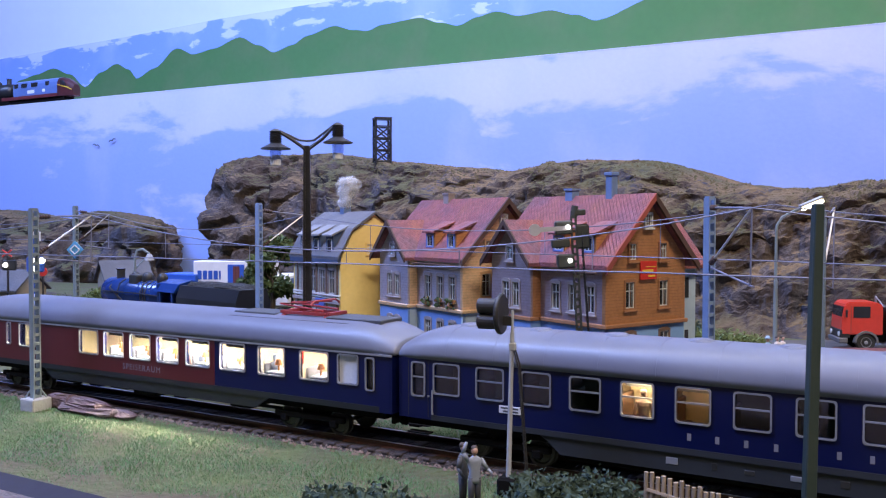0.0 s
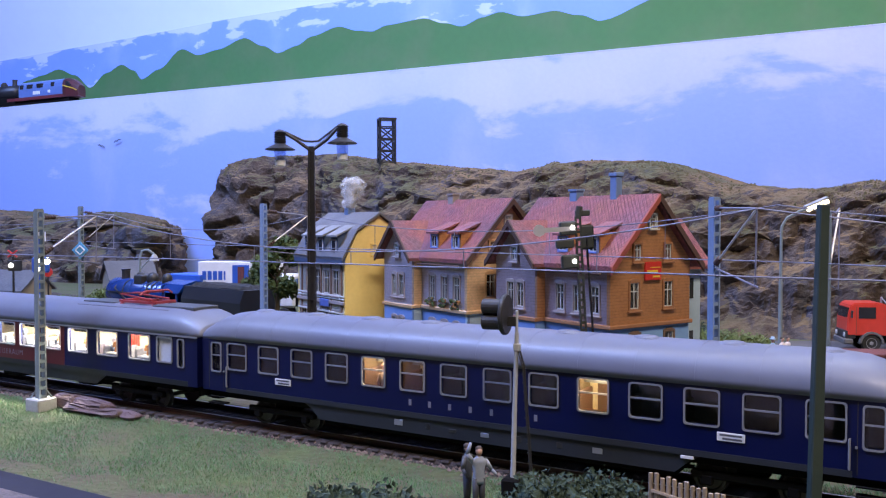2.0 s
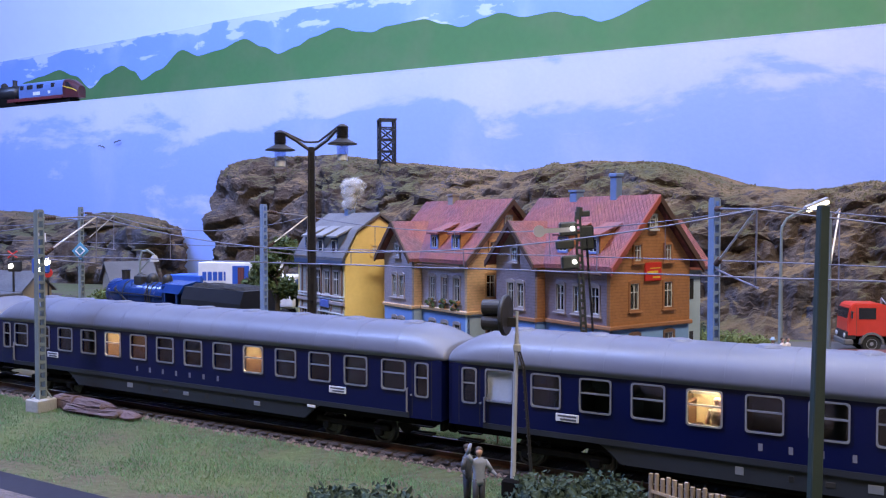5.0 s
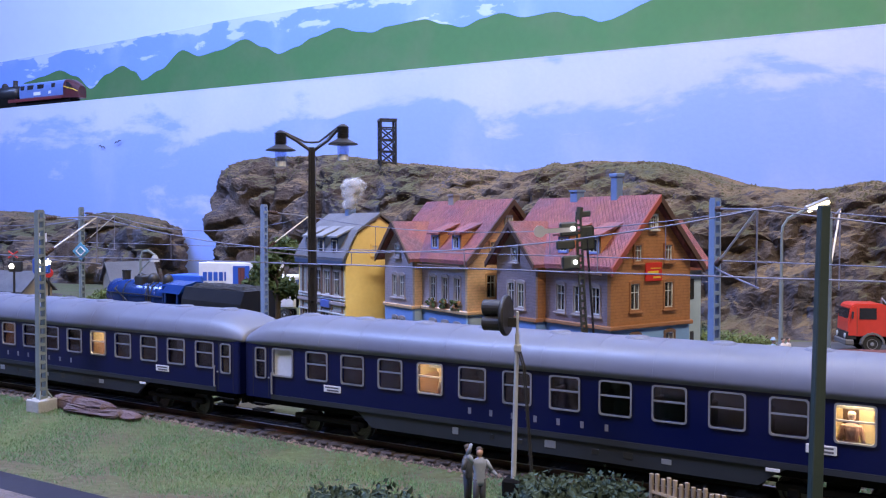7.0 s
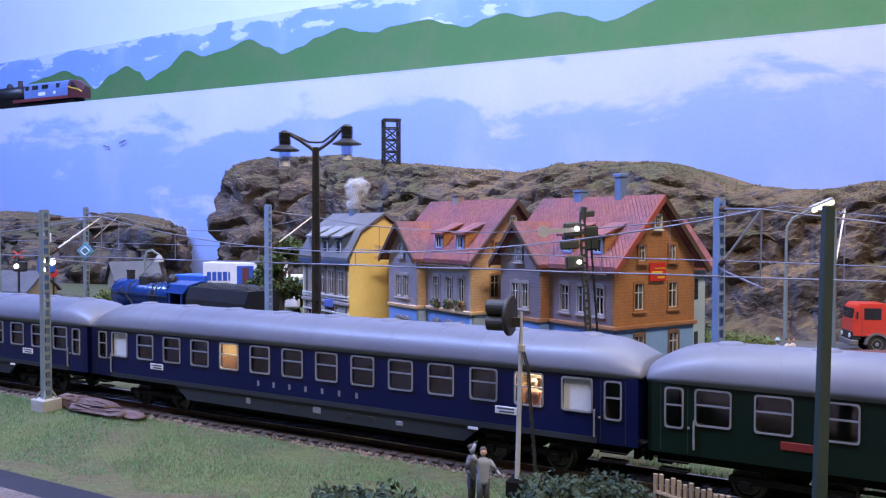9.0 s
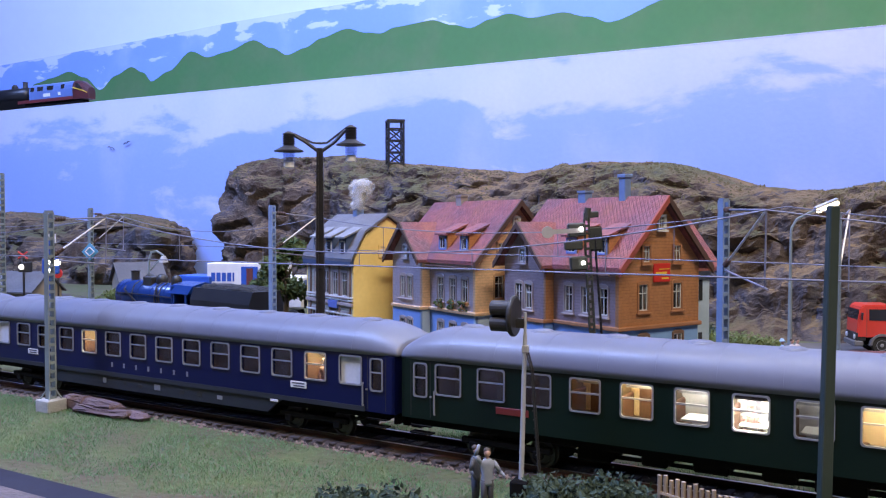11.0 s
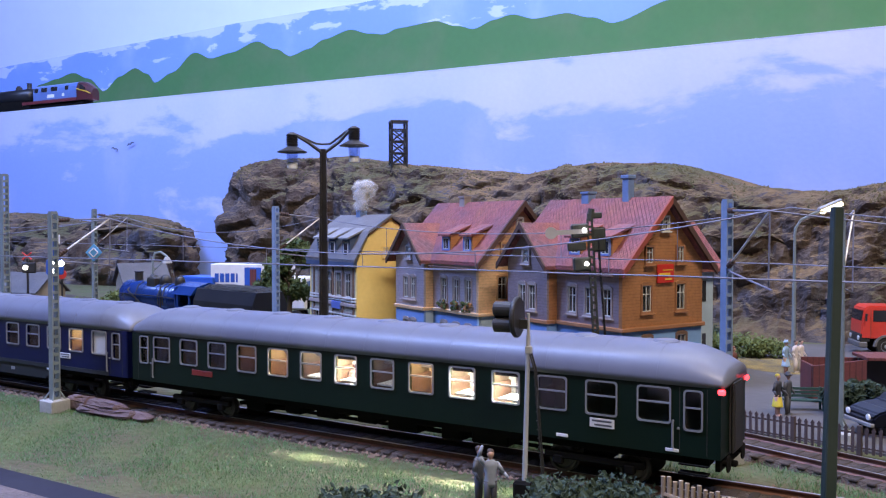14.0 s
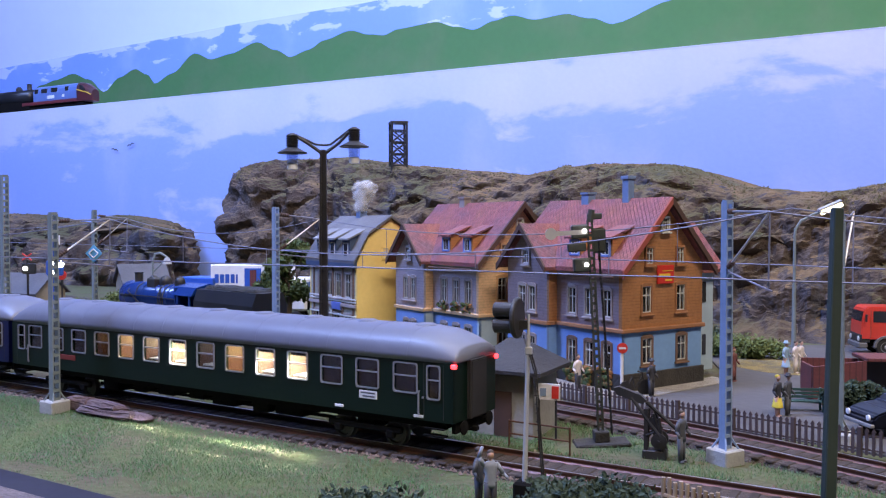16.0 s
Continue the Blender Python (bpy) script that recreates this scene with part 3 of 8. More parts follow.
def plain_figure(bm, x, y, z, h=1.9, seated=False, arm=0.0, up=False, hat=False, skirt=False):
    """A plain doll: legs with shoes, coat, bent arms, head. Faces: 0 legs, 1 coat, 2 head, 3 hat or hair."""
    k = h / 1.9

    def tint(index, done):
        for f in bm.faces:
            if f not in done:
                f.material_index = index
        return set(bm.faces)
    done = set(bm.faces)
    if not seated:
        for s in (-1, 1):
            rod(bm, (x + 0.12 * k * s, y + 0.03 * s * k, z), (x + 0.085 * k * s, y, z + 0.95 * k), 0.075 * k, 0.115 * k, 8)
            blob(bm, (x + 0.12 * k * s, y - 0.06 * k + 0.03 * s * k, z + 0.04 * k), 0.09 * k, sy=1.6, sz=0.55, sub=1)
    done = tint(2 if skirt else 0, done)
    if skirt:
        lathe(bm, [(0.25 * k, z + 0.42 * k), (0.24 * k, z + 0.46 * k), (0.16 * k, z + 0.86 * k)], 12, (x, y))
        done = tint(0, done)
    z1 = z + (0.8 * k if not seated else 0.0)
    first = len(bm.verts)
    lathe(bm, [(0.19 * k, z1 - 0.02 * k), (0.20 * k, z1 + 0.1 * k), (0.165 * k, z1 + 0.34 * k), (0.225 * k, z1 + 0.6 * k), (0.21 * k, z1 + 0.7 * k), (0.08 * k, z1 + 0.79 * k)], 12, (x, y))
    bm.verts.ensure_lookup_table()
    for v in bm.verts[first:]:
        v.co.y = y + (v.co.y - y) * 0.66
    for s in (-1, 1):
        top = Vector((x + 0.205 * k * s, y, z1 + 0.66 * k))
        if up and s < 0:
            mid, low = Vector((x - 0.36 * k, y - 0.02, z1 + 0.9 * k)), Vector((x - 0.26 * k, y - 0.05, z1 + 1.22 * k))
        else:
            mid, low = Vector((x + (0.29 + 0.5 * arm) * k * s, y + 0.02, z1 + 0.36 * k)), Vector((x + (0.27 + arm) * k * s, y - 0.16 * k, z1 + (0.10 + 0.8 * arm) * k))
        rod(bm, top, mid, 0.075 * k, 0.06 * k, 8)
        rod(bm, mid, low, 0.06 * k, 0.045 * k, 8)
        blob(bm, tuple(top), 0.08 * k, sub=1)
        blob(bm, tuple(mid), 0.062 * k, sub=1)
    done = tint(1, done)
    rod(bm, (x, y, z1 + 0.74 * k), (x, y, z1 + 0.88 * k), 0.055 * k, None, 8)
    blob(bm, (x, y - 0.01 * k, z1 + 0.95 * k), 0.105 * k, sz=1.25)
    done = tint(2, done)
    blob(bm, (x, y + 0.02 * k, z1 + 1.01 * k), 0.112 * k, sz=0.9, sub=2)
    if hat:
        lathe(bm, [(0.17 * k, z1 + 1.0 * k), (0.17 * k, z1 + 1.03 * k), (0.11 * k, z1 + 1.05 * k), (0.10 * k, z1 + 1.15 * k), (0.03 * k, z1 + 1.16 * k)], 12, (x, y))
    tint(3, done)


WHEELS = []


def bogie(car, x):
    bm = bmesh.new()
    for s in (-1, 1):
        box(bm, x - 1.75, x + 1.75, 1.28 * s - 0.12, 1.28 * s + 0.10, 0.56, 0.80, 0.04)
        for dx in (-1.25, 1.25):
            box(bm, x + dx - 0.18, x + dx + 0.18, 1.32 * s - 0.12, 1.32 * s + 0.10, 0.36, 0.68, 0.05)
    box(bm, x - 0.4, x + 0.4, -1.2, 1.2, 0.6, 0.95)
    part("bogie_frame", bm, M_CHASSIS, car)
    for dx in (-1.25, 1.25):
        bm = bmesh.new()
        for s in (-1, 1):
            lathe(bm, [(0.12, 0.74 * s), (0.50, 0.74 * s), (0.56, 0.78 * s), (0.52, 0.80 * s), (0.50, 0.98 * s), (0.40, 1.0 * s), (0.36, 0.94 * s), (0.12, 0.96 * s)], 20, axis="y")
            for j in range(5):
                a = 2 * math.pi * j / 5
                box(bm, 0.22 * math.cos(a) - 0.05, 0.22 * math.cos(a) + 0.05, 0.95 * s - 0.02, 0.95 * s + 0.02, 0.22 * math.sin(a) - 0.05, 0.22 * math.sin(a) + 0.05)
        rod(bm, (0, -1.1, 0), (0, 1.1, 0), 0.1)
        w = part("wheelset", bm, M_WHEEL, car, "dull steel wheel pair", m=at(x + dx, 0, 0.5))
        WHEELS.append((w, x + dx))


M_WHEEL = mat("wheel_steel", (0.10, 0.09, 0.085), (0.06, 0.055, 0.05), scale=10, rough=0.4, metal=0.6)
EAVE, WZ0, WZ1, HALF = 3.46, 2.27, 3.32, 13.38


def coach_shell(car, paint, holes, roof_label, base=1.28):
    for s, nm in ((1, "side_wall"), (-1, "side_wall")):
        part(nm, made(pierced, -HALF, HALF, base, EAVE, 1.60 * s - (0.12 if s > 0 else 0), 1.60 * s + (0 if s > 0 else 0.12), holes), paint, car)
    for s in (-1, 1):
        part("end_wall", made(pierced, -1.6, 1.6, base, EAVE, 0, 0.12, []), paint, car, m=at(-HALF + 0.12, 0, 0, 90) if s < 0 else at(HALF, 0, 0, 90))
        bm = bmesh.new()
        for k in range(2):
            x = HALF * s + 0.09 * s * k
            box(bm, x, x + 0.07 * s, -0.62, 0.62, 1.3, 3.5, 0.02)
            box(bm, x + 0.05 * s, x + 0.09 * s, -0.52, 0.52, 1.35, 3.42)
        part("gangway_bellows", bm, M_DARK, car, "black folding gangway")
        bm = bmesh.new()
        for q in (-1, 1):
            rod(bm, (13.1 * s, 0.95 * q, 1.05), (13.46 * s, 0.95 * q, 1.05), 0.09)
            lathe(bm, [(0.05, 13.43 * s), (0.27, 13.45 * s), (0.27, 13.49 * s), (0.05, 13.52 * s)], 14, (0.95 * q, 1.05), axis="x")
        box(bm, 13.0 * s, 13.52 * s, -0.12, 0.12, 0.75, 0.92, 0.03)
        box(bm, 13.0 * s - 0.3, 13.15 * s, -1.3, 1.3, 0.85, base)
        part("buffer_beam", bm, M_CHASSIS, car)
    part("roof", made(roof_shell, HALF + 0.08, 1.66, EAVE, 1.14), M_ROOFSILVER, car, roof_label, smooth=True)
    part("floor_pan", made(box, -13.0, 13.0, -1.48, 1.48, base - 0.25, base + 0.1), M_CHASSIS, car)
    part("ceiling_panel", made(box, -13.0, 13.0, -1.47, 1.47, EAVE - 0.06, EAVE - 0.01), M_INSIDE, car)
    bogie(car, 9.2), bogie(car, -9.2)


def carriage_window(car, x, w, bar=True, z0=WZ0, z1=WZ1, blind=False, side=1):
    y = 1.6 * side
    lo, hi = (y - 0.03, y + 0.045) if side > 0 else (y - 0.045, y + 0.03)
    bm = bmesh.new()
    round_ring(bm, x - w / 2, x + w / 2, z0, z1, lo, hi, 0.048, 0.10)
    if bar and not blind:
        box(bm, x - w / 2, x + w / 2, lo, hi - 0.02 * side, z0 + (z1 - z0) * 0.55, z0 + (z1 - z0) * 0.55 + 0.05)
    fr = part("window_frame", bm, M_TRIM, car, "silver window frame")
    pane = part("pane", made(box, x - w / 2, x + w / 2, y - 0.08 * side - 0.01, y - 0.08 * side + 0.01, z0, z1), M_BLIND if blind else M_PANE, fr, "white drawn blind" if blind else "")
    if not blind:
        pane.visible_shadow = False


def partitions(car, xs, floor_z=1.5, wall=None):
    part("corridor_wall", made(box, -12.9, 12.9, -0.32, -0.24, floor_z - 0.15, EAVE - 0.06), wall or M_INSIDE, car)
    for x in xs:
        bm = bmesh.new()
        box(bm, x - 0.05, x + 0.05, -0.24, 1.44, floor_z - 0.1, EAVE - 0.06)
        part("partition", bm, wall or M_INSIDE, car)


def seats(car, xs):
    for x in xs:
        bm = bmesh.new()
        for s in (-1, 1):
            box(bm, x + 0.45 * s, x + 0.8 * s, -0.2, 1.4, 1.5, 1.95, 0.04)
            box(bm, x + 0.68 * s, x + 0.82 * s, -0.2, 1.4, 1.9, 2.75, 0.04)
        part("compartment_seats", bm, M_SEAT, car)


def underfloor(car, skirt, rng):
    if skirt:
        for s in (-1, 1):
            y = 1.5 * s
            bm = bmesh.new()
            prism(bm, [(-7.0, 0.68), (7.0, 0.68), (7.5, 1.10), (7.8, 1.27), (7.8, 1.30), (-7.8, 1.30), (-7.8, 1.27), (-7.5, 1.10)], "y", y - 0.06, y + 0.06)
            part("skirt", bm, M_SKIRT, car, "grey side skirt")
            if s > 0:
                for k in range(7):
                    x = -4.5 + 1.3 * k + rng.uniform(-0.2, 0.2)
                    w, h = rng.uniform(0.15, 0.4), rng.uniform(0.12, 0.26)
                    part("skirt_hatch", made(box, x, x + w, y + 0.05, y + 0.075, 0.90, 0.90 + h, 0.01), M_DARK if k % 3 else M_TRIM, car)
    else:
        for k in range(7):
            x = -6.0 + 1.9 * k
            bm = bmesh.new()
            box(bm, x, x + rng.uniform(0.8, 1.6), -1.1, 1.25, rng.uniform(0.5, 0.75), 1.1, 0.06)
            part("underfloor_box", bm, M_CHASSIS, car)
    bm = bmesh.new()
    for s in (-1, 1):
        box(bm, -7.4, 7.4, 0.7 * s - 0.05, 0.7 * s + 0.05, 0.62, 0.74)
        rod(bm, (-6, 0.4 * s, 0.7), (6, 0.4 * s, 0.55), 0.05)
    part("truss_frame", bm, M_CHASSIS, car)
    if skirt:
        # Black block added to hide the bright ground, as underfloor shade would.
        part("underfloor_tank", made(box, -7.0, 7.0, -0.9, 1.3, 0.45, 1.1, 0.06), M_CHASSIS, car)


def door_set(car, x, paint, side_of):
    """A narrow folding end door with its window, handle and step."""
    carriage_window(car, x, 0.50, True, 2.12, 3.30)
    bm = bmesh.new()
    e = x - 0.62 * side_of
    rod(bm, (e, 1.66, 1.5), (e, 1.66, 2.35), 0.035)
    for z in (1.5, 2.35):
        rod(bm, (e, 1.58, z), (e, 1.66, z), 0.03)
    box(bm, e + 0.14 * side_of, e + 0.2 * side_of, 1.6, 1.66, 2.1, 2.16)
    part("door_handle", bm, M_TRIM, car, "thin pale grab rail")
    bm = bmesh.new()
    for dx in (-0.42, 0.42):
        box(bm, x + dx - 0.012, x + dx + 0.012, 1.595, 1.606, 1.36, 3.4)
    part("door_joint", bm, M_DARK, car)
    bm = bmesh.new()
    box(bm, x - 0.45, x + 0.45, 1.3, 1.64, 0.72, 0.78)
    box(bm, x - 0.45, x + 0.45, 1.3, 1.62, 1.0, 1.04)
    part("step", bm, M_CHASSIS, car)


def plate(car, x, z, w, h, m, name="destination_plate", label="white destination plate"):
    p = part(name, made(box, x - w / 2, x + w / 2, 1.59, 1.63, z - h / 2, z + h / 2, 0.01), m, car, label)
    return p


def bars_of_writing(p, x, z, w, h, rows=2):
    bm = bmesh.new()
    for k in range(rows):
        zz = z + h * (0.5 - (k + 0.5) / rows)
        box(bm, x - w * 0.4, x + w * (0.4 - 0.1 * k), 1.63, 1.634, zz - 0.03, zz + 0.03)
    part("writing", bm, M_LETTER_DARK, p)


M_LETTER_DARK = mat("dark_lettering", (0.10, 0.10, 0.13), (0.08, 0.08, 0.10), rough=0.6)
M_PLATE = mat("white_plate", (0.70, 0.70, 0.74), (0.64, 0.64, 0.68), rough=0.5)
M_SIGNRED = mat("sign_red", (0.55, 0.03, 0.02), (0.5, 0.03, 0.02), rough=0.5)
M_REDPLATE = mat("red_plate", (0.22, 0.025, 0.02), (0.17, 0.02, 0.018), rough=0.5)
WINS = [11.37 - 1.745 * i for i in range(14)]


def add_spill_light(car, xs, bulb):
    """Unseen emitters added over the windows, shaded towards the cabins, to light the grass."""
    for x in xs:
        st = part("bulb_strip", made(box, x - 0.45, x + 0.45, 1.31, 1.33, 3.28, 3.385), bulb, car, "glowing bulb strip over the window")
        # Both boards are added only to shape the spilled light.
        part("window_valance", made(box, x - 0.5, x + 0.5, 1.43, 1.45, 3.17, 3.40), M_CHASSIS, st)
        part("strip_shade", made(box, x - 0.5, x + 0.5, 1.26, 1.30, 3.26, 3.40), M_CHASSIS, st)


def roof_vents(car, n=9, z=4.575):
    for i in range(13):
        x = -11.4 + 1.9 * i
        bm = bmesh.new()
        tube(bm, [(x, 1.665 * math.copysign(abs(math.cos(a)) ** 0.72, math.cos(a)), EAVE + 1.145 * math.sin(a) ** 0.86) for a in (math.pi * (0.03 + 0.94 * j / 16) for j in range(17))], 0.007, 4)
        part("roof_seam", bm, M_ROOFSILVER, car)
    for i in range(n):
        x = -11.2 + 22.4 * i / (n - 1)
        bm = bmesh.new()
        lathe(bm, [(0.44, z - 0.16), (0.44, z + 0.02), (0.34, z + 0.08), (0.05, z + 0.1)], 14, (x, 0))
        part("roof_vent", bm, M_ROOFSILVER, car)


def coach(name, label, paint, lit, blinds, skirt, seed):
    rng = random.Random(seed)
    car = thing(name, at(0, 0, 0), label, "railway carriage", "carriages of the express train")
    holes = [(x - 0.5, x + 0.5, WZ0, WZ1) for x in WINS] + [(s * 12.55 - 0.25, s * 12.55 + 0.25, 2.12, 3.30) for s in (-1, 1)]
    coach_shell(car, paint, holes, "silver carriage roof with soft shine")
    for i, x in enumerate(WINS):
        carriage_window(car, x, 1.0, True, blind=i in blinds)
    for s in (-1, 1):
        door_set(car, 12.55 * s, paint, s)
    xs = [(a + b) / 2 for a, b in zip(WINS, WINS[1:])]
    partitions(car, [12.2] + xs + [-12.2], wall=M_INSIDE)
    for i, x in enumerate(WINS):
        if i in (0, 13) or i in blinds:
            continue
        seats(car, [x])
        if i in lit:
            kind = lit[i]
            bulb = {"w": M_WARM, "d": M_DIM, "g": M_DIMCOOL, "h": M_HALFCOOL}.get(kind[0], M_COOL)
            part("cabin_lamp", made(box, x - 0.55, x + 0.55, 0.1, 1.15, EAVE - 0.16, EAVE - 0.09, 0.02), bulb, car, "glowing cabin ceiling lamp")
            # Lit cabins get a paler lining than the darkened beige of unlit ones.
            bm = bmesh.new()
            box(bm, x - 0.8, x + 0.8, -0.236, -0.20, 1.5, EAVE - 0.1)
            part("cabin_lining", bm, M_CREAM if kind[0] in "wd" else M_CLOTH, car)
            bm = bmesh.new()
            side = rng.choice((-1, 1))
            box(bm, x + 0.28 * side - 0.22, x + 0.28 * side + 0.22, -0.2, -0.17, 1.5, 3.1)
            part("cabin_door", bm, M_SEAT if kind[0] in "wd" else M_SEATGREY, car, "sliding cabin door")
            bm = bmesh.new()
            for k in range(5):
                box(bm, x - 0.75 + 0.3 * k, x - 0.7 + 0.3 * k, -0.16, 0.3, 2.98, 3.02)
            box(bm, x - 0.8, x + 0.8, 0.28, 0.34, 2.97, 3.05)
            part("luggage_rack", bm, M_TRIM, car)
            if "f" in kind:
                part("seated_doll", made(plain_figure, x + rng.uniform(-0.25, 0.25), 0.8, 1.85, 2.0, True), M_DOLLPINK, car, "plain seated figurine")
            if "t" in kind:
                bm = bmesh.new()
                box(bm, x - 0.4, x + 0.4, 0.4, 1.4, 2.3, 2.36)
                rod(bm, (x, 0.9, 1.5), (x, 0.9, 2.3), 0.06)
                part("window_table", bm, M_CLOTH, car)
    underfloor(car, skirt, rng)
    roof_vents(car)
    return car


M_DOLLPINK = mat("doll_red_white", (0.62, 0.30, 0.28), (0.55, 0.45, 0.42), scale=20, rough=0.7)


def letters_in_bars(car, x0, x1, z, n, h):
    for i in range(n):
        x = x0 + (x1 - x0) * i / (n - 1)
        part("letter_bar", made(box, x - 0.06, x + 0.06, 1.598, 1.604, z - h / 2, z + h / 2), M_LETTER, car, "pale letter mark")


def blue_coach(lit, blinds, seed, label):
    car = coach("blue_carriage", label, M_BLUECAR, lit, blinds, True, seed)
    for s in (-1, 1):
        part("waist_strip", made(box, -12.0, 12.0, 1.6 * s - 0.02, 1.6 * s + 0.02, 1.27, 1.46), M_SKIRT, car, "grey lower band")
    letters_in_bars(car, 2.75, -2.3, 1.82, 7, 0.22)
    for x in (8.85, -8.7):
        p = plate(car, x, 1.98, 0.82, 0.26, M_PLATE)
        bars_of_writing(p, x, 1.98, 0.82, 0.22)
    plate(car, -7.4, 1.2, 0.4, 0.1, M_PLATE, "data_plate", "small pale data plate")
    return car


def green_coach():
    lit = {3: "d", 4: "w", 5: "ht", 6: "cft", 7: "gt", 8: "w", 9: "cft", 10: "ct"}
    car = coach("green_carriage", "bottle-green passenger carriage with lit windows and tail lamps", M_GREENCAR, lit, (), False, 5)
    plate(car, 8.8, 1.95, 1.25, 0.24, M_REDPLATE, "route_plate", "dull red route plate")
    p = plate(car, -9.6, 1.98, 0.84, 0.3, M_PLATE)
    bars_of_writing(p, -9.6, 1.98, 0.84, 0.26)
    plate(car, -8.2, 1.42, 0.42, 0.1, M_PLATE, "data_plate", "small pale data plate")
    plate(car, -11.9, 1.42, 0.42, 0.1, M_PLATE, "data_plate", "small pale data plate")
    add_spill_light(car, [WINS[i] for i in (6, 9, 10)], M_SPILLBRIGHT)
    for s in (-1, 1):
        bm = bmesh.new()
        box(bm, -HALF - 0.12, -HALF + 0.1, 1.57 * s - 0.08, 1.57 * s + 0.08, 3.27, 3.44, 0.04)
        part("tail_lamp", bm, M_TAIL, car, "red glowing tail lamp")
    return car


def dining_car():
    car = thing("dining_carriage", at(0, 0, 0), "half red, half blue dining carriage with bright windows", "railway carriage", "carriages of the express train")
    wins = [(8.5, 1.25), (3.8, 1.3), (2.05, 1.3), (0.27, 1.3), (-1.5, 1.32), (-3.35, 1.36), (-5.37, 1.36), (-7.5, 1.36), (-9.7, 1.36), (-11.35, 0.9)]
    holes = [(x - w / 2, x + w / 2, WZ0 - 0.03, WZ1) for x, w in wins] + [(9.85, 10.15, WZ0, WZ1), (-12.55, -12.2, 2.1, 3.28), (12.2, 12.6, 2.1, 3.28)]
    coach_shell(car, M_BLUECAR, holes, "silver dining carriage roof")
    # red panelling over the kitchen and dining room half
    red = [h for h in holes if h[0] > -4.3]
    part("red_panel", made(pierced, -4.34, HALF, 1.5, EAVE - 0.02, 1.597, 1.612, red), M_REDCAR, car, "wine-red painted side")
    part("eave_strip", made(box, -HALF, HALF, 1.6, 1.66, EAVE - 0.05, EAVE + 0.02), M_TRIM, car, "pale rain strip")
    for x, w in wins:
        carriage_window(car, x, w, False, WZ0 - 0.03, WZ1, blind=x < -11)
    carriage_window(car, 10.0, 0.3, False)
    carriage_window(car, -12.38, 0.34, False, 2.1, 3.28)
    part("lower_band", made(box, -12.8, 12.8, 1.58, 1.614, 1.27, 1.5), M_DARKBAND, car, "dark grey lower band")
    part("corridor_wall", made(box, -12.9, 12.9, -1.3, -1.22, 1.4, EAVE - 0.06), M_CREAM, car)
    part("partition", made(box, 5.2, 5.3, -1.2, 1.44, 1.4, EAVE - 0.06), M_CREAM, car)
    part("partition", made(box, -10.8, -10.7, -1.2, 1.44, 1.4, EAVE - 0.06), M_CREAM, car)
    part("lamp_strip", made(box, -10.4, 2.9, 0.0, 0.7, EAVE - 0.16, EAVE - 0.09), M_DINE, car, "glowing lamp strip")
    part("lamp_strip", made(box, 5.6, 12.0, 0.0, 0.9, EAVE - 0.16, EAVE - 0.09), M_DINE, car, "glowing lamp strip")
    add_spill_light(car, [x for x, w in wins[2:7]], M_SPILL)
    rng = random.Random(3)
    for i, (x, w) in enumerate(wins[2:9]):
        bm = bmesh.new()
        box(bm, x - 0.38, x + 0.38, 0.35, 1.42, 2.24, 2.32, 0.02)
        rod(bm, (x, 0.9, 1.4), (x, 0.9, 2.25), 0.07)
        part("dining_table", bm, M_CLOTH, car, "white-covered dining table")
        bm = bmesh.new()
        for s in (-1, 1):
            box(bm, x + 0.6 * s - 0.06, x + 0.6 * s + 0.06, 0.4, 1.35, 1.4, 2.62, 0.04)
        part("dining_seat", bm, M_SEATGREY, car)
        bm = bmesh.new()
        lathe(bm, [(0.05, 2.32), (0.03, 2.55), (0.16, 2.56), (0.09, 2.8)], 10, (x + 0.05, 1.1))
        part("table_lamp", bm, M_LAMPSHADE, car, "small orange table lamp")
        if i in (1, 2, 3, 5, 6):
            part("seated_doll", made(plain_figure, x + rng.choice((-0.42, 0.42)), 0.9, 1.8, 2.0, True), M_DOLLBLUE if i % 2 else M_DOLLPINK, car, "plain seated figurine")
    bm = bmesh.new()
    for k in range(8):
        box(bm, -7.95 + 0.13 * k, -7.88 + 0.13 * k, 0.1, 0.16, 2.5, 3.3)
    part("curtain", bm, M_SIGNRED, car, "red window curtain")
    # roof gear: walkway boards and a red pantograph
    bm = bmesh.new()
    box(bm, -6.9, -4.6, -0.7, 0.7, 4.50, 4.62, 0.03)
    box(bm, -12.3, -9.6, -0.75, 0.75, 4.42, 4.62, 0.03)
    for s in (-1, 1):
        box(bm, -11.0, -4.6, 0.95 * s - 0.1, 0.95 * s + 0.1, 4.40, 4.46)
    part("roof_walkway", bm, M_DARKBOARD, car, "grey roof walkway boards")
    bm = bmesh.new()
    for s in (-1, 1):
        box(bm, -9.6, -7.2, 0.55 * s - 0.07, 0.55 * s + 0.07, 4.62, 4.74)
        tube(bm, [(-9.3, 0.5 * s, 4.8), (-6.9, 0.35 * s, 5.0), (-9.0, 0.45 * s, 5.14)], 0.05)
        for x in (-9.5, -7.3):
            lathe(bm, [(0.12, 4.5), (0.14, 4.56), (0.09, 4.62), (0.12, 4.68)], 8, (x, 0.55 * s))
    for x in (-9.6, -8.4, -7.2):
        box(bm, x - 0.08, x + 0.08, -0.6, 0.6, 4.64, 4.76)
    tube(bm, [(-9.0, -0.95, 5.05), (-9.0, -0.7, 5.2), (-9.0, 0.7, 5.2), (-9.0, 0.95, 5.05)], 0.05)
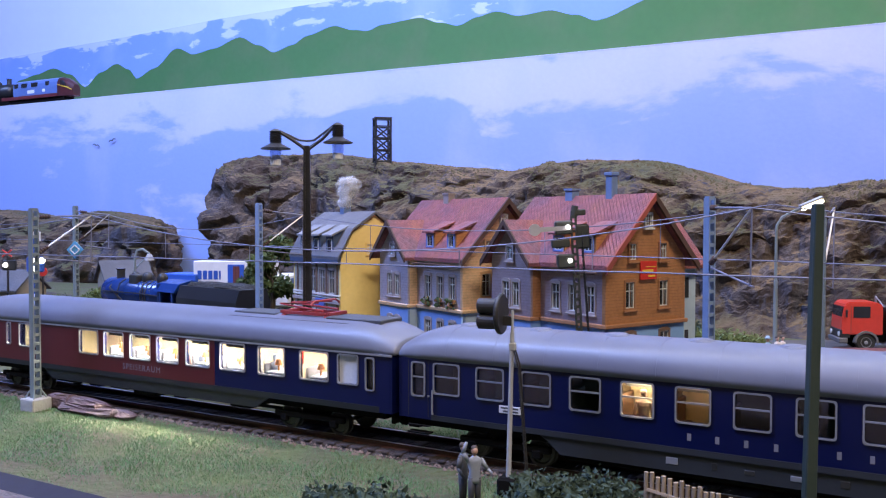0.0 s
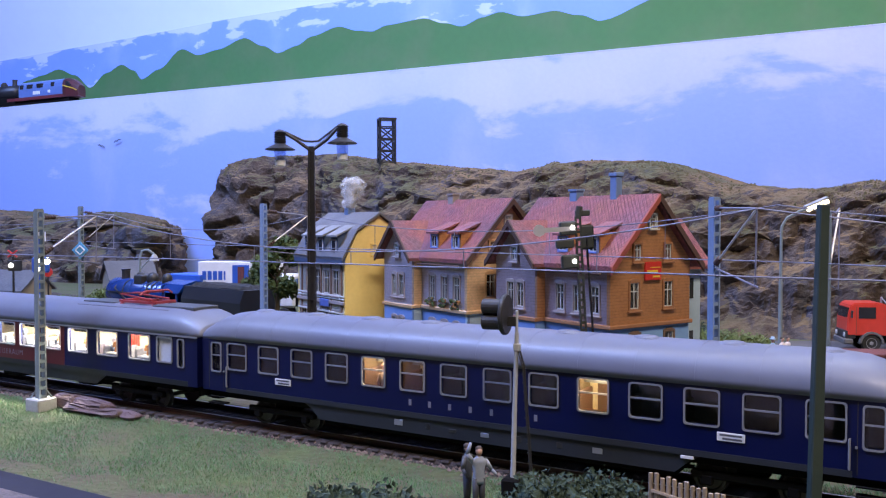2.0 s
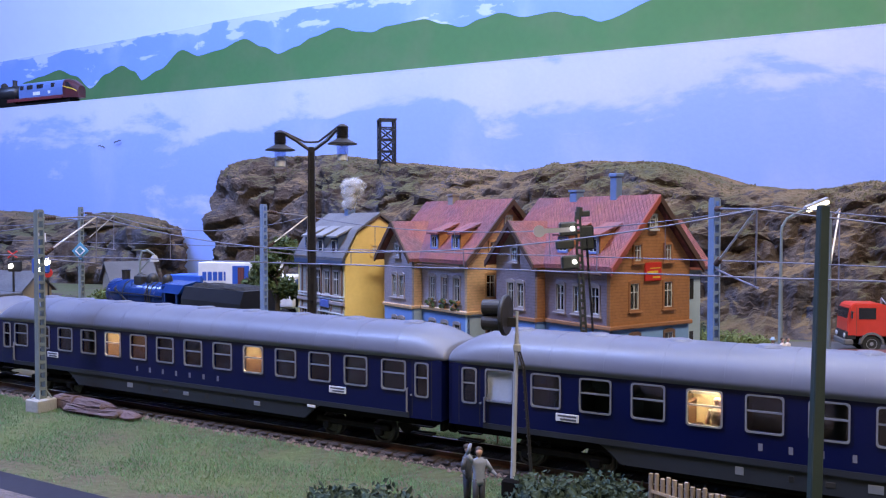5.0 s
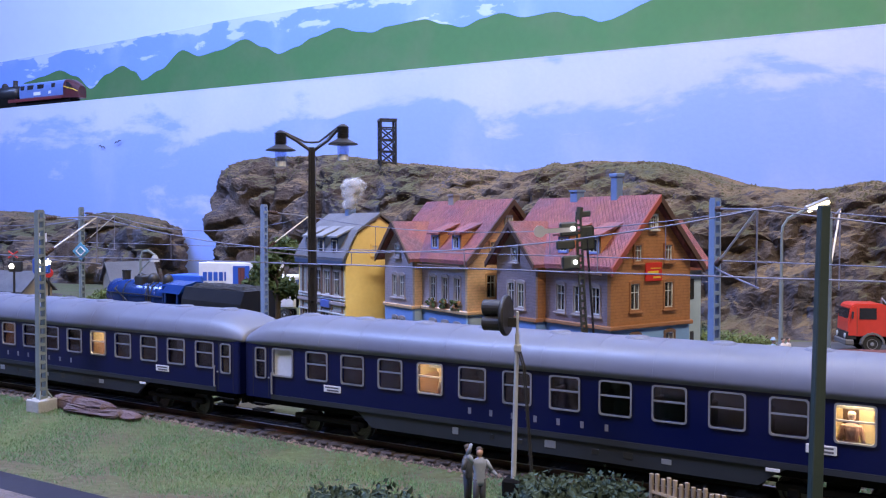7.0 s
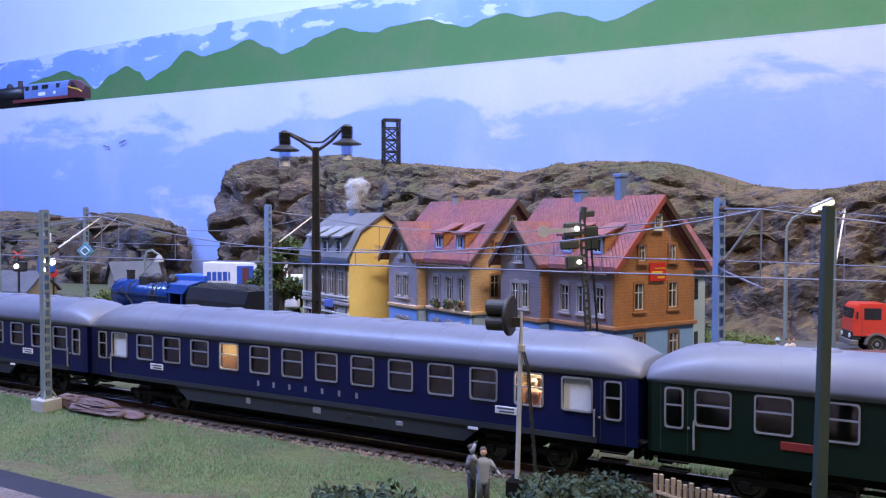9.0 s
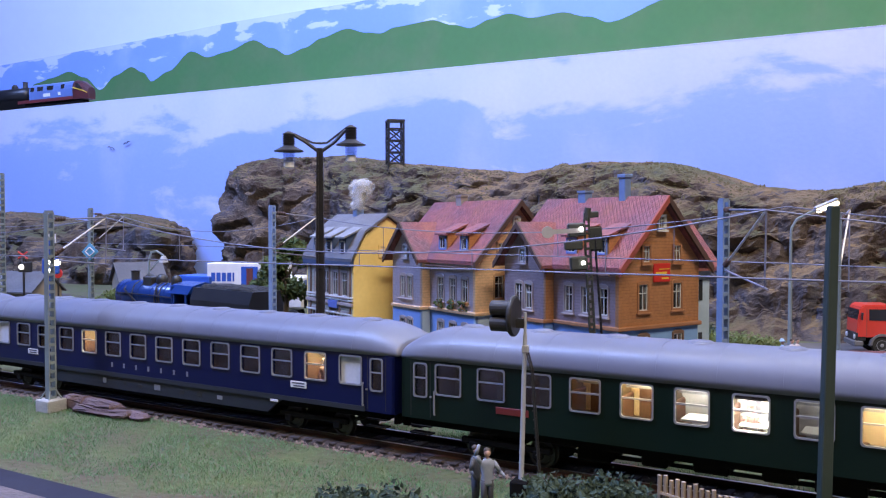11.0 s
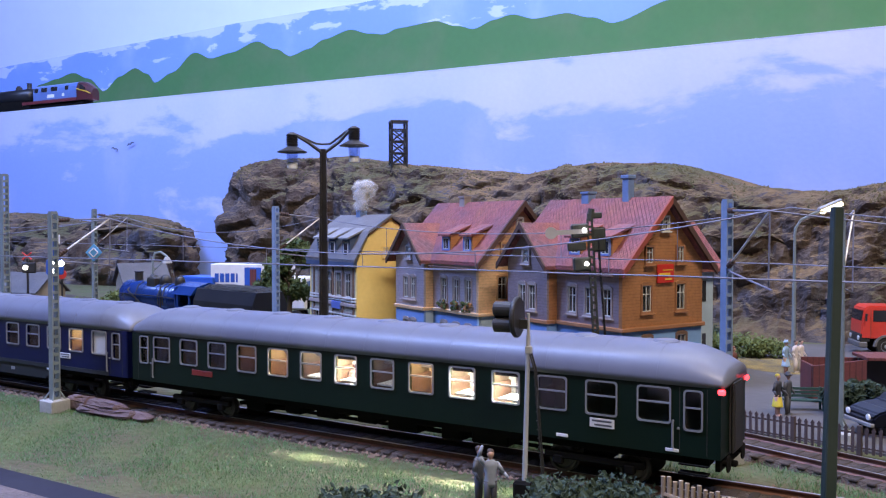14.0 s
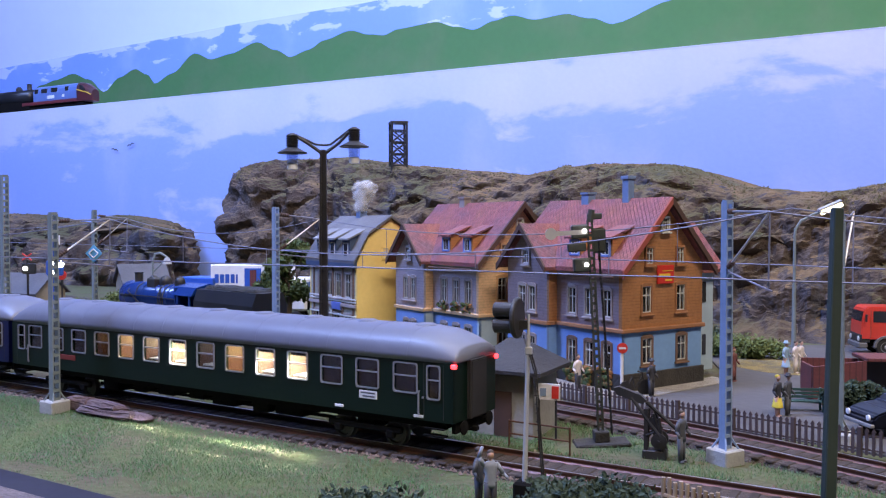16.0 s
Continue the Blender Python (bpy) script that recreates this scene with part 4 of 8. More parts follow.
    part("pantograph", bm, M_PANTO, car, "folded red pantograph")
    # lettering
    fd = bpy.data.curves.new("lettering", "FONT")
    fd.body, fd.size, fd.align_x, fd.space_character = "SPEISERAUM", 0.38 * U, "CENTER", 1.25
    tx = new("lettering_source", fd)
    bpy.context.view_layer.update()
    me = bpy.data.meshes.new_from_object(tx.evaluated_get(bpy.context.evaluated_depsgraph_get()))
    bpy.data.objects.remove(tx)
    me.materials.append(M_LETTER)
    ob = new("lettering", me)
    ob.parent = car
    ob.matrix_basis = at(0.2, 1.616, 1.72, 180, 90) 
    tagged(ob, "pale lettering reading SPEISERAUM")
    part("skirt", made(prism, [(-6.6, 0.80), (6.6, 0.80), (7.3, 1.27), (7.3, 1.30), (-7.3, 1.30), (-7.3, 1.27)], "y", 1.46, 1.56), M_DARKBAND, car, "dark side skirt")
    underfloor(car, False, random.Random(9))
    return car


M_DARKBOARD = mat("dark_board", (0.07, 0.075, 0.09), (0.05, 0.055, 0.065), scale=6, rough=0.6)
M_DARKBAND = mat("dark_band", (0.010, 0.012, 0.016), (0.014, 0.016, 0.02), rough=0.5)
M_DINE = glow("dining_lamp_glow", (1.0, 0.88, 0.68), 60)
M_LAMPSHADE = mat("orange_shade", (0.6, 0.25, 0.08), (0.5, 0.2, 0.06), rough=0.6)
M_DOLLBLUE = mat("doll_blue_white", (0.55, 0.58, 0.70), (0.2, 0.25, 0.45), scale=20, rough=0.7)
M_PANTO = mat("red_pantograph", (0.36, 0.04, 0.04), (0.26, 0.04, 0.05), scale=8, rough=0.5)

# Strong glow for the added strips that light the grass.
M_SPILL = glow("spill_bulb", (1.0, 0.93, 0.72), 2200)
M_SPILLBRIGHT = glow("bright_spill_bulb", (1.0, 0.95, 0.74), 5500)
TRAIN = [dining_car(),
         blue_coach({4: "wf", 5: "d", 9: "w"}, (), 1, "deep blue express carriage with two lit compartments"),
         blue_coach({4: "wf", 12: "wf"}, (0, 13), 2, "deep blue express carriage with white blinds and lit compartments"),
         green_coach()]
RUN = ((0, 17.95), (0.5, 20.37), (1, 23.04), (1.5, 25.49), (2, 28.3), (2.5, 30.8), (3, 33.29), (3.5, 35.66), (4, 38.27), (5.25, 44.3), (6.5, 50.21), (7, 52.9), (7.5, 55.41), (8, 58.05), (8.5, 60.41), (9, 63.07),
       (10.25, 69.1), (11.5, 75.02), (12, 77.51), (12.5, 80.01), (13, 82.8), (13.5, 85.43), (14, 87.82), (14.5, 90.12), (15, 92.55), (15.5, 94.9), (16, 97.24))


def travelled(t):
    for (a, p), (b, q) in zip(RUN, RUN[1:]):
        if t <= b:
            return p + (q - p) * (t - a) / (b - a)
    return RUN[-1][1]


def motions():
    heading = math.degrees(math.atan2(TD[1], TD[0]))
    for k, car in enumerate(TRAIN):
        rows = []
        for t, s in RUN:
            x, y = on_track(s + 13.25 - 27.08 * k)
            rows.append((t, at(x, y, 0, heading)))
        walk(car, rows)
    for w, x in WHEELS:
        walk(w, [(t / 10, at(x, 0, 0.5, ry=math.degrees((travelled(t / 10) - 17.95) / 0.5))) for t in range(161)])


# ---- houses ----
def banded(name, c1, c2, period, rough=0.8, depth=0.6, noise_scale=60, axis="Z", speck=0.25):
    """Rows of boards or tiles: dark joints every `period` centimetres of height, weathered from patch to patch."""
    m = bpy.data.materials.new(name)
    m.use_nodes = True
    nt = m.node_tree
    b = nt.nodes["Principled BSDF"]
    N, L = nt.nodes.new, nt.links.new
    co, wv, n1, n2 = N("ShaderNodeTexCoord"), N("ShaderNodeTexWave"), N("ShaderNodeTexNoise"), N("ShaderNodeTexNoise")
    wv.bands_direction, wv.wave_profile = axis, "SAW"
    wv.inputs["Scale"].default_value = 0.314 / (period * U)
    n1.inputs["Scale"].default_value, n1.inputs["Detail"].default_value = noise_scale, 5
    n2.inputs["Scale"].default_value, n2.inputs["Detail"].default_value = noise_scale * 9, 2
    for n in (wv, n1, n2):
        L(co.outputs["Object"], n.inputs["Vector"])
    r = N("ShaderNodeValToRGB")
    r.color_ramp.elements[0].position, r.color_ramp.elements[1].position = 0.35, 0.65
    r.color_ramp.elements[0].color, r.color_ramp.elements[1].color = (*c1, 1), (*c2, 1)
    L(n1.outputs["Fac"], r.inputs["Fac"])
    jr = N("ShaderNodeMapRange")
    jr.inputs["From Max"].default_value = 0.22
    jr.inputs["To Min"].default_value, jr.inputs["To Max"].default_value = 1 - depth, 1.0
    L(wv.outputs["Fac"], jr.inputs["Value"])
    sp = N("ShaderNodeMapRange")
    sp.inputs["To Min"].default_value, sp.inputs["To Max"].default_value = 1 - speck, 1 + speck
    L(n2.outputs["Fac"], sp.inputs["Value"])
    mu = N("ShaderNodeMath")
    mu.operation = "MULTIPLY"
    L(jr.outputs["Result"], mu.inputs[0]), L(sp.outputs["Result"], mu.inputs[1])
    hsv = N("ShaderNodeHueSaturation")
    L(mu.outputs[0], hsv.inputs["Value"]), L(r.outputs["Color"], hsv.inputs["Color"])
    L(hsv.outputs["Color"], b.inputs["Base Color"])
    b.inputs["Roughness"].default_value = rough
    bp = N("ShaderNodeBump")
    bp.inputs["Strength"].default_value, bp.inputs["Distance"].default_value = 0.8, 0.0006
    L(wv.outputs["Fac"], bp.inputs["Height"]), L(bp.outputs["Normal"], b.inputs["Normal"])
    return m


def diamond_tiles(name, c1, c2, c3, wide, high, along):
    """Diamond-shaped roof tiles: raised scales with dark joints, each weathered a little differently."""
    m = bpy.data.materials.new(name)
    m.use_nodes = True
    nt = m.node_tree
    b = nt.nodes["Principled BSDF"]
    N, L = nt.nodes.new, nt.links.new
    co, sx = N("ShaderNodeTexCoord"), N("ShaderNodeSeparateXYZ")
    L(co.outputs["Object"], sx.inputs["Vector"])

    def calc(op, p, q):
        n = N("ShaderNodeMath")
        n.operation = op
        for i, v in enumerate((p, q)):
            if isinstance(v, (int, float)):
                n.inputs[i].default_value = v
            else:
                L(v, n.inputs[i])
        return n.outputs[0]
    u, v = calc("DIVIDE", sx.outputs[along], wide * U), calc("DIVIDE", sx.outputs["Z"], high * U)
    p, q = calc("ADD", u, v), calc("SUBTRACT", v, u)
    fp, fq = calc("FRACT", p, 0), calc("FRACT", q, 0)
    low = calc("MINIMUM", fp, fq)
    cell = N("ShaderNodeCombineXYZ")
    L(calc("FLOOR", p, 0), cell.inputs[0]), L(calc("FLOOR", q, 0), cell.inputs[1])
    wn, n1 = N("ShaderNodeTexWhiteNoise"), N("ShaderNodeTexNoise")
    L(cell.outputs[0], wn.inputs["Vector"]), L(co.outputs["Object"], n1.inputs["Vector"])
    n1.inputs["Scale"].default_value, n1.inputs["Detail"].default_value = 48, 5
    r = N("ShaderNodeValToRGB")
    e = r.color_ramp.elements
    e[0].position, e[0].color, e[1].position, e[1].color = 0.34, (*c2, 1), 0.66, (*c3, 1)
    e.new(0.5).color = (*c1, 1)
    L(n1.outputs["Fac"], r.inputs["Fac"])
    joint = N("ShaderNodeMapRange")
    joint.inputs["From Max"].default_value, joint.inputs["To Min"].default_value = 0.2, 0.58
    L(low, joint.inputs["Value"])
    shade = calc("MULTIPLY", joint.outputs["Result"], calc("ADD", calc("MULTIPLY", wn.outputs["Value"], 0.36), 0.84))
    hsv = N("ShaderNodeHueSaturation")
    L(shade, hsv.inputs["Value"]), L(r.outputs["Color"], hsv.inputs["Color"]), L(hsv.outputs["Color"], b.inputs["Base Color"])
    b.inputs["Roughness"].default_value = 0.62
    bp = N("ShaderNodeBump")
    bp.inputs["Strength"].default_value, bp.inputs["Distance"].default_value = 1.0, 0.0007
    L(joint.outputs["Result"], bp.inputs["Height"]), L(bp.outputs["Normal"], b.inputs["Normal"])
    return m


M_ORANGE = banded("orange_siding", (0.54, 0.25, 0.10), (0.48, 0.215, 0.085), 0.17, depth=0.35)
M_OCHRE = banded("ochre_siding", (0.84, 0.56, 0.33), (0.76, 0.50, 0.28), 0.17, depth=0.3)
M_MAUVE = banded("grey_mauve_siding", (0.36, 0.285, 0.30), (0.32, 0.25, 0.28), 0.17, depth=0.3)
M_MAUVE2 = banded("lilac_siding", (0.46, 0.41, 0.47), (0.41, 0.37, 0.43), 0.17, depth=0.25)
M_TILE, M_TILEBAY = (diamond_tiles(n, (0.25, 0.082, 0.088), (0.175, 0.082, 0.105), (0.27, 0.095, 0.07), 0.27, 0.23, ax) for n, ax in (("red_roof_tile", "Y"), ("red_bay_tile", "X")))
M_BLUEGABLE = mat("sky_blue_plaster", (0.19, 0.34, 0.60), (0.16, 0.30, 0.55), scale=4, rough=0.85, fine=0.1)
M_PLASTERBLUE = mat("blue_plaster", (0.155, 0.265, 0.53), (0.13, 0.23, 0.48), scale=5, rough=0.85, fine=0.1)
M_PLASTERGREY = mat("pale_blue_plaster", (0.40, 0.50, 0.58), (0.34, 0.44, 0.52), scale=4, rough=0.85, fine=0.08)
M_YELLOW = mat("yellow_plaster", (0.84, 0.64, 0.23), (0.76, 0.56, 0.19), scale=4, rough=0.85, fine=0.08)
M_GREYWOOD = banded("grey_wood_front", (0.46, 0.44, 0.36), (0.38, 0.36, 0.30), 0.3, depth=0.4)
M_PLINTH = mat("dark_plinth", (0.028, 0.026, 0.025), (0.05, 0.045, 0.04), scale=9, rough=0.9, bump=0.5)
M_BROWNTRIM = mat("brown_trim", (0.33, 0.155, 0.07), (0.27, 0.125, 0.06), scale=8, rough=0.7)
M_LOWTRIM = mat("weathered_brown_trim", (0.19, 0.11, 0.07), (0.14, 0.085, 0.06), scale=9, rough=0.8)
M_DARKTRIM = mat("dark_verge_board", (0.06, 0.035, 0.03), (0.09, 0.05, 0.04), scale=8, rough=0.7)
M_STONETRIM = mat("pale_stone_trim", (0.34, 0.285, 0.27), (0.28, 0.24, 0.235), scale=8, rough=0.8)
M_SASH = mat("white_sash", (0.60, 0.60, 0.57), (0.52, 0.52, 0.49), rough=0.6)
# Near-black glass, also used for sheets that stand in for unlit rooms.
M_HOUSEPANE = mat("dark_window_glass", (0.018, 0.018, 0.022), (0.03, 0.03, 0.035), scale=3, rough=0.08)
M_CURTAIN = mat("white_curtain", (0.46, 0.44, 0.41), (0.36, 0.34, 0.31), scale=14, rough=0.9)
M_BLUEPAINT = mat("chimney_blue", (0.12, 0.19, 0.36), (0.15, 0.22, 0.38), scale=8, rough=0.8)


def frame_on(side, across=0.0):
    """Face spaces of a house: gable (looks along -y), front (looks along -x)."""
    return at(0, across, 0) if side == "gable" else at(across, 0, 0, -90)


def house_window(house, side, c, z0, w, h, trim, across=0.0, arch=True, sill=True):
    m = frame_on(side, across)
    bm = bmesh.new()
    ring(bm, c - w / 2, c + w / 2, z0, z0 + h, -0.07, 0.05, 0.10)
    if arch:
        prism(bm, [(c - w / 2 - 0.1, z0 + h + 0.1), (c - w * 0.3, z0 + h + 0.2), (c + w * 0.3, z0 + h + 0.2), (c + w / 2 + 0.1, z0 + h + 0.1)], "y", -0.08, 0.0)
    win = part("window", bm, trim, house, m=m)
    if sill:
        part("sill", made(box, c - w / 2 - 0.18, c + w / 2 + 0.18, -0.16, 0.0, z0 - 0.2, z0 - 0.1, 0.02), trim, win)
    bm = bmesh.new()
    ring(bm, c - w / 2 + 0.05, c + w / 2 - 0.05, z0 + 0.05, z0 + h - 0.05, 0.0, 0.04, 0.05)
    box(bm, c - 0.025, c + 0.025, 0.0, 0.04, z0, z0 + h)
    box(bm, c - w / 2, c + w / 2, 0.0, 0.04, z0 + h * 0.64, z0 + h * 0.64 + 0.05)
    part("sash", bm, M_SASH, win, "white sash bars")
    pane = part("pane", made(box, c - w / 2, c + w / 2, 0.05, 0.06, z0, z0 + h), M_CLEAR, win)
    bm = bmesh.new()
    for s in (-1, 1):
        prism(bm, [(c + s * w * 0.5, z0), (c + s * w * 0.43, z0), (c + s * w * 0.27, z0 + h), (c + s * w * 0.5, z0 + h)], "y", 0.09, 0.11)
    part("curtain", bm, M_CURTAIN, win, "white curtain")
    # Dark sheet behind the pane paints in the shade of the room.
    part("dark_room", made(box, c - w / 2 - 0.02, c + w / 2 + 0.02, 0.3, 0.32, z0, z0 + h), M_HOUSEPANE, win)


M_CLEAR = clear_pane("house_pane", (0.8, 0.82, 0.85), 0.10)


def gable_roof(bm, x0, x1, y0, y1, ze, zr, over, thick=0.16):
    """Ridge along y; the two slopes as one folded slab."""
    xm = (x0 + x1) / 2
    k = (zr - ze) / (xm - x0)
    pts = [(x0 - over, ze - over * k), (xm, zr), (x1 + over, ze - over * k), (x1 + over, ze - over * k + thick * 1.5), (xm, zr + thick * 1.5), (x0 - over, ze - over * k + thick * 1.5)]
    prism(bm, pts, "y", y0, y1)


def town_house(x, y, gable_m, front_m, low_gable_m, label, wing, boxes_of_flowers):
    W, L, Z1, Z2, ZR = 6.2, 8.9, 3.25, 6.75, 10.05
    house = thing("town_house", at(x, y, -0.35, 33.5), label, "house", "row of model town houses")
    T = 0.2
    up, low = [(1.75, 4.15, 0.68, 1.4), (4.4, 4.15, 0.68, 1.4)], [(1.85, 1.4, 0.72, 1.35), (4.55, 1.4, 0.72, 1.35)]
    hole = lambda c, z, w, h: (c - w / 2, c + w / 2, z, z + h)
    part("gable_wall_low", made(pierced, 0, W, 0.5, Z1, 0, T, [hole(*w) for w in low]), low_gable_m, house)
    part("gable_wall", made(pierced, 0, W, Z1, Z2, -0.05, T, [hole(*w) for w in up]), gable_m, house)
    part("gable_top", made(prism, [(0, Z2), (W, Z2), (W / 2, ZR)], "y", -0.05, T), gable_m, house)
    part("rear_gable", made(prism, [(0, 0.5), (W, 0.5), (W, Z2), (W / 2, ZR), (0, Z2)], "y", L - T, L), gable_m, house)
    part("rear_wall", made(box, W - T, W, T, L - T, 0.5, Z2), gable_m, house)
    part("plinth", made(box, -0.10, W + 0.10, -0.14, L + 0.05, 0, 0.95, 0.02), M_PLINTH, house, "dark stone plinth")
    part("storey_band", made(box, -0.18, W + 0.14, -0.2, L, Z1 - 0.12, Z1 + 0.1, 0.04), M_BROWNTRIM if gable_m is M_ORANGE else M_OCHRE, house, "moulded band between the storeys")
    for c, z, w, h in up:
        house_window(house, "gable", c, z, w, h, M_BROWNTRIM if gable_m is M_ORANGE else M_OCHRETRIM, -0.05)
    for c, z, w, h in low:
        house_window(house, "gable", c, z, w, h, M_LOWTRIM)
    for c in (1.9, 4.3):
        house_window(house, "gable", c, 6.75, 0.5, 0.85, M_BROWNTRIM if gable_m is M_ORANGE else M_OCHRETRIM, -0.12, False)
    house_window(house, "gable", W / 2, 8.55, 0.42, 0.65, M_SASH, -0.12, False)
    # front with its windows: face x = -y
    fw = [(-1.1, 3.9, 0.62, 1.45), (-2.45, 3.9, 0.62, 1.45), (-3.85, 3.9, 0.62, 1.45)]
    fl = [(-1.1, 1.1, 0.62, 1.35), (-2.45, 1.1, 0.62, 1.35), (-3.85, 1.1, 0.62, 1.35)]
    ff = frame_on("front")
    part("front_wall", made(pierced, -L, 0, Z1, Z2, 0, T, [hole(*w) for w in fw]), front_m, house, m=ff)
    part("front_wall_low", made(pierced, -L, 0, 0.5, Z1, 0.01, T, [hole(*w) for w in fl]), M_PLASTERBLUE, house, m=ff)
    for w in fw:
        house_window(house, "front", *w, M_STONETRIM)
    for w in fl:
        house_window(house, "front", *w, M_LOWTRIM if wing else M_STONETRIM)
    part("corner_board", made(box, -0.12, 0.12, -0.12, 0.12, Z1 + 0.1, Z2), gable_m, house)
    # projecting bay with its own little gable
    b0, b1, pr, zb = 5.15, 8.75, 0.75, 8.7
    bw = [(-6.45, 3.9, 0.58, 1.4), (-7.35, 3.9, 0.58, 1.4)]
    bl = [(-6.45, 1.1, 0.58, 1.3), (-7.35, 1.1, 0.58, 1.3)]
    fb = frame_on("front", -pr)
    part("bay_wall", made(pierced, -b1, -b0, Z1, Z2, 0, 0.15, [hole(*w) for w in bw]), front_m, house, m=fb)
    part("bay_wall_low", made(pierced, -b1, -b0, 0.5, Z1, 0, 0.15, [hole(*w) for w in bl]), M_PLASTERBLUE, house, m=fb)
    part("bay_gable", made(prism, [(-b1, Z2), (-b0, Z2), (-(b0 + b1) / 2, zb)], "y", 0, 0.15), front_m, house, m=fb)
    for s, a in ((0, b0), (1, b1 - 0.15)):
        part("bay_side", made(box, -pr + 0.15, 0, a, a + 0.15, Z1, Z2), gable_m, house)
        part("bay_side_low", made(box, -pr + 0.15, 0, a, a + 0.15, 0.5, Z1), low_gable_m, house)
    part("bay_plinth", made(box, -pr - 0.05, 0, b0 - 0.04, b1 + 0.04, 0, 0.5), M_PLINTH, house)
    part("bay_band", made(box, -pr - 0.12, -0.18, b0 - 0.12, b1 + 0.12, Z1 - 0.12, Z1 + 0.1, 0.03), M_BROWNTRIM if gable_m is M_ORANGE else M_OCHRE, house)
    for w in bw + bl:
        house_window(house, "front", *w, M_STONETRIM, -pr)
    house_window(house, "front", -(b0 + b1) / 2, 6.6, 0.5, 0.75, M_STONETRIM, -pr - 0.06, False)
    # roofs
    part("roof", made(gable_roof, 0, W, -0.55, L + 0.45, Z2 + 0.05, ZR + 0.05, 0.5), M_TILE, house, "red tiled roof")
    bm = bmesh.new()
    ym, ov = (b0 + b1) / 2, 0.45
    k = (zb - Z2) / (ym - b0)
    prism(bm, [(b0 - ov, Z2 - ov * k), (ym, zb), (b1 + ov, Z2 - ov * k), (b1 + ov, Z2 - ov * k + 0.2), (ym, zb + 0.22), (b0 - ov, Z2 - ov * k + 0.2)], "x", -pr - 0.5, 1.7)
    part("bay_roof", bm, M_TILEBAY, house, "small red gable roof")
    for s in (-1, 1):
        bm = bmesh.new()
        z = lambda xx: ZR - abs(xx - W / 2) * (ZR - Z2) / (W / 2)
        xe = W / 2 + s * (W / 2 + 0.55)
        prism(bm, [(W / 2, ZR + 0.28), (W / 2, ZR - 0.12), (xe, z(xe) - 0.12), (xe, z(xe) + 0.3)], "y", -0.68, -0.53)
        part("verge_board", bm, M_REDVERGE if gable_m is M_ORANGE and s < 0 else M_DARKTRIM, house, "painted verge board")
        bm = bmesh.new()
        zz = lambda yy: zb - abs(yy - ym) * k
        ye = ym + s * (ym - b0 + ov)
        prism(bm, [(ym, zb + 0.24), (ym, zb - 0.12), (ye, zz(ye) - 0.12), (ye, zz(ye) + 0.22)], "x", -pr - 0.6, -pr - 0.49)
        part("bay_verge", bm, M_DARKTRIM, house, "dark verge board")
    part("gutter", made(box, -0.75, -0.6, 0, b0 - 0.5, Z2 - 0.72, Z2 - 0.6, 0.03), M_DARKTRIM, house)
    # shed dormer with two little windows on the front slope
    for c in (1.35, 3.75):
        bm = bmesh.new()
        prism(bm, [(0.12, 7.0), (0.12, 8.1), (1.55, 8.55), (1.2, 8.1)], "y", c - 0.5, c + 0.5)
        dorm = part("dormer", bm, M_ORANGE, house, "small dormer with red roof and blue window frame")
        part("dormer_roof", made(prism, [(-0.12, 8.06), (-0.12, 8.18), (1.75, 8.86), (1.75, 8.74)], "y", c - 0.66, c + 0.66), M_TILE, dorm)
        bm = bmesh.new()
        ring(bm, -c - 0.3, -c + 0.3, 7.22, 7.94, 0.02, 0.14, 0.09)
        part("dormer_frame", bm, M_BLUEPANE, dorm, m=frame_on("front"))
        bm = bmesh.new()
        ring(bm, -c - 0.24, -c + 0.24, 7.27, 7.89, 0.06, 0.12, 0.05)
        box(bm, -c - 0.02, -c + 0.02, 0.06, 0.12, 7.22, 7.94)
        part("dormer_sash", bm, M_SASH, dorm, m=frame_on("front"))
        part("dormer_pane", made(box, -c - 0.3, -c + 0.3, 0.09, 0.115, 7.22, 7.94), M_HOUSEPANE, dorm, m=frame_on("front"))
    bm = bmesh.new()
    box(bm, W / 2 - 0.24, W / 2 + 0.24, 2.4, 2.88, 9.4, 11.55, 0.02)
    box(bm, W / 2 - 0.31, W / 2 + 0.31, 2.33, 2.95, 11.4, 11.6, 0.02)
    if wing:
        part("chimney", bm, M_BLUEPAINT, house, "slim blue-grey chimney")
    else:
        bm.free()
    bm = bmesh.new()
    box(bm, W / 2 - 0.28, W / 2 + 0.28, 5.6, 6.2, 9.3, 10.7)
    box(bm, W / 2 - 0.34, W / 2 + 0.34, 5.54, 6.26, 10.65, 10.77)
    part("chimney", bm, M_STONETRIM if not wing else M_BLUEPAINT, house, "short chimney")
    bm = bmesh.new()
    for k2 in range(2):
        box(bm, 1.5 + 0.3 * k2, 2.3, 1.3 + 2.4 * k2, 1.42 + 2.4 * k2, 8.2, 8.45)
    part("roof_hook", bm, M_DARKTRIM, house)
    if wing:
        part("wing_wall", made(pierced, W + 0.05, W + 2.7, 0.3, 6.3, 1.4, 5.2, []), M_PLASTERGREY, house)
        for z in (1.2, 4.3):
            part("slit_window", made(box, W + 1.75, W + 2.05, 1.36, 1.44, z, z + 1.2), M_HOUSEPANE, house, "narrow dark window")
        bm = bmesh.new()
        prism(bm, [(0.9, 6.05), (3.3, 8.8), (5.7, 6.05), (5.7, 6.25), (3.3, 9.05), (0.9, 6.25)], "x", 3.6, W + 3.2)
        part("wing_roof", bm, M_TILEBAY, house, "red tiled wing roof")
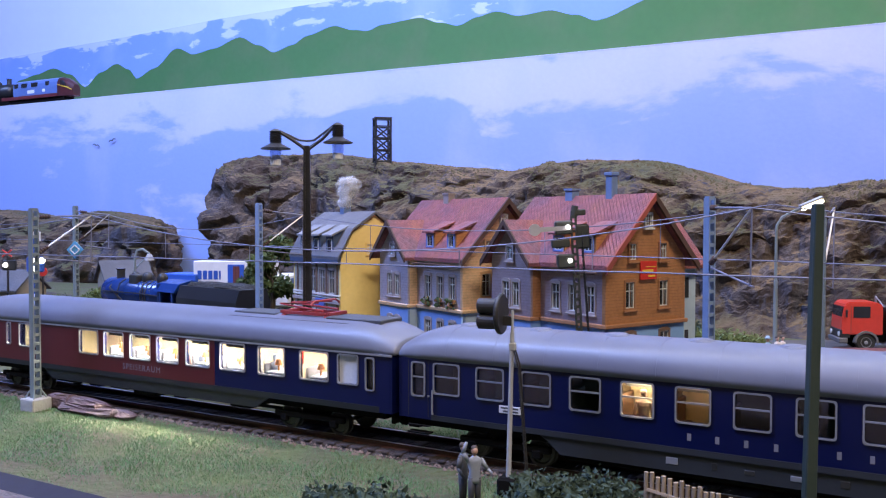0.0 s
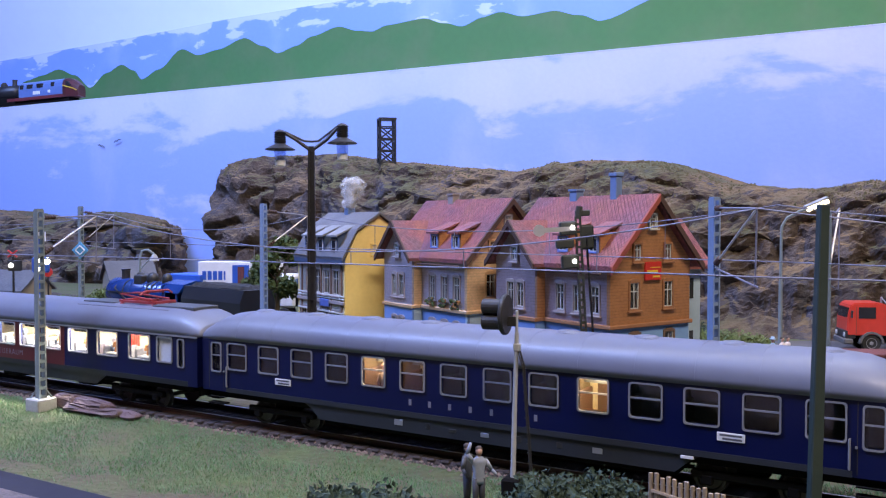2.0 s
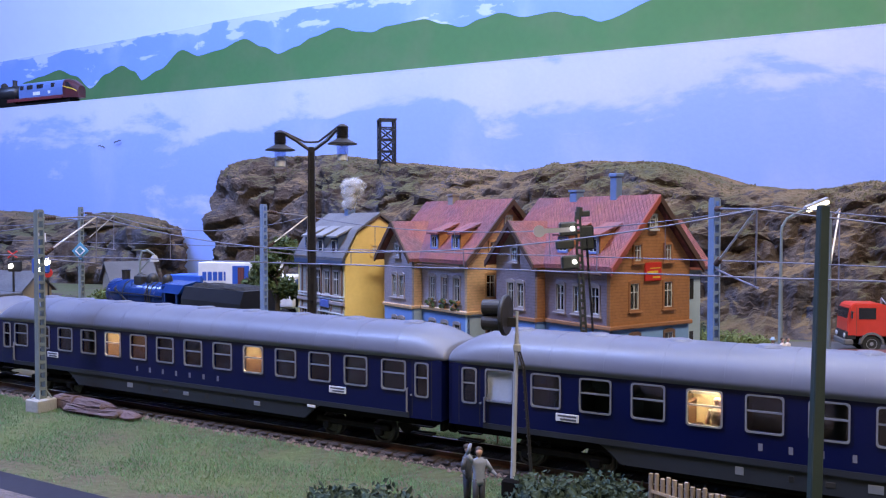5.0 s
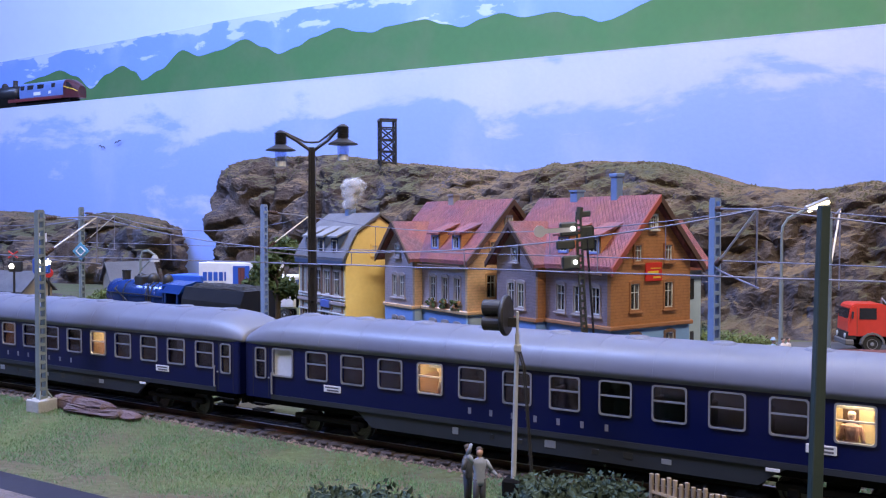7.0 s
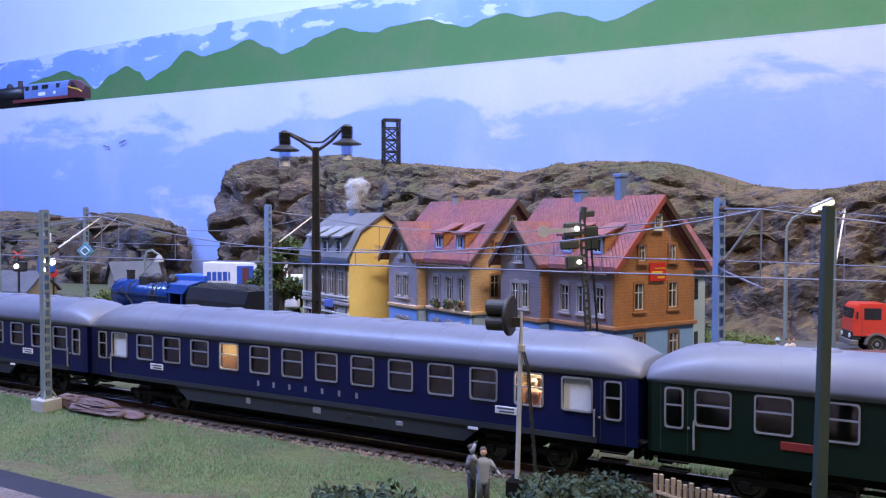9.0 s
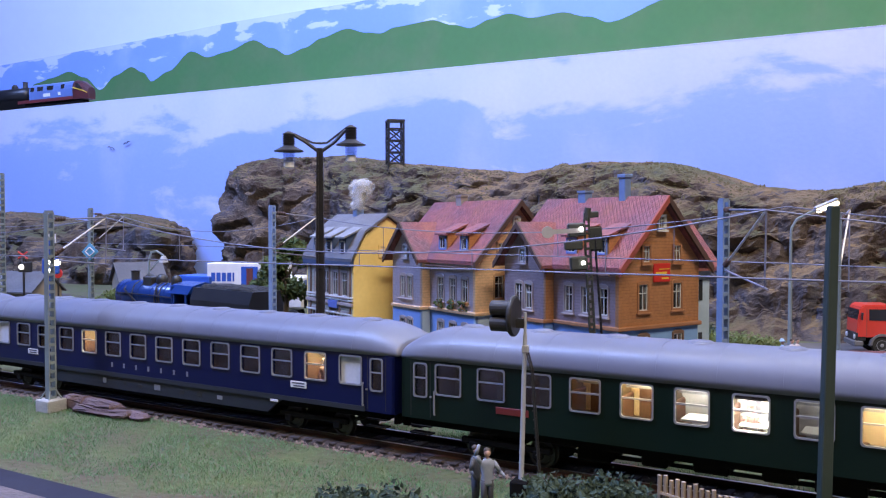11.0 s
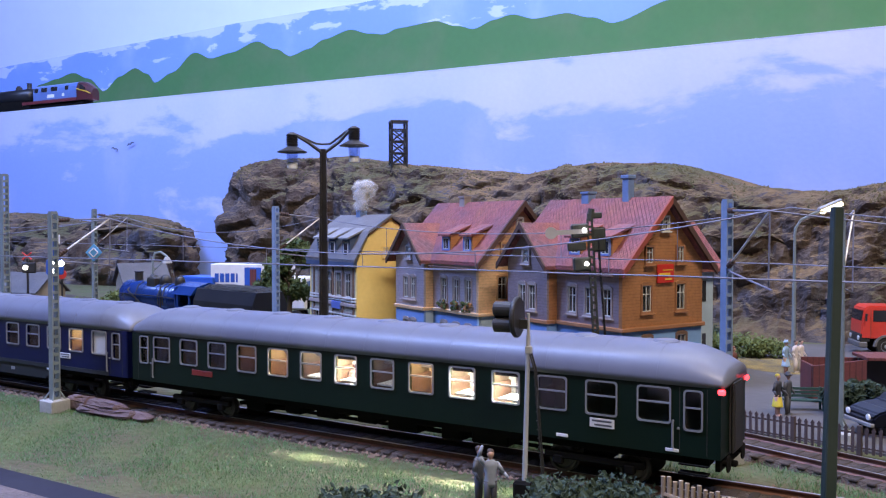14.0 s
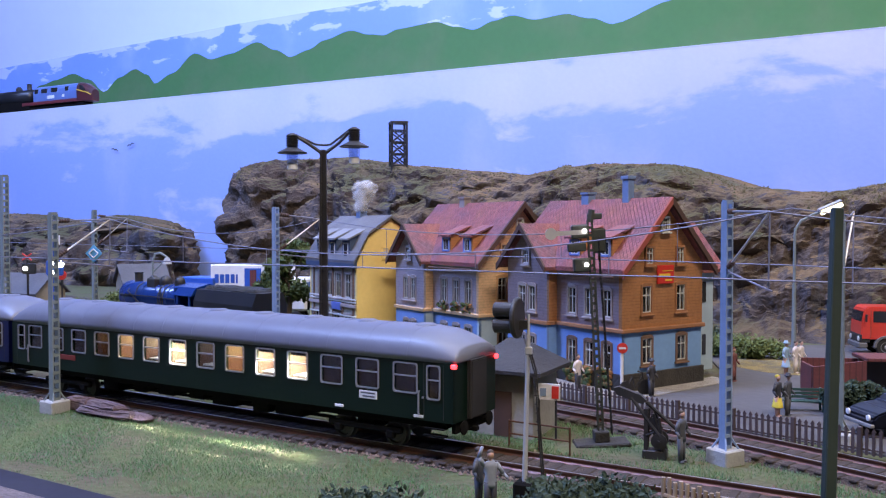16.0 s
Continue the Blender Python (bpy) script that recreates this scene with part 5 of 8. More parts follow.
        sg = part("shop_sign", made(box, 2.45, 3.7, -0.22, -0.1, 5.65, 6.65, 0.02), M_SIGNRED, house, "red advertising sign with yellow marks")
        bm = bmesh.new()
        box(bm, 2.55, 3.4, -0.235, -0.21, 6.02, 6.2, 0.02)
        box(bm, 3.0, 3.55, -0.235, -0.21, 5.8, 5.9)
        box(bm, 2.8, 3.6, -0.235, -0.21, 6.32, 6.37)
        part("sign_mark", bm, M_SIGNYELLOW, sg)
    for c, z in boxes_of_flowers:
        bm = bmesh.new()
        rng = random.Random(int(c * 10))
        for k3 in range(16 if z > 2 else 34):
            blob(bm, (c + rng.uniform(-0.4, 0.4), -0.22 + rng.uniform(-0.08, 0.08), z - 0.1 + rng.uniform(-0.3 if z > 2 else -0.75, 0.22)), rng.uniform(0.07, 0.15 if z > 2 else 0.2), sub=1, rough=0.4)
        part("flower_box", bm, M_FLOWERS, house, "planted window box", m=ff)
    return house


M_OCHRETRIM = mat("tan_trim", (0.56, 0.35, 0.19), (0.48, 0.29, 0.15), scale=8, rough=0.75)
M_REDVERGE = mat("red_verge", (0.32, 0.075, 0.05), (0.25, 0.06, 0.045), scale=8, rough=0.7)
M_BLUEPANE = mat("blue_dormer_paint", (0.16, 0.24, 0.58), (0.13, 0.2, 0.5), rough=0.5)
M_SIGNYELLOW = mat("sign_yellow", (0.75, 0.50, 0.05), (0.7, 0.45, 0.05), rough=0.5)
M_FLOWERS = mat("flower_foliage", (0.05, 0.08, 0.025), (0.28, 0.12, 0.04), scale=30, rough=0.9, lo=0.5, hi=0.62)


def yellow_house():
    x, y = -6.0, 60.0
    house = thing("yellow_house", at(x, y, -0.35, 33.5), "yellow house with a slate mansard roof and smoking chimney", "house", "row of model town houses")
    W, L, Z, ZK, ZR = 5.4, 7.6, 6.05, 8.1, 9.3
    prof = [(0, 0), (W, 0), (W, Z), (W - 1.0, ZK), (W / 2, ZR), (1.0, ZK), (0, Z)]
    part("gable_wall", made(prism, prof, "y", 0, 0.2), M_YELLOW, house, "yellow plastered gable")
    part("rear_gable", made(prism, prof, "y", L - 0.2, L), M_YELLOW, house)
    ff = frame_on("front")
    wins = [(-1.3 - 1.45 * i, 3.7, 0.85, 1.7) for i in range(4)]
    shop = [(-1.35 - 1.75 * i, 0.5, 1.1, 2.0) for i in range(4)]
    hole = lambda c, z, w, h: (c - w / 2, c + w / 2, z, z + h)
    part("front_wall", made(pierced, -L + 0.2, -0.2, 0, Z, 0, 0.2, [hole(*w) for w in wins + shop]), M_GREYWOOD, house, m=ff)
    part("rear_wall", made(box, W - 0.2, W, 0.2, L - 0.2, 0, Z), M_YELLOW, house)
    for w in wins:
        house_window(house, "front", *w, M_STONETRIM, 0, False)
    for w in shop:
        house_window(house, "front", *w, M_STONETRIM, 0, False, False)
    part("storey_band", made(box, -0.15, 0, 0, L, 3.0, 3.25, 0.03), M_STONETRIM, house)
    part("shop_board", made(box, -0.2, -0.02, 2.2, 3.6, 2.75, 3.3, 0.03), M_BLUEBOARD, house, "blue shop board")
    part("eave_board", made(box, -0.3, 0.0, -0.1, L + 0.1, Z - 0.25, Z + 0.35, 0.04), M_MANSARD, house, "blue eave boarding")
    for z in (2.35, 3.35, 3.55):
        part("pale_band", made(box, -0.1, 0, 0.05, L - 0.05, z, z + 0.12, 0.02), M_SASH, house, "pale moulded band")
    for k in range(5):
        part("pilaster", made(box, -0.08, 0, 0.35 + 1.6 * k, 0.55 + 1.6 * k, 0, 6.0, 0.02), M_LOWTRIM, house)
    roof = [(-0.3, Z + 0.1), (0.8, ZK + 0.05), (W / 2, ZR + 0.05), (W - 0.8, ZK + 0.05), (W + 0.3, Z + 0.1), (W + 0.3, Z + 0.3), (W - 0.85, ZK + 0.25), (W / 2, ZR + 0.25), (0.85, ZK + 0.25), (-0.3, Z + 0.3)]
    part("roof", made(prism, roof, "y", -0.25, L + 0.2), M_SLATE, house, "grey slate mansard roof")
    for c in (1.5, 3.6, 5.7):
        bm = bmesh.new()
        prism(bm, [(-0.05, Z + 0.35), (-0.05, Z + 1.75), (1.4, ZK + 0.45), (0.8, ZK)], "y", c - 0.55, c + 0.55)
        d = part("dormer", bm, M_MANSARD, house, "blue-cheeked dormer")
        part("dormer_roof", made(prism, [(-0.3, Z + 1.72), (-0.3, Z + 1.84), (1.5, ZK + 0.62), (1.5, ZK + 0.5)], "y", c - 0.75, c + 0.75), M_DORMERSLATE, d)
        part("dormer_window", made(box, -0.09, -0.04, c - 0.35, c + 0.35, Z + 0.55, Z + 1.55), M_SASH, d)
        part("dormer_pane", made(box, -0.11, -0.08, c - 0.27, c + 0.27, Z + 0.63, Z + 1.47), M_HOUSEPANE, d)
    bm = bmesh.new()
    box(bm, W / 2 - 0.3, W / 2 + 0.3, 4.0, 4.6, ZR - 0.2, ZR + 0.6)
    part("chimney", bm, M_BLUEPAINT, house, "low blue-grey chimney")
    for c, z in ((2.3, 6.5),):
        house_window(house, "gable", c, z, 0.42, 0.7, M_YELLOW, -0.02, False, False)
    part("hatch", made(box, 4.3, 4.8, -0.05, 0.02, 6.4, 7.2), M_PLINTH, house)
    # cotton-wool smoke
    s = bmesh.new()
    rng = random.Random(7)
    for k in range(170):
        t = k / 169
        blob(s, (rng.gauss(0, 0.30) * (0.45 + 0.6 * t) + 0.25 * t, rng.uniform(-0.4, 0.4), 0.1 + 2.1 * t), rng.uniform(0.14, 0.36), sub=2, rough=0.3)
    ox, oy = x + 0.834 * W / 2 - 0.552 * 4.3, y + 0.552 * W / 2 + 0.834 * 4.3
    sm = part("cotton_smoke", s, M_COTTON, m=at(ox, oy, ZR + 0.15))
    tagged(sm, "puff of white cotton wool rising from a chimney", "smoke")


M_BLUEBOARD = mat("blue_board", (0.10, 0.15, 0.42), (0.09, 0.13, 0.38), rough=0.5)
M_PALESLATE = mat("pale_slate", (0.42, 0.42, 0.44), (0.34, 0.34, 0.37), scale=6, rough=0.6)
M_DORMERSLATE = mat("dormer_slate", (0.24, 0.245, 0.26), (0.19, 0.195, 0.21), scale=6, rough=0.65)
M_MANSARD = mat("dark_blue_mansard", (0.055, 0.085, 0.16), (0.04, 0.065, 0.13), scale=8, rough=0.75)
M_COTTON = mat("cotton_wool", (0.95, 0.95, 0.96), (0.9, 0.9, 0.92), scale=20, rough=1.0)


def thin_out(m, share):
    """Loose fibres: part of the light goes straight through."""
    nt = m.node_tree
    tr, mx = nt.nodes.new("ShaderNodeBsdfTransparent"), nt.nodes.new("ShaderNodeMixShader")
    mx.inputs[0].default_value = share
    nt.links.new(nt.nodes["Principled BSDF"].outputs[0], mx.inputs[1]), nt.links.new(tr.outputs[0], mx.inputs[2])
    nt.links.new(mx.outputs[0], nt.nodes["Material Output"].inputs["Surface"])


thin_out(M_COTTON, 0.85)

town_house(9.37, 45.16, M_ORANGE, M_MAUVE, M_BLUEGABLE, "orange-boarded town house with red tiled roof and blue ground floor", True, ((-1.1, 1.0), (-2.45, 1.0), (-3.85, 1.0)))
town_house(2.2, 53.0, M_OCHRE, M_MAUVE2, M_PLASTERGREY, "ochre and lilac town house with red tiled roof", False, ((-1.1, 3.8), (-2.45, 3.8), (-3.85, 3.8)))
yellow_house()


# ---- masts, signals, lamps, wires ----
def lattice(bm, w, z0, z1, bar, step, depth=None, taper=0.0):
    """Two channel bars joined by battens on the faces."""
    d = depth or w
    n = max(2, int((z1 - z0) / step))
    for s in (-1, 1):
        for q in (-1, 1):
            v = box(bm, s * w / 2 - bar / 2, s * w / 2 + bar / 2, q * d / 2 - bar / 2, q * d / 2 + bar / 2, z0, z1)
            for p in v[4:]:
                p.co.x *= 1 - taper
                p.co.y *= 1 - taper
    for i in range(n + 1):
        z = z0 + (z1 - z0 - bar) * i / n
        k = 1 - taper * i / n
        for q in (-1, 1):
            box(bm, -w / 2 * k, w / 2 * k, q * d / 2 * k - 0.015, q * d / 2 * k + 0.015, z, z + step * 0.32)
            box(bm, q * w / 2 * k - 0.015, q * w / 2 * k + 0.015, -d / 2 * k, d / 2 * k, z, z + step * 0.32)


def catenary_mast(x, y, top, material, label, tip=None, low=6.8, w=0.36, footing=True, rz=58.4):
    """Lattice mast on a concrete block; tip: plan place and height of the bracket's end."""
    mast = thing("catenary_mast", at(x, y, -0.45, rz), label, "catenary mast", "catenary masts")
    bm = made(lattice, w, 0.6, top + 0.45, 0.07, 0.42, w * 0.75, taper=0.1)
    for s in (-1, 1):
        for p in box(bm, s * w / 2 - 0.03, s * w / 2 + 0.03, -w * 0.37, w * 0.37, 0.6, top + 0.45)[4:]:
            p.co.x, p.co.y = p.co.x * 0.9, p.co.y * 0.9
    part("post", bm, material, mast)
    if footing:
        part("footing", made(box, -0.50, 0.50, -0.50, 0.50, 0, 0.62, 0.05), M_CONCRETE, mast, "pale concrete footing block")
        bm = bmesh.new()
        for s in (-1, 1):
            for q in (-1, 1):
                rod(bm, (0.34 * s, 0.34 * q, 0.6), (0.16 * s, 0.14 * q, 1.0), 0.04)
        part("foot_stay", bm, material, mast)
    if tip:
        inv = mast.matrix_basis.inverted()
        end = (inv @ Vector((tip[0] * U, tip[1] * U, tip[2] * U))) / U
        bm = bmesh.new()
        rod(bm, (0, 0, low + 0.45), end, 0.042)
        part("strut", bm, M_STRUT, mast, "pale bracket strut")
        bm = bmesh.new()
        rod(bm, (0, 0, top + 0.1), end, 0.04)
        rod(bm, (0, 0, low + 0.4), (end.x * 1.05, end.y * 1.05, low + 0.05), 0.035)
        rod(bm, tuple(end), (end.x * 0.98, end.y * 0.98, low + 0.05), 0.03)
        part("bracket", bm, M_WIRE, mast)
        for z in (low + 0.45, top + 0.1):
            d = (Vector(end) - Vector((0, 0, z))).normalized()
            c = Vector((0, 0, z)) + d * 0.3
            bm = bmesh.new()
            lathe(bm, [(0.05, 0), (0.11, 0.04), (0.11, 0.1), (0.06, 0.13), (0.11, 0.17), (0.11, 0.23), (0.06, 0.26), (0.11, 0.30), (0.11, 0.36), (0.06, 0.40), (0.11, 0.44), (0.11, 0.50), (0.05, 0.54)], 10)
            bmesh.ops.transform(bm, matrix=Matrix.Translation(c) @ d.to_track_quat("Z", "Y").to_matrix().to_4x4(), verts=bm.verts)
            part("insulator", bm, M_DARKTRIM, mast, "ribbed brown insulator")
    return mast


M_STRUT = mat("pale_strut", (0.66, 0.62, 0.58), (0.55, 0.52, 0.50), rough=0.35, metal=0.4)


def wire(pts, r, label, droppers=()):
    """Contact and carrying wire of one run."""
    bm = bmesh.new()
    tube(bm, pts, r, 5)
    ob = part("overhead_wire", bm, M_WIRE)
    tagged(ob, label, "overhead wire", "overhead wires")
    for a, b in droppers:
        part("dropper", made(rod, a, b, 0.018, None, 5), M_WIRE, ob)


def hang(p, q, sag, n=24):
    return [tuple(p[c] + (q[c] - p[c]) * k / n - (4 * sag * (k / n) * (1 - k / n) if c == 2 else 0) for c in range(3)) for k in range(n + 1)]


def overhead():
    a, b = on_track(36.8), on_track(5.4)          # bracket ends over the main track
    catenary_mast(-18.4, 40.8, 9.0, M_MASTGREY, "grey-green lattice catenary mast beside the main track", (a[0], a[1], 8.75), w=0.33)
    catenary_mast(10.48, 31.9, 9.3, M_MASTBLUE, "blue-grey lattice catenary mast between the tracks", (b[0], b[1], 8.85), w=0.31, rz=30)
    carry = hang((*a, 8.75), (*b, 8.85), 1.55)
    touch = [(*on_track(36.8 - 31.4 * k / 10), 6.72 + (0.02 if k % 2 else 0)) for k in range(11)]
    drops = []
    for k in (4, 8, 12, 16, 20):
        p = carry[k]
        drops.append((p, (p[0], p[1], 6.72)))
    wire(carry, 0.028, "grey carrying wire sagging over the main track", drops)
    wire([(*on_track(130), 6.6)] + touch + [(*on_track(-40), 6.75)], 0.03, "grey contact wire over the main track")
    c = on_track(84)
    wire(hang((*c, 8.6), (*a, 8.75), 1.3), 0.028, "grey carrying wire sagging over the main track")
    wire(hang((*b, 8.85), (*on_track(-35), 8.85), 1.4), 0.028, "grey carrying wire sagging over the main track")
    # second run over the yard track
    y1, y2, y3 = (-9.3, 54.8), (8.2, 38.0), (-24.0, 69.0)
    catenary_mast(-10.06, 52.0, 9.5, M_MASTBLUE, "blue-grey lattice catenary mast by the yard track", (-7.6, 53.3, 8.85), w=0.32)
    catenary_mast(-26.6, 66.0, 9.6, M_MASTGREY, "grey-green lattice catenary mast by the yard track", (-24.2, 66.3, 9.0), w=0.3)
    catenary_mast(-30.4, 60.0, 11.9, M_MASTGREY, "tall lattice mast beside the far tracks", None, w=0.44)
    catenary_mast(15.9, 34.5, 8.8, M_MASTGREY, "grey mast with a pale bracket by the street", (16.9, 35.6, 9.0), low=6.0, w=0.3)
    wire(hang((-7.6, 53.3, 8.85), (13.5, 33.5, 9.1), 1.0), 0.026, "thin carrying wire over the yard track",
         [((p[0], p[1], p[2]), (p[0], p[1], 6.9)) for p in hang((-7.6, 53.3, 8.85), (13.5, 33.5, 9.1), 1.0)[5:22:5]])
    wire(hang((-24.2, 66.3, 9.0), (-7.6, 53.3, 8.85), 1.0), 0.026, "thin carrying wire over the yard track")
    wire([(-60, 97, 6.9), (-24.2, 67.0, 6.9), (-7.6, 53.0, 6.9), (13.5, 33.2, 6.9), (22, 20, 6.9)], 0.026, "thin contact wire over the yard track")
    wire(hang((-24.2, 66.3, 9.0), (-60, 97, 9.2), 0.9), 0.026, "thin carrying wire over the yard track")
    wire(hang((13.5, 33.5, 9.1), (24, 18, 9.2), 0.7), 0.026, "thin carrying wire over the yard track")


def yard_lamp():
    lamp = thing("arc_lamp_mast", at(-5.8, 42, -0.42), "tall black mast with two hanging arc lamps", "lamp post")
    bm = bmesh.new()
    lattice(bm, 0.34, 0.3, 12.4, 0.13, 0.8, 0.26, 0.35)
    box(bm, -0.08, 0.08, -0.06, 0.06, 0.3, 12.4)
    part("post", bm, M_IRON, lamp)
    part("foot", made(box, -0.5, 0.5, -0.5, 0.5, 0, 0.35, 0.05), M_CONCRETE, lamp)
    for s, zt in ((-1, 13.05), (1, 13.35)):
        x = 1.5 * s
        bm = bmesh.new()
        tube(bm, [(0, 0, 12.3), (0.75 * s, 0, 12.85), (1.35 * s, 0, zt + 0.15)], 0.09)
        tube(bm, [(0, 0, 12.75), (0.35 * s, 0, 12.78), (1.35 * s, 0, zt + 0.2)], 0.055)
        part("arm", bm, M_IRON, lamp)
        bm = bmesh.new()
        pts = [(0.1, zt + 0.28), (0.2, zt + 0.22)]
        for k in range(5):
            z = zt + 0.15 - 0.11 * k
            pts += [(0.30, z), (0.30, z - 0.05), (0.25, z - 0.06), (0.25, z - 0.10)]
        pts += [(0.3, zt - 0.44), (0.72, zt - 0.66), (0.72, zt - 0.70), (0.3, zt - 0.64)]
        lathe(bm, pts, 18, (x, 0))
        hd = part("lamp_housing", bm, M_IRON, lamp, "ribbed black lamp housing with a wide shade")
        part("lamp_glass", made(lathe, [(0.27, zt - 0.68), (0.28, zt - 0.85), (0.26, zt - 1.2), (0.24, zt - 1.22)], 16, (x, 0)), M_LAMPGLASS, hd, "clear glass lamp cylinder")
        # White paint on the cap imitates the bright reflection of its metal.
        part("lamp_cap", made(lathe, [(0.24, zt - 1.18), (0.26, zt - 1.22), (0.25, zt - 1.46), (0.2, zt - 1.48)], 16, (x, 0)), M_WHITEPAINT, hd, "shiny metal cap")


M_LAMPGLASS = clear_pane("lamp_glass", (0.75, 0.8, 0.9), 0.25)


def street_lamp():
    lamp = thing("street_lamp", at(25.3, 62.2, -0.42), "slim grey street lamp with a glowing head", "street lamp")
    bm = bmesh.new()
    rod(bm, (0, 0, 0), (0, 0, 4.6), 0.17, 0.15)
    rod(bm, (0, 0, 4.6), (0, 0, 8.2), 0.12, 0.1)
    tube(bm, [(0, 0, 8.1), (0.05, 0, 8.6), (0.4, -0.05, 9.2), (1.2, -0.2, 9.65), (2.2, -0.4, 10.05)], 0.1)
    part("pole", bm, M_MASTGREY, lamp)
    bm = bmesh.new()
    box(bm, 0, 1.75, -0.25, 0.25, 0, 0.22, 0.08)
    hd = part("lamp_head", bm, M_TRIM, lamp, m=at(1.55, -0.3, 9.85, -10, 0, -24))
    part("lamp_lens", made(box, 0.1, 1.7, -0.22, 0.22, -0.3, 0.0, 0.08), M_STREETGLOW, hd, "warm glowing lens")


M_STREETGLOW = glow("street_lamp_glow", (1.0, 0.86, 0.55), 5)


def block_signal():
    """The light signal right beside the main track."""
    sig = thing("light_signal", at(2.62, 27.6, -0.4, -22), "grey signal mast with a black lamp head and ladder", "railway signal")
    part("relay_box", made(box, -0.32, 0.32, -0.3, 0.3, 0, 0.62, 0.08), M_CHASSIS, sig, "black relay box")
    bm = bmesh.new()
    rod(bm, (0, 0, 0.5), (0.12, 0, 5.3), 0.09, 0.07, 10)
    box(bm, 0.02, 0.24, -0.09, 0.09, 4.7, 4.95, 0.03)
    rod(bm, (0.12, 0, 5.3), (0.12, 0, 6.0), 0.05)
    part("mast", bm, M_SIGNALGREY, sig)
    bm = bmesh.new()
    for s in (-1, 1):
        tube(bm, [(0.2, 0.1 * s, 4.7), (0.35, 0.1 * s, 4.2), (0.62, 0.1 * s, 0.7)], 0.03)
    for k in range(13):
        z = 0.9 + 0.28 * k
        rod(bm, (0.62 - 0.075 * z / 1, -0.1, z), (0.62 - 0.075 * z / 1, 0.1, z), 0.02)
    part("ladder", bm, M_DARK, sig, "thin black ladder")
    bm = bmesh.new()
    lathe(bm, [(0.1, -0.36), (0.62, -0.34), (0.66, -0.30), (0.66, -0.22), (0.62, -0.18), (0.1, -0.16)], 28, (0, 5.86), axis="x")
    box(bm, -0.2, 0.1, -0.08, 0.08, 5.5, 5.8)
    hd = part("signal_head", bm, M_DARK, sig, "round black backing plate")
    for z in (6.1, 5.6):
        bm = bmesh.new()
        lathe(bm, [(0.1, -0.2), (0.25, -0.22), (0.25, -1.0), (0.21, -1.03), (0.21, -0.4), (0.1, -0.38)], 18, (0, z), axis="x")
        part("lamp_hood", bm, M_DARK, sig, "black lamp hood", smooth=False)


M_SIGNALGREY = mat("signal_grey", (0.42, 0.43, 0.46), (0.36, 0.37, 0.40), scale=8, rough=0.5)


def yard_signal():
    sig = thing("yard_signal", at(6.4, 34.7, -0.42, ry=-3.3), "dark lattice signal mast with two lit lamps", "railway signal")
    bm = bmesh.new()
    box(bm, -1.1, 1.1, -0.6, 0.6, 0, 0.16, 0.05)
    box(bm, -0.3, 0.3, -0.3, 0.3, 0.16, 0.6, 0.04)
    part("base_plate", bm, M_PLINTH, sig)
    part("mast", made(lattice, 0.2, 0.5, 9.1, 0.06, 0.3, taper=0.1), M_IRONGREEN, sig)
    bm = bmesh.new()
    prism(bm, [(-1.6 + 0.24 * math.cos(0.42 + k * 0.34), 8.62 + 0.24 * math.sin(0.42 + k * 0.34)) for k in range(17)] + [(-0.15, 8.53), (-0.15, 8.71)], "y", -0.22, -0.17)
    part("signal_arm", bm, M_PALESLATE, sig, "grey signal arm with a round end")
    for x, z in ((-0.35, 8.67), (-0.33, 7.32)):
        bm = bmesh.new()
        box(bm, x - 0.42, x + 0.28, -0.2, 0.2, z - 0.3, z + 0.26, 0.06)
        hd = part("lamp_box", bm, M_IRONGREEN, sig, "dark lamp box")
        part("lit_lens", made(lathe, [(0.03, -0.34), (0.08, -0.32), (0.08, -0.2), (0.03, -0.19)], 14, (x + 0.08, z), axis="y"), M_SIGNALGLOW, hd, "glowing white lens")
    bm = bmesh.new()
    box(bm, 0.05, 0.6, -0.1, 0.02, 7.75, 8.75, 0.08)
    box(bm, -0.95, -0.2, -0.15, 0.1, 7.85, 8.2, 0.05)
    box(bm, -0.1, 0.5, -0.1, 0.1, 9.1, 9.35, 0.04)
    rod(bm, (0, 0, 9.0), (0.1, 0, 9.5), 0.14)
    part("signal_plate", bm, M_IRONGREEN, sig)
    bm = bmesh.new()
    for s in (-1, 1):
        rod(bm, (0.45, 0.12 * s, 0.4), (0.3, 0.12 * s, 8.4), 0.025)
    for k in range(22):
        rod(bm, (0.45 - 0.007 * k, -0.12, 0.7 + 0.35 * k), (0.45 - 0.007 * k, 0.12, 0.7 + 0.35 * k), 0.018)
    part("ladder", bm, M_IRON, sig)


M_IRONGREEN = mat("green_black_iron", (0.028, 0.033, 0.03), (0.05, 0.055, 0.05), scale=9, rough=0.55)


def near_post():
    post = thing("near_post", at(9.85, 22.0, -0.42, ry=0), "thick dark green post close to the track", "post")
    bm = bmesh.new()
    v = box(bm, -0.16, 0.16, -0.14, 0.14, 0, 9.3, 0.03)
    for p in bm.verts:
        k = p.co.z / 9.3
        p.co.x = p.co.x * (1.0 - 0.22 * k) + 0.17 * k
    part("shaft", bm, M_POSTGREEN, post)


M_POSTGREEN = mat("dark_green_post", (0.026, 0.042, 0.038), (0.036, 0.052, 0.046), scale=7, rough=0.55)


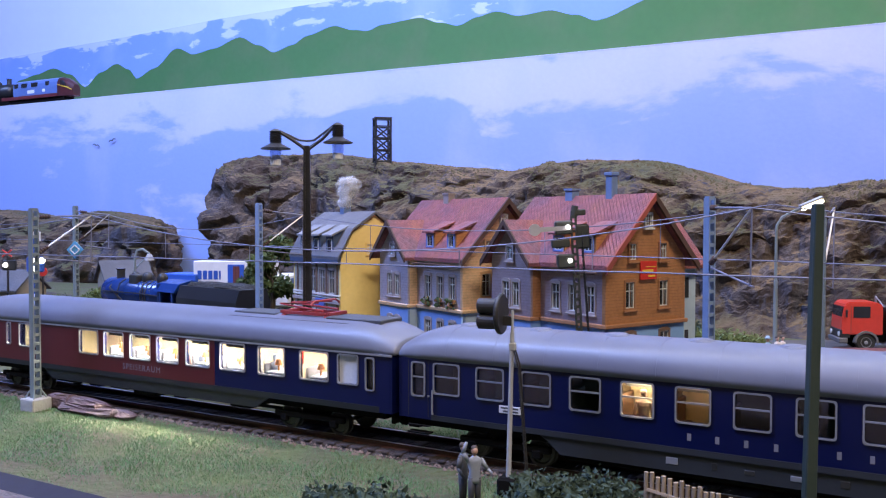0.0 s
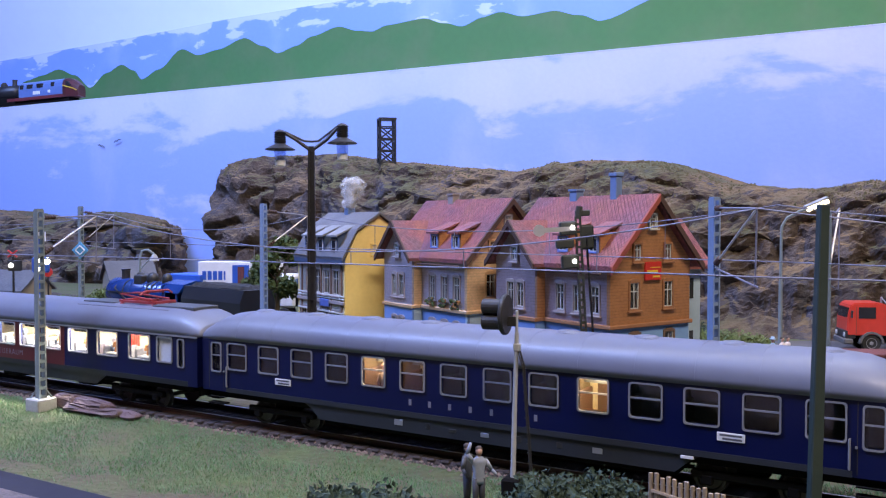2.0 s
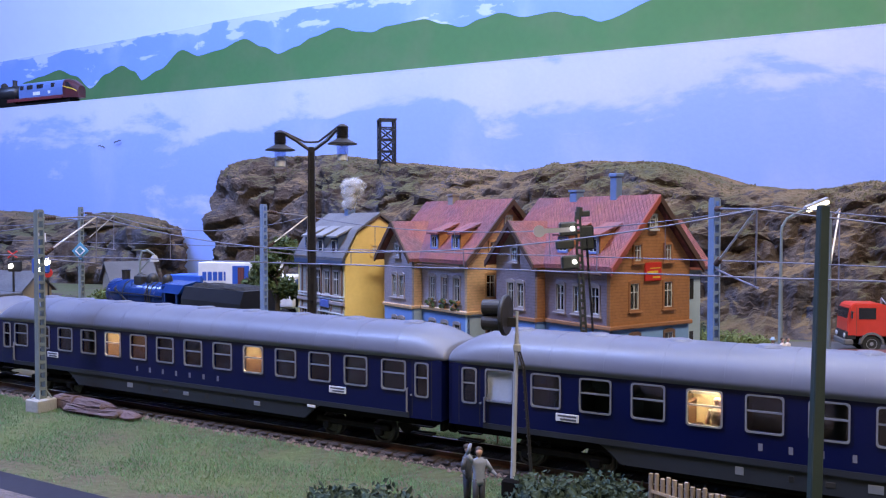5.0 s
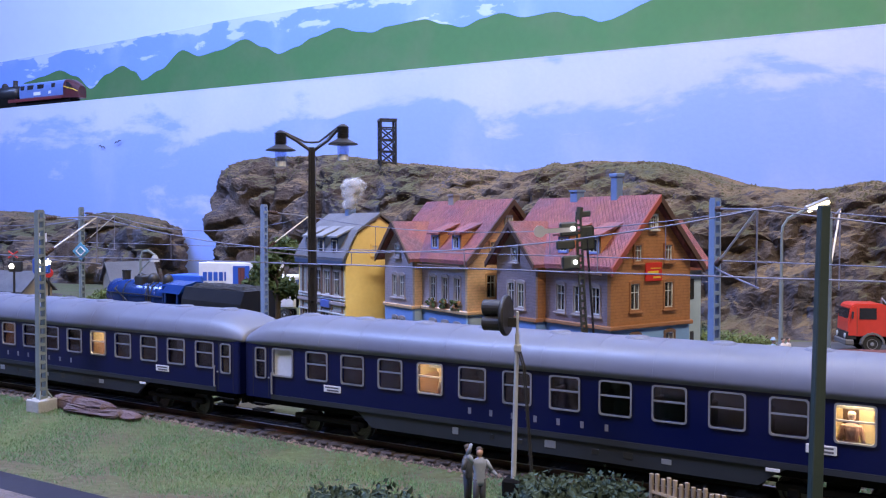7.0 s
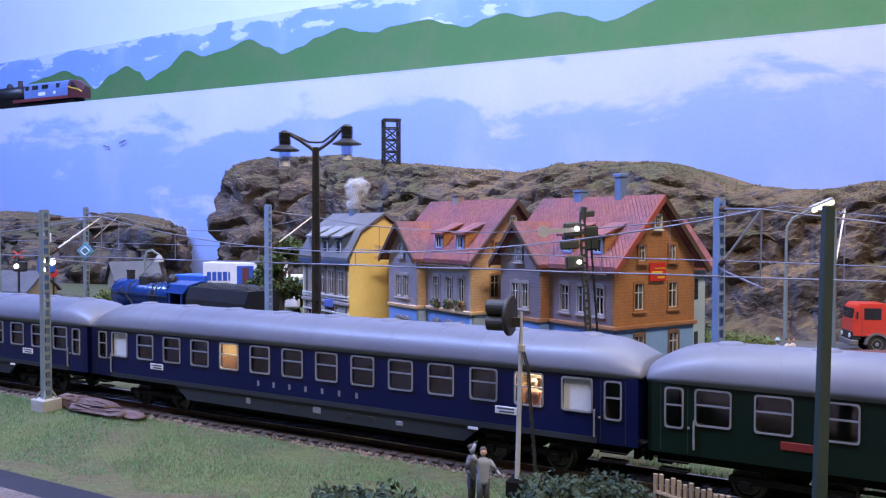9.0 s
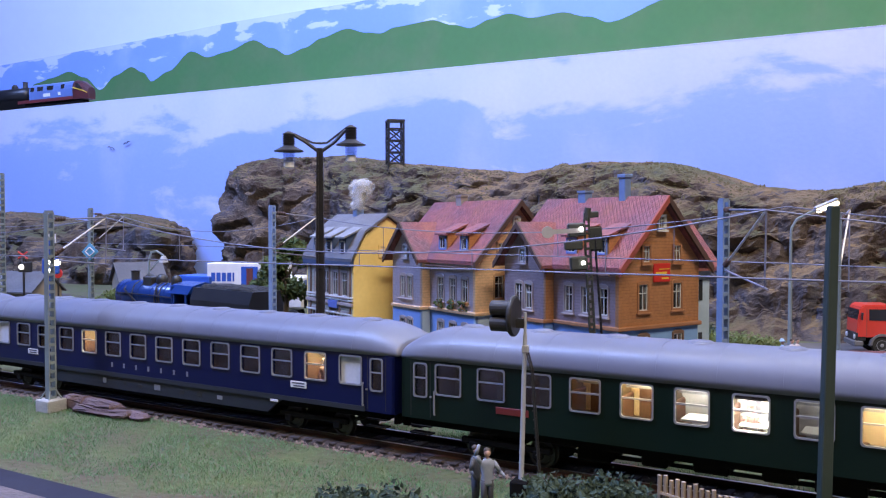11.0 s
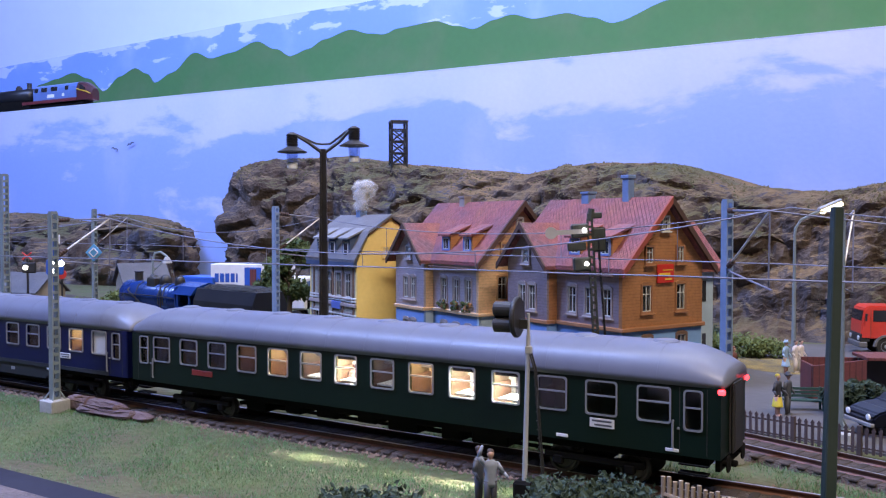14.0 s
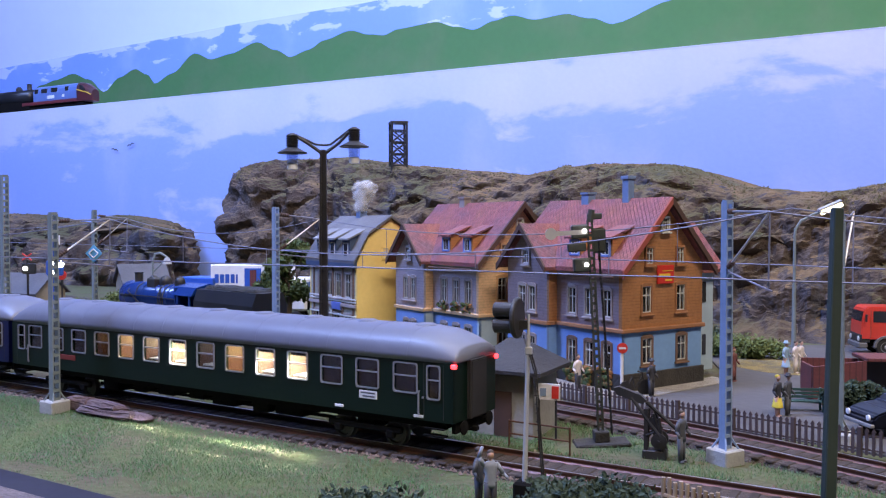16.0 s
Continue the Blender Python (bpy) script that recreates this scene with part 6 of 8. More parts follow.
def lattice_tower():
    x, y, z = -5.1, 99.0, 14.9
    tw = thing("lattice_tower", at(x, y, z, 12), "black lattice tower on top of the cliff", "tower")
    w, h = 1.7, 5.3
    for a in (-1, 1):
        for b in (-1, 1):
            part("leg", made(rod, (a * w / 2, b * w / 2, -0.6), (a * w / 2, b * w / 2, h), 0.13), M_IRON, tw)
    for k in range(4):
        z0, z1 = h * k / 4 + 0.4, h * (k + 1) / 4 + 0.4
        bars = []
        for s in (-w / 2, w / 2):
            bars += [((-w / 2, s, z0), (w / 2, s, z0)), ((s, -w / 2, z0), (s, w / 2, z0))]
            if k < 3:
                bars += [((-w / 2, s, z0), (w / 2, s, z1)), ((w / 2, s, z0), (-w / 2, s, z1)), ((s, -w / 2, z0), (s, w / 2, z1)), ((s, w / 2, z0), (s, -w / 2, z1))]
        for a, b in bars:
            part("brace", made(rod, a, b, 0.085, None, 6), M_IRON, tw)
    part("platform", made(box, -w / 2 - 0.15, w / 2 + 0.15, -w / 2 - 0.15, w / 2 + 0.15, h - 0.1, h + 0.1), M_IRON, tw)


overhead()
yard_lamp()
street_lamp()
block_signal()
yard_signal()
near_post()
lattice_tower()


# ---- engines and road vehicles ----
M_LOCO = mat("loco_blue", (0.008, 0.030, 0.145), (0.011, 0.038, 0.17), scale=5, rough=0.22)
M_TENDER = mat("tender_black", (0.010, 0.011, 0.016), (0.016, 0.017, 0.022), scale=5, rough=0.4)
M_COAL = mat("coal", (0.01, 0.01, 0.012), (0.03, 0.03, 0.03), scale=30, rough=0.6, bump=1.0)
M_BRIGHTBLUE = mat("bright_blue_paint", (0.03, 0.10, 0.45), (0.03, 0.09, 0.40), scale=4, rough=0.4)
M_SIGNCYAN = mat("sign_cyan", (0.10, 0.32, 0.55), (0.08, 0.28, 0.5), scale=6, rough=0.45)
M_TRUCKRED = mat("truck_red", (0.62, 0.05, 0.03), (0.56, 0.045, 0.03), scale=3, rough=0.35, coat=0.3)
M_BUMPER = mat("grey_bumper", (0.15, 0.145, 0.14), (0.11, 0.105, 0.10), scale=6, rough=0.6)
M_TYRE = mat("tyre_black", (0.02, 0.02, 0.02), (0.035, 0.035, 0.035), scale=9, rough=0.85)
M_RIM = mat("grey_rim", (0.34, 0.35, 0.37), (0.28, 0.29, 0.31), scale=9, rough=0.4, metal=0.5)
M_CARBLACK = mat("black_car_lacquer", (0.004, 0.005, 0.011), (0.005, 0.006, 0.013), scale=3, rough=0.3, spec=0.2)
# Blue reflection is put into the glass colour.
M_CARGLASS = mat("bluish_car_glass", (0.16, 0.24, 0.50), (0.14, 0.2, 0.44), scale=3, rough=0.06)
M_CRATE = banded("red_brown_planks", (0.14, 0.035, 0.03), (0.10, 0.03, 0.028), 0.32, depth=0.6, axis="X")


def wheel_part(parent, x, y, z, r, w, name="wheel"):
    bm = bmesh.new()
    lathe(bm, [(r * 0.5, y - w / 2), (r * 0.92, y - w / 2), (r, y - w * 0.3), (r, y + w * 0.3), (r * 0.92, y + w / 2), (r * 0.5, y + w / 2)], 20, (x, z), axis="y")
    wh = part(name, bm, M_TYRE, parent)
    bm = bmesh.new()
    lathe(bm, [(r * 0.12, y - w * 0.5 - 0.03), (r * 0.3, y - w * 0.42), (r * 0.56, y - w * 0.52), (r * 0.56, y + w * 0.52), (r * 0.3, y + w * 0.42), (r * 0.12, y + w * 0.5 + 0.03)], 16, (x, z), axis="y")
    part("rim", bm, M_RIM, wh)


def steam_engine():
    """Blue-black tender engine on the yard track; local x runs to its smokebox."""
    e = thing("steam_engine", at(-11.35, 57.1, 0, 137.5), "blue steam engine with a black coal tender", "steam locomotive")
    e.scale = (0.93, 0.93, 0.98)
    # tender first, then cab, boiler, smokebox
    bm = bmesh.new()
    prism(bm, [(-1.5, 1.1), (1.5, 1.1), (1.5, 3.2), (1.15, 4.05), (-1.15, 4.05), (-1.5, 3.2)], "x", 0.2, 7.8)
    tender = part("tender", bm, M_TENDER, e, "slope-sided tender")
    bm = bmesh.new()
    rows = [[(0.5 + 6.8 * i / 16, -1.0 + 2.0 * j / 8, 4.02 + 0.18 * abs(noise.noise(Vector((i * 0.9, j * 0.9, 4)))) + (0.25 if 0 < j < 8 and 0 < i < 16 else 0)) for j in range(9)] for i in range(17)]
    vs = [[bm.verts.new(p) for p in r] for r in rows]
    for i in range(16):
        for j in range(8):
            bm.faces.new((vs[i][j], vs[i + 1][j], vs[i + 1][j + 1], vs[i][j + 1]))
    part("coal_load", bm, M_COAL, tender, "heap of black coal")
    bm = bmesh.new()
    for s in (-1, 1):
        box(bm, 8.3, 10.2, 1.48 * s - 0.05, 1.48 * s + 0.05, 1.2, 2.6)
        for xx in (8.3, 10.0):
            box(bm, xx, xx + 0.2, 1.48 * s - 0.05, 1.48 * s + 0.05, 2.6, 3.6)
    prism(bm, [(-1.6, 3.5), (-1.1, 4.1), (0, 4.35), (1.1, 4.1), (1.6, 3.5), (1.5, 3.5), (0, 4.2), (-1.5, 3.5)], "x", 8.0, 10.9)
    box(bm, 10.5, 10.6, -1.45, 1.45, 1.2, 4.0)
    part("cab", bm, M_LOCO, e)
    bm = bmesh.new()
    lathe(bm, [(1.0, 10.5), (1.12, 10.6), (1.12, 17.6), (1.18, 17.7), (1.18, 20.1), (1.05, 20.3), (0.3, 20.45)], 28, (0, 2.95), axis="x")
    part("boiler", bm, M_LOCO, e, "round blue-black boiler", smooth=True)
    for x in (12.4, 14.4, 16.4):
        bm = bmesh.new()
        lathe(bm, [(1.14, x), (1.155, x + 0.02), (1.155, x + 0.12), (1.14, x + 0.14)], 28, (0, 2.95), axis="x")
        part("boiler_band", bm, M_LOCO, e)
    for x, r, h in ((12.2, 0.42, 0.75), (14.4, 0.5, 0.75), (16.3, 0.45, 0.7)):
        part("dome", made(lathe, [(r, 3.7), (r, 4.0 + h * 0.5), (r * 0.7, 4.0 + h * 0.85), (r * 0.2, 4.0 + h)], 16, (x, 0)), M_DARK, e, smooth=True)
    part("feedwater_box", made(box, 14.9, 16.2, -0.75, 0.75, 3.75, 4.5, 0.08), M_DARK, e, "black feed-water box")
    part("smokebox_door", made(lathe, [(1.0, 20.28), (0.95, 20.38), (0.5, 20.5), (0.1, 20.55)], 24, (0, 2.95), axis="x"), M_DARK, e, "black smokebox door", smooth=True)
    bm = bmesh.new()
    for s in (-1, 1):
        for x in (12.9, 13.6, 17.2):
            tube(bm, [(x, 1.16 * s, 2.5), (x + 0.1, 1.16 * s, 3.2), (x + 0.2, 0.85 * s, 3.8), (x + 0.25, 0.3 * s, 4.1)], 0.05)
        tube(bm, [(16.0, 1.3 * s, 2.0), (16.6, 1.25 * s, 2.6), (18.5, 1.22 * s, 3.4), (18.8, 0.4 * s, 4.0)], 0.07)
    part("pipework", bm, M_DARK, e, "black boiler pipes")
    part("chimney", made(lathe, [(0.45, 3.9), (0.34, 4.1), (0.34, 4.75), (0.42, 4.85), (0.3, 4.86)], 16, (18.8, 0)), M_DARK, e)
    for s in (-1, 1):
        part("running_board", made(box, 10.6, 20.6, s * 1.0 - (0 if s > 0 else 0.6), s * 1.0 + (0.6 if s > 0 else 0), 1.85, 1.95), M_LOCO, e)
        bm = bmesh.new()
        tube(bm, [(10.8, 1.2 * s, 3.1), (14, 1.24 * s, 3.15), (19.8, 1.26 * s, 3.1)], 0.05)
        tube(bm, [(13.2, 1.2 * s, 2.3), (13.3, 1.15 * s, 3.5), (14.2, 0.6 * s, 3.9)], 0.06)
        part("handrail_pipe", bm, M_IRON, e)
        part("cylinder_block", made(lathe, [(0.3, 17.8), (0.55, 17.85), (0.55, 19.6), (0.3, 19.65)], 16, (1.25 * s, 1.0), axis="x"), M_LOCO, e)
        for x in (11.6, 13.5, 15.4):
            wheel_part(e, x, 0.85 * s, 0.95, 0.95, 0.2, "driving_wheel")
        for x in (18.0, 19.8, 1.4, 3.4, 5.4, 7.0):
            wheel_part(e, x, 0.85 * s, 0.5, 0.5, 0.2)
    part("frame_block", made(box, 0.2, 20.4, -0.6, 0.6, 0.6, 1.4), M_CHASSIS, e)


def parked_trailer():
    t = thing("box_trailer_truck", at(-17.15, 79.5, -0.35, -6), "white box truck with blue shapes on its side", "truck")
    part("box_body", made(box, -3.9, 3.3, -1.3, 1.3, 2.3, 5.25, 0.06), M_WHITEPAINT, t)
    bm = bmesh.new()
    for k, (a, b) in enumerate(((-3.5, -3.12), (-3.0, -2.62), (-2.5, -2.12), (-2.0, -1.62), (-1.5, -1.34))):
        box(bm, a, b, -1.325, -1.30, 3.6, 4.4, 0.03)
    part("brand_shape", bm, M_BRIGHTBLUE, t, "blue advertising blocks")
    part("poster_panel", made(box, -0.7, 0.85, -1.33, -1.30, 2.45, 4.95), M_BRIGHTBLUE, t, "dark blue poster panel")
    part("poster_shape", made(box, -0.2, 0.4, -1.345, -1.33, 2.8, 4.8, 0.02), M_CRATE, t, "brown and red poster shape")
    part("chassis", made(box, -2.9, 5.2, -0.9, 0.9, 1.2, 2.3), M_CHASSIS, t)
    bm = bmesh.new()
    box(bm, 3.4, 5.0, -1.25, 1.25, 1.1, 4.1, 0.2)
    cab = part("cab", bm, M_WHITEPAINT, t)
    part("windscreen", made(box, 4.95, 5.03, -1.05, 1.05, 2.6, 3.7), M_CARGLASS, cab)
    part("side_window", made(box, 3.7, 4.7, -1.28, -1.24, 2.6, 3.6), M_HOUSEPANE, cab)
    for x in (-2.0, -0.9, 4.0):
        for s in (-1, 1):
            wheel_part(t, x, 1.05 * s, 0.55, 0.55, 0.4)
    w = thing("blue_box_wagon", at(-22.2, 80.6, 0.0, 150), "bright blue wagon behind the steam engine", "railway wagon")
    part("wagon_body", made(box, -2.3, 2.0, -1.35, 1.35, 1.3, 3.7, 0.08), M_BRIGHTBLUE, w)
    part("wagon_frame", made(box, -3.6, 3.6, -1.1, 1.1, 0.8, 1.3), M_CHASSIS, w)
    for x in (-2.4, 2.4):
        for s in (-1, 1):
            wheel_part(w, x, 0.85 * s, 0.5, 0.5, 0.2)


def red_truck():
    t = thing("red_truck", at(32.3, 58.6, -0.36, 172), "red lorry with a grey bumper and dark load bed", "truck")
    t.scale = (0.84, 0.84, 0.84)
    bm = bmesh.new()
    prism(bm, [(1.6, 1.35), (1.6, 3.75), (2.1, 4.0), (4.25, 4.0), (4.55, 3.75), (4.75, 2.6), (4.8, 1.35)], "y", -1.35, 1.35)
    bmesh.ops.bevel(bm, geom=list(bm.edges), offset=0.08, segments=2, affect="EDGES")
    cab = part("cab", bm, M_TRUCKRED, t)
    for s in (-1, 1):
        part("side_window", made(box, 2.6, 3.9, 1.36 * s - 0.02, 1.36 * s + 0.02, 2.75, 3.65, 0.0), M_HOUSEPANE, cab)
        part("door_line", made(box, 4.05, 4.1, 1.36 * s - 0.015, 1.36 * s + 0.015, 1.5, 3.7), M_REDVERGE, cab)
        bm = bmesh.new()
        pts = [(2.0 + 0.95 * math.cos(a) + 0.9, 0.75 + 0.95 * math.sin(a)) for a in (math.pi * k / 8 for k in range(9))]
        inner = [(2.9 + 0.78 * math.cos(a), 0.75 + 0.78 * math.sin(a)) for a in (math.pi * (8 - k) / 8 for k in range(9))]
        prism(bm, pts + inner, "y", 1.3 * s - 0.2, 1.3 * s + 0.2)
        part("mudguard", bm, M_BUMPER, t)
        wheel_part(t, 2.9, 1.15 * s, 0.75, 0.75, 0.45)
        wheel_part(t, -2.0, 1.15 * s, 0.75, 0.75, 0.45)
        wheel_part(t, -3.8, 1.15 * s, 0.75, 0.75, 0.45)
    part("windscreen", made(box, 4.55, 4.72, -1.15, 1.15, 2.7, 3.6), M_HOUSEPANE, cab)
    part("bumper", made(box, 4.3, 5.0, -1.4, 1.4, 0.65, 1.1, 0.08), M_BUMPER, t, "dull grey bumper")
    part("grille", made(box, 4.1, 4.86, -1.3, 1.3, 1.1, 1.75, 0.05), M_DARK, t, "black grille")
    for s in (-1, 1):
        part("headlight", made(lathe, [(0.03, 4.8), (0.2, 4.84), (0.2, 4.92), (0.03, 4.94)], 12, (0.95 * s, 1.4), axis="x"), M_SASH, t)
        bm = bmesh.new()
        rod(bm, (4.3, 1.35 * s, 3.3), (4.5, 1.7 * s, 3.3), 0.04)
        box(bm, 4.45, 4.55, 1.6 * s - 0.12, 1.6 * s + 0.12, 2.8, 3.4, 0.02)
        part("mirror", bm, M_DARK, t)
    part("chassis", made(box, -5.0, 4.0, -0.8, 0.8, 0.75, 1.35), M_CHASSIS, t)
    part("load_bed", made(box, -5.2, 1.3, -1.35, 1.35, 1.4, 3.6, 0.06), M_DARK, t, "dark load bed")
    bm = bmesh.new()
    rod(bm, (1.4, -0.9, 3.6), (1.4, -0.9, 4.3), 0.09)
    rod(bm, (1.4, 0.9, 3.6), (1.4, -0.9, 4.3), 0.05)
    part("exhaust", bm, M_RIM, t)


def black_car():
    c = thing("black_car", at(20.0, 36.4, -0.36, 187), "black saloon car with bluish windows behind the fence", "car")
    bm = bmesh.new()
    prof = [(-2.6, 0.45), (-2.62, 0.8), (-2.4, 1.05), (-1.9, 1.3), (-1.35, 1.58), (-0.8, 1.78), (-0.2, 1.86), (0.35, 1.8), (0.8, 1.6), (1.15, 1.3), (1.8, 1.22), (2.35, 1.05), (2.6, 0.85), (2.6, 0.45)]
    prism(bm, prof, "y", -1.0, 1.0)
    bmesh.ops.bevel(bm, geom=list(bm.edges), offset=0.09, segments=2, affect="EDGES")
    body = part("body", bm, M_CARBLACK, c, smooth=False)
    for s in (-1, 1):
        bm = bmesh.new()
        prism(bm, [(-1.25, 1.3), (-0.8, 1.68), (-0.2, 1.7), (-0.2, 1.3)], "y", 1.0 * s - 0.015, 1.0 * s + 0.015)
        prism(bm, [(-0.1, 1.3), (-0.1, 1.7), (0.45, 1.7), (0.95, 1.32)], "y", 1.0 * s - 0.015, 1.0 * s + 0.015)
        part("side_window", bm, M_CARGLASS, body)
        for x in (-1.6, 1.6):
            wheel_part(c, x, 0.92 * s, 0.4, 0.4, 0.25)
        part("headlight", made(lathe, [(0.03, 2.56), (0.13, 2.58), (0.13, 2.64), (0.03, 2.66)], 12, (0.7 * s, 0.88), axis="x"), M_WHITEPAINT, c)
    part("bumper", made(box, 2.5, 2.72, -1.0, 1.0, 0.5, 0.65, 0.03), M_RIM, c)


def crate_wagon():
    w = thing("planked_wagon", at(20.0, 43.0, -0.36, -6), "red-brown planked market wagon with an open side", "wagon")
    w.scale = (0.9, 0.9, 0.84)
    part("side_planks", made(prism, [(-1.9, 0.3), (0.9, 0.5), (0.9, 2.6), (-1.9, 2.2)], "y", -0.9, -0.75), M_CRATE, w)
    part("back_planks", made(box, -1.9, 3.6, 1.2, 1.35, 0.3, 2.4), M_CRATE, w)
    part("end_planks", made(box, -1.95, -1.8, -0.75, 1.2, 0.3, 2.2), M_CRATE, w)
    part("roof_frame", made(box, 0.9, 3.9, -0.95, 1.35, 2.55, 2.75, 0.03), M_CRATE, w, "red-brown roof frame")
    # Black board stands in for the shade inside the open wagon.
    part("dark_inside", made(box, 0.95, 3.5, 0.4, 0.6, 0.3, 2.5), M_DARK, w)
    part("wagon_floor", made(box, -1.9, 3.6, -0.9, 1.35, 0.15, 0.32), M_CRATE, w)
    for x in (-1.2, 2.6):
        wheel_part(w, x, -0.95, 0.3, 0.32, 0.15)
        wheel_part(w, x, 1.4, 0.3, 0.32, 0.15)
    b = thing("park_bench", at(17.1, 40.7, -0.36, -6), "dark green slatted bench beside the street", "bench")
    for k in range(3):
        part("seat_slat", made(box, -0.95, 0.95, -0.25 + 0.17 * k, -0.12 + 0.17 * k, 0.48, 0.54), M_BENCH, b)
        part("back_slat", made(box, -0.95, 0.95, 0.28, 0.33, 0.6 + 0.17 * k, 0.72 + 0.17 * k), M_BENCH, b)
    for s in (-1, 1):
        bm = bmesh.new()
        box(bm, 0.8 * s - 0.05, 0.8 * s + 0.05, -0.25, -0.15, 0, 0.5)
        box(bm, 0.8 * s - 0.05, 0.8 * s + 0.05, 0.24, 0.32, 0, 1.1)
        part("leg", bm, M_BENCH, b)


M_BENCH = mat("bench_green", (0.02, 0.06, 0.055), (0.03, 0.075, 0.065), scale=9, rough=0.6)


def shelf_trains():
    rz = math.degrees(math.atan2(WD[1], WD[0]))

    def put(s, n):
        x, y = on_wall(s, n)
        return at(x, y, 30.15, rz)
    d = thing("diesel_engine", put(140.0, 107.0), "blue diesel engine with a dark rounded nose on the high shelf", "diesel locomotive")
    prof = [(-1.4, 0.7), (1.4, 0.7), (1.46, 2.6), (1.35, 3.3), (1.0, 3.85), (0.5, 4.1), (-0.5, 4.1), (-1.0, 3.85), (-1.35, 3.3), (-1.46, 2.6)]
    part("body", made(prism, prof, "x", -8.2, 3.6), M_DIESELBLUE, d, smooth=False)
    bm = bmesh.new()
    rings = []
    for k in range(7):
        f = k / 6
        rings.append([bm.verts.new((-8.2 - 3.3 * f, p[0] * (1 - 0.45 * f ** 2.2), 0.7 + (p[1] - 0.7) * (1.02 - 0.42 * f ** 2.0))) for p in prof])
    for p, q in zip(rings, rings[1:]):
        for i in range(10):
            bm.faces.new((p[i], p[(i + 1) % 10], q[(i + 1) % 10], q[i]))
    bm.faces.new(rings[0]), bm.faces.new(rings[-1])
    bmesh.ops.recalc_face_normals(bm, faces=bm.faces)
    nose = part("nose", bm, M_DIESELDARK, d, "rounded dark red nose")
    part("windscreen", made(prism, [(-10.4, 2.5), (-9.0, 2.6), (-8.9, 3.5), (-9.6, 3.4)], "y", 1.2, 1.42), M_HOUSEPANE, nose)
    part("nose_stripe", made(tube, [(-8.3, 1.48, 2.75), (-9.3, 1.45, 2.45), (-10.5, 1.2, 2.15), (-11.3, 0.95, 1.75)], 0.09, 5), M_SIGNYELLOW, nose, "thin yellow stripe")
    part("lower_band", made(box, -8.2, 6.8, -1.42, 1.5, 0.7, 1.25), M_DIESELRED, d, "dark red lower band")
    for x0, x1 in ((-6.0, -5.2), (-3.0, -1.4), (-0.2, 1.3), (2.3, 3.2)):
        part("side_window", made(box, x0, x1, 1.28, 1.5, 2.75, 3.5), M_HOUSEPANE, d)
    part("route_board", made(box, -2.2, -0.4, 1.44, 1.52, 1.6, 2.2), M_WHITEPAINT, d)
    part("number_board", made(box, -5.0, -4.4, 1.44, 1.52, 1.7, 2.2), M_WHITEPAINT, d)
    part("bogies", made(box, -9.5, 6.6, -1.1, 1.1, 0, 0.75), M_CHASSIS, d)
    s = thing("black_tank_engine", put(151.6, 107.0), "black steam engine on the high shelf", "steam locomotive")
    part("boiler", made(lathe, [(0.3, -6.4), (1.35, -6.2), (1.4, 1.0), (1.35, 6)], 20, (0, 2.6), axis="x"), M_TENDER, s, smooth=True)
    part("smokebox_stack", made(lathe, [(0.5, 3.7), (0.42, 4.2), (0.42, 4.9), (0.55, 5.0)], 12, (-5.0, 0)), M_DARK, s)
    part("dome", made(lathe, [(0.6, 3.6), (0.6, 4.3), (0.3, 4.7)], 12, (-2.0, 0)), M_DARK, s)
    part("frame_block", made(box, -6.8, 6, -1.4, 1.4, 0, 1.6), M_CHASSIS, s)


M_DIESELBLUE = mat("diesel_blue_grey", (0.12, 0.20, 0.46), (0.10, 0.17, 0.40), scale=3, rough=0.35)
M_DIESELDARK = mat("diesel_nose", (0.05, 0.018, 0.022), (0.09, 0.02, 0.024), scale=4, rough=0.35)
M_DIESELRED = mat("diesel_dark_red", (0.16, 0.03, 0.035), (0.12, 0.025, 0.03), scale=3, rough=0.4)

steam_engine()
parked_trailer()
red_truck()
black_car()
crate_wagon()
shelf_trains()


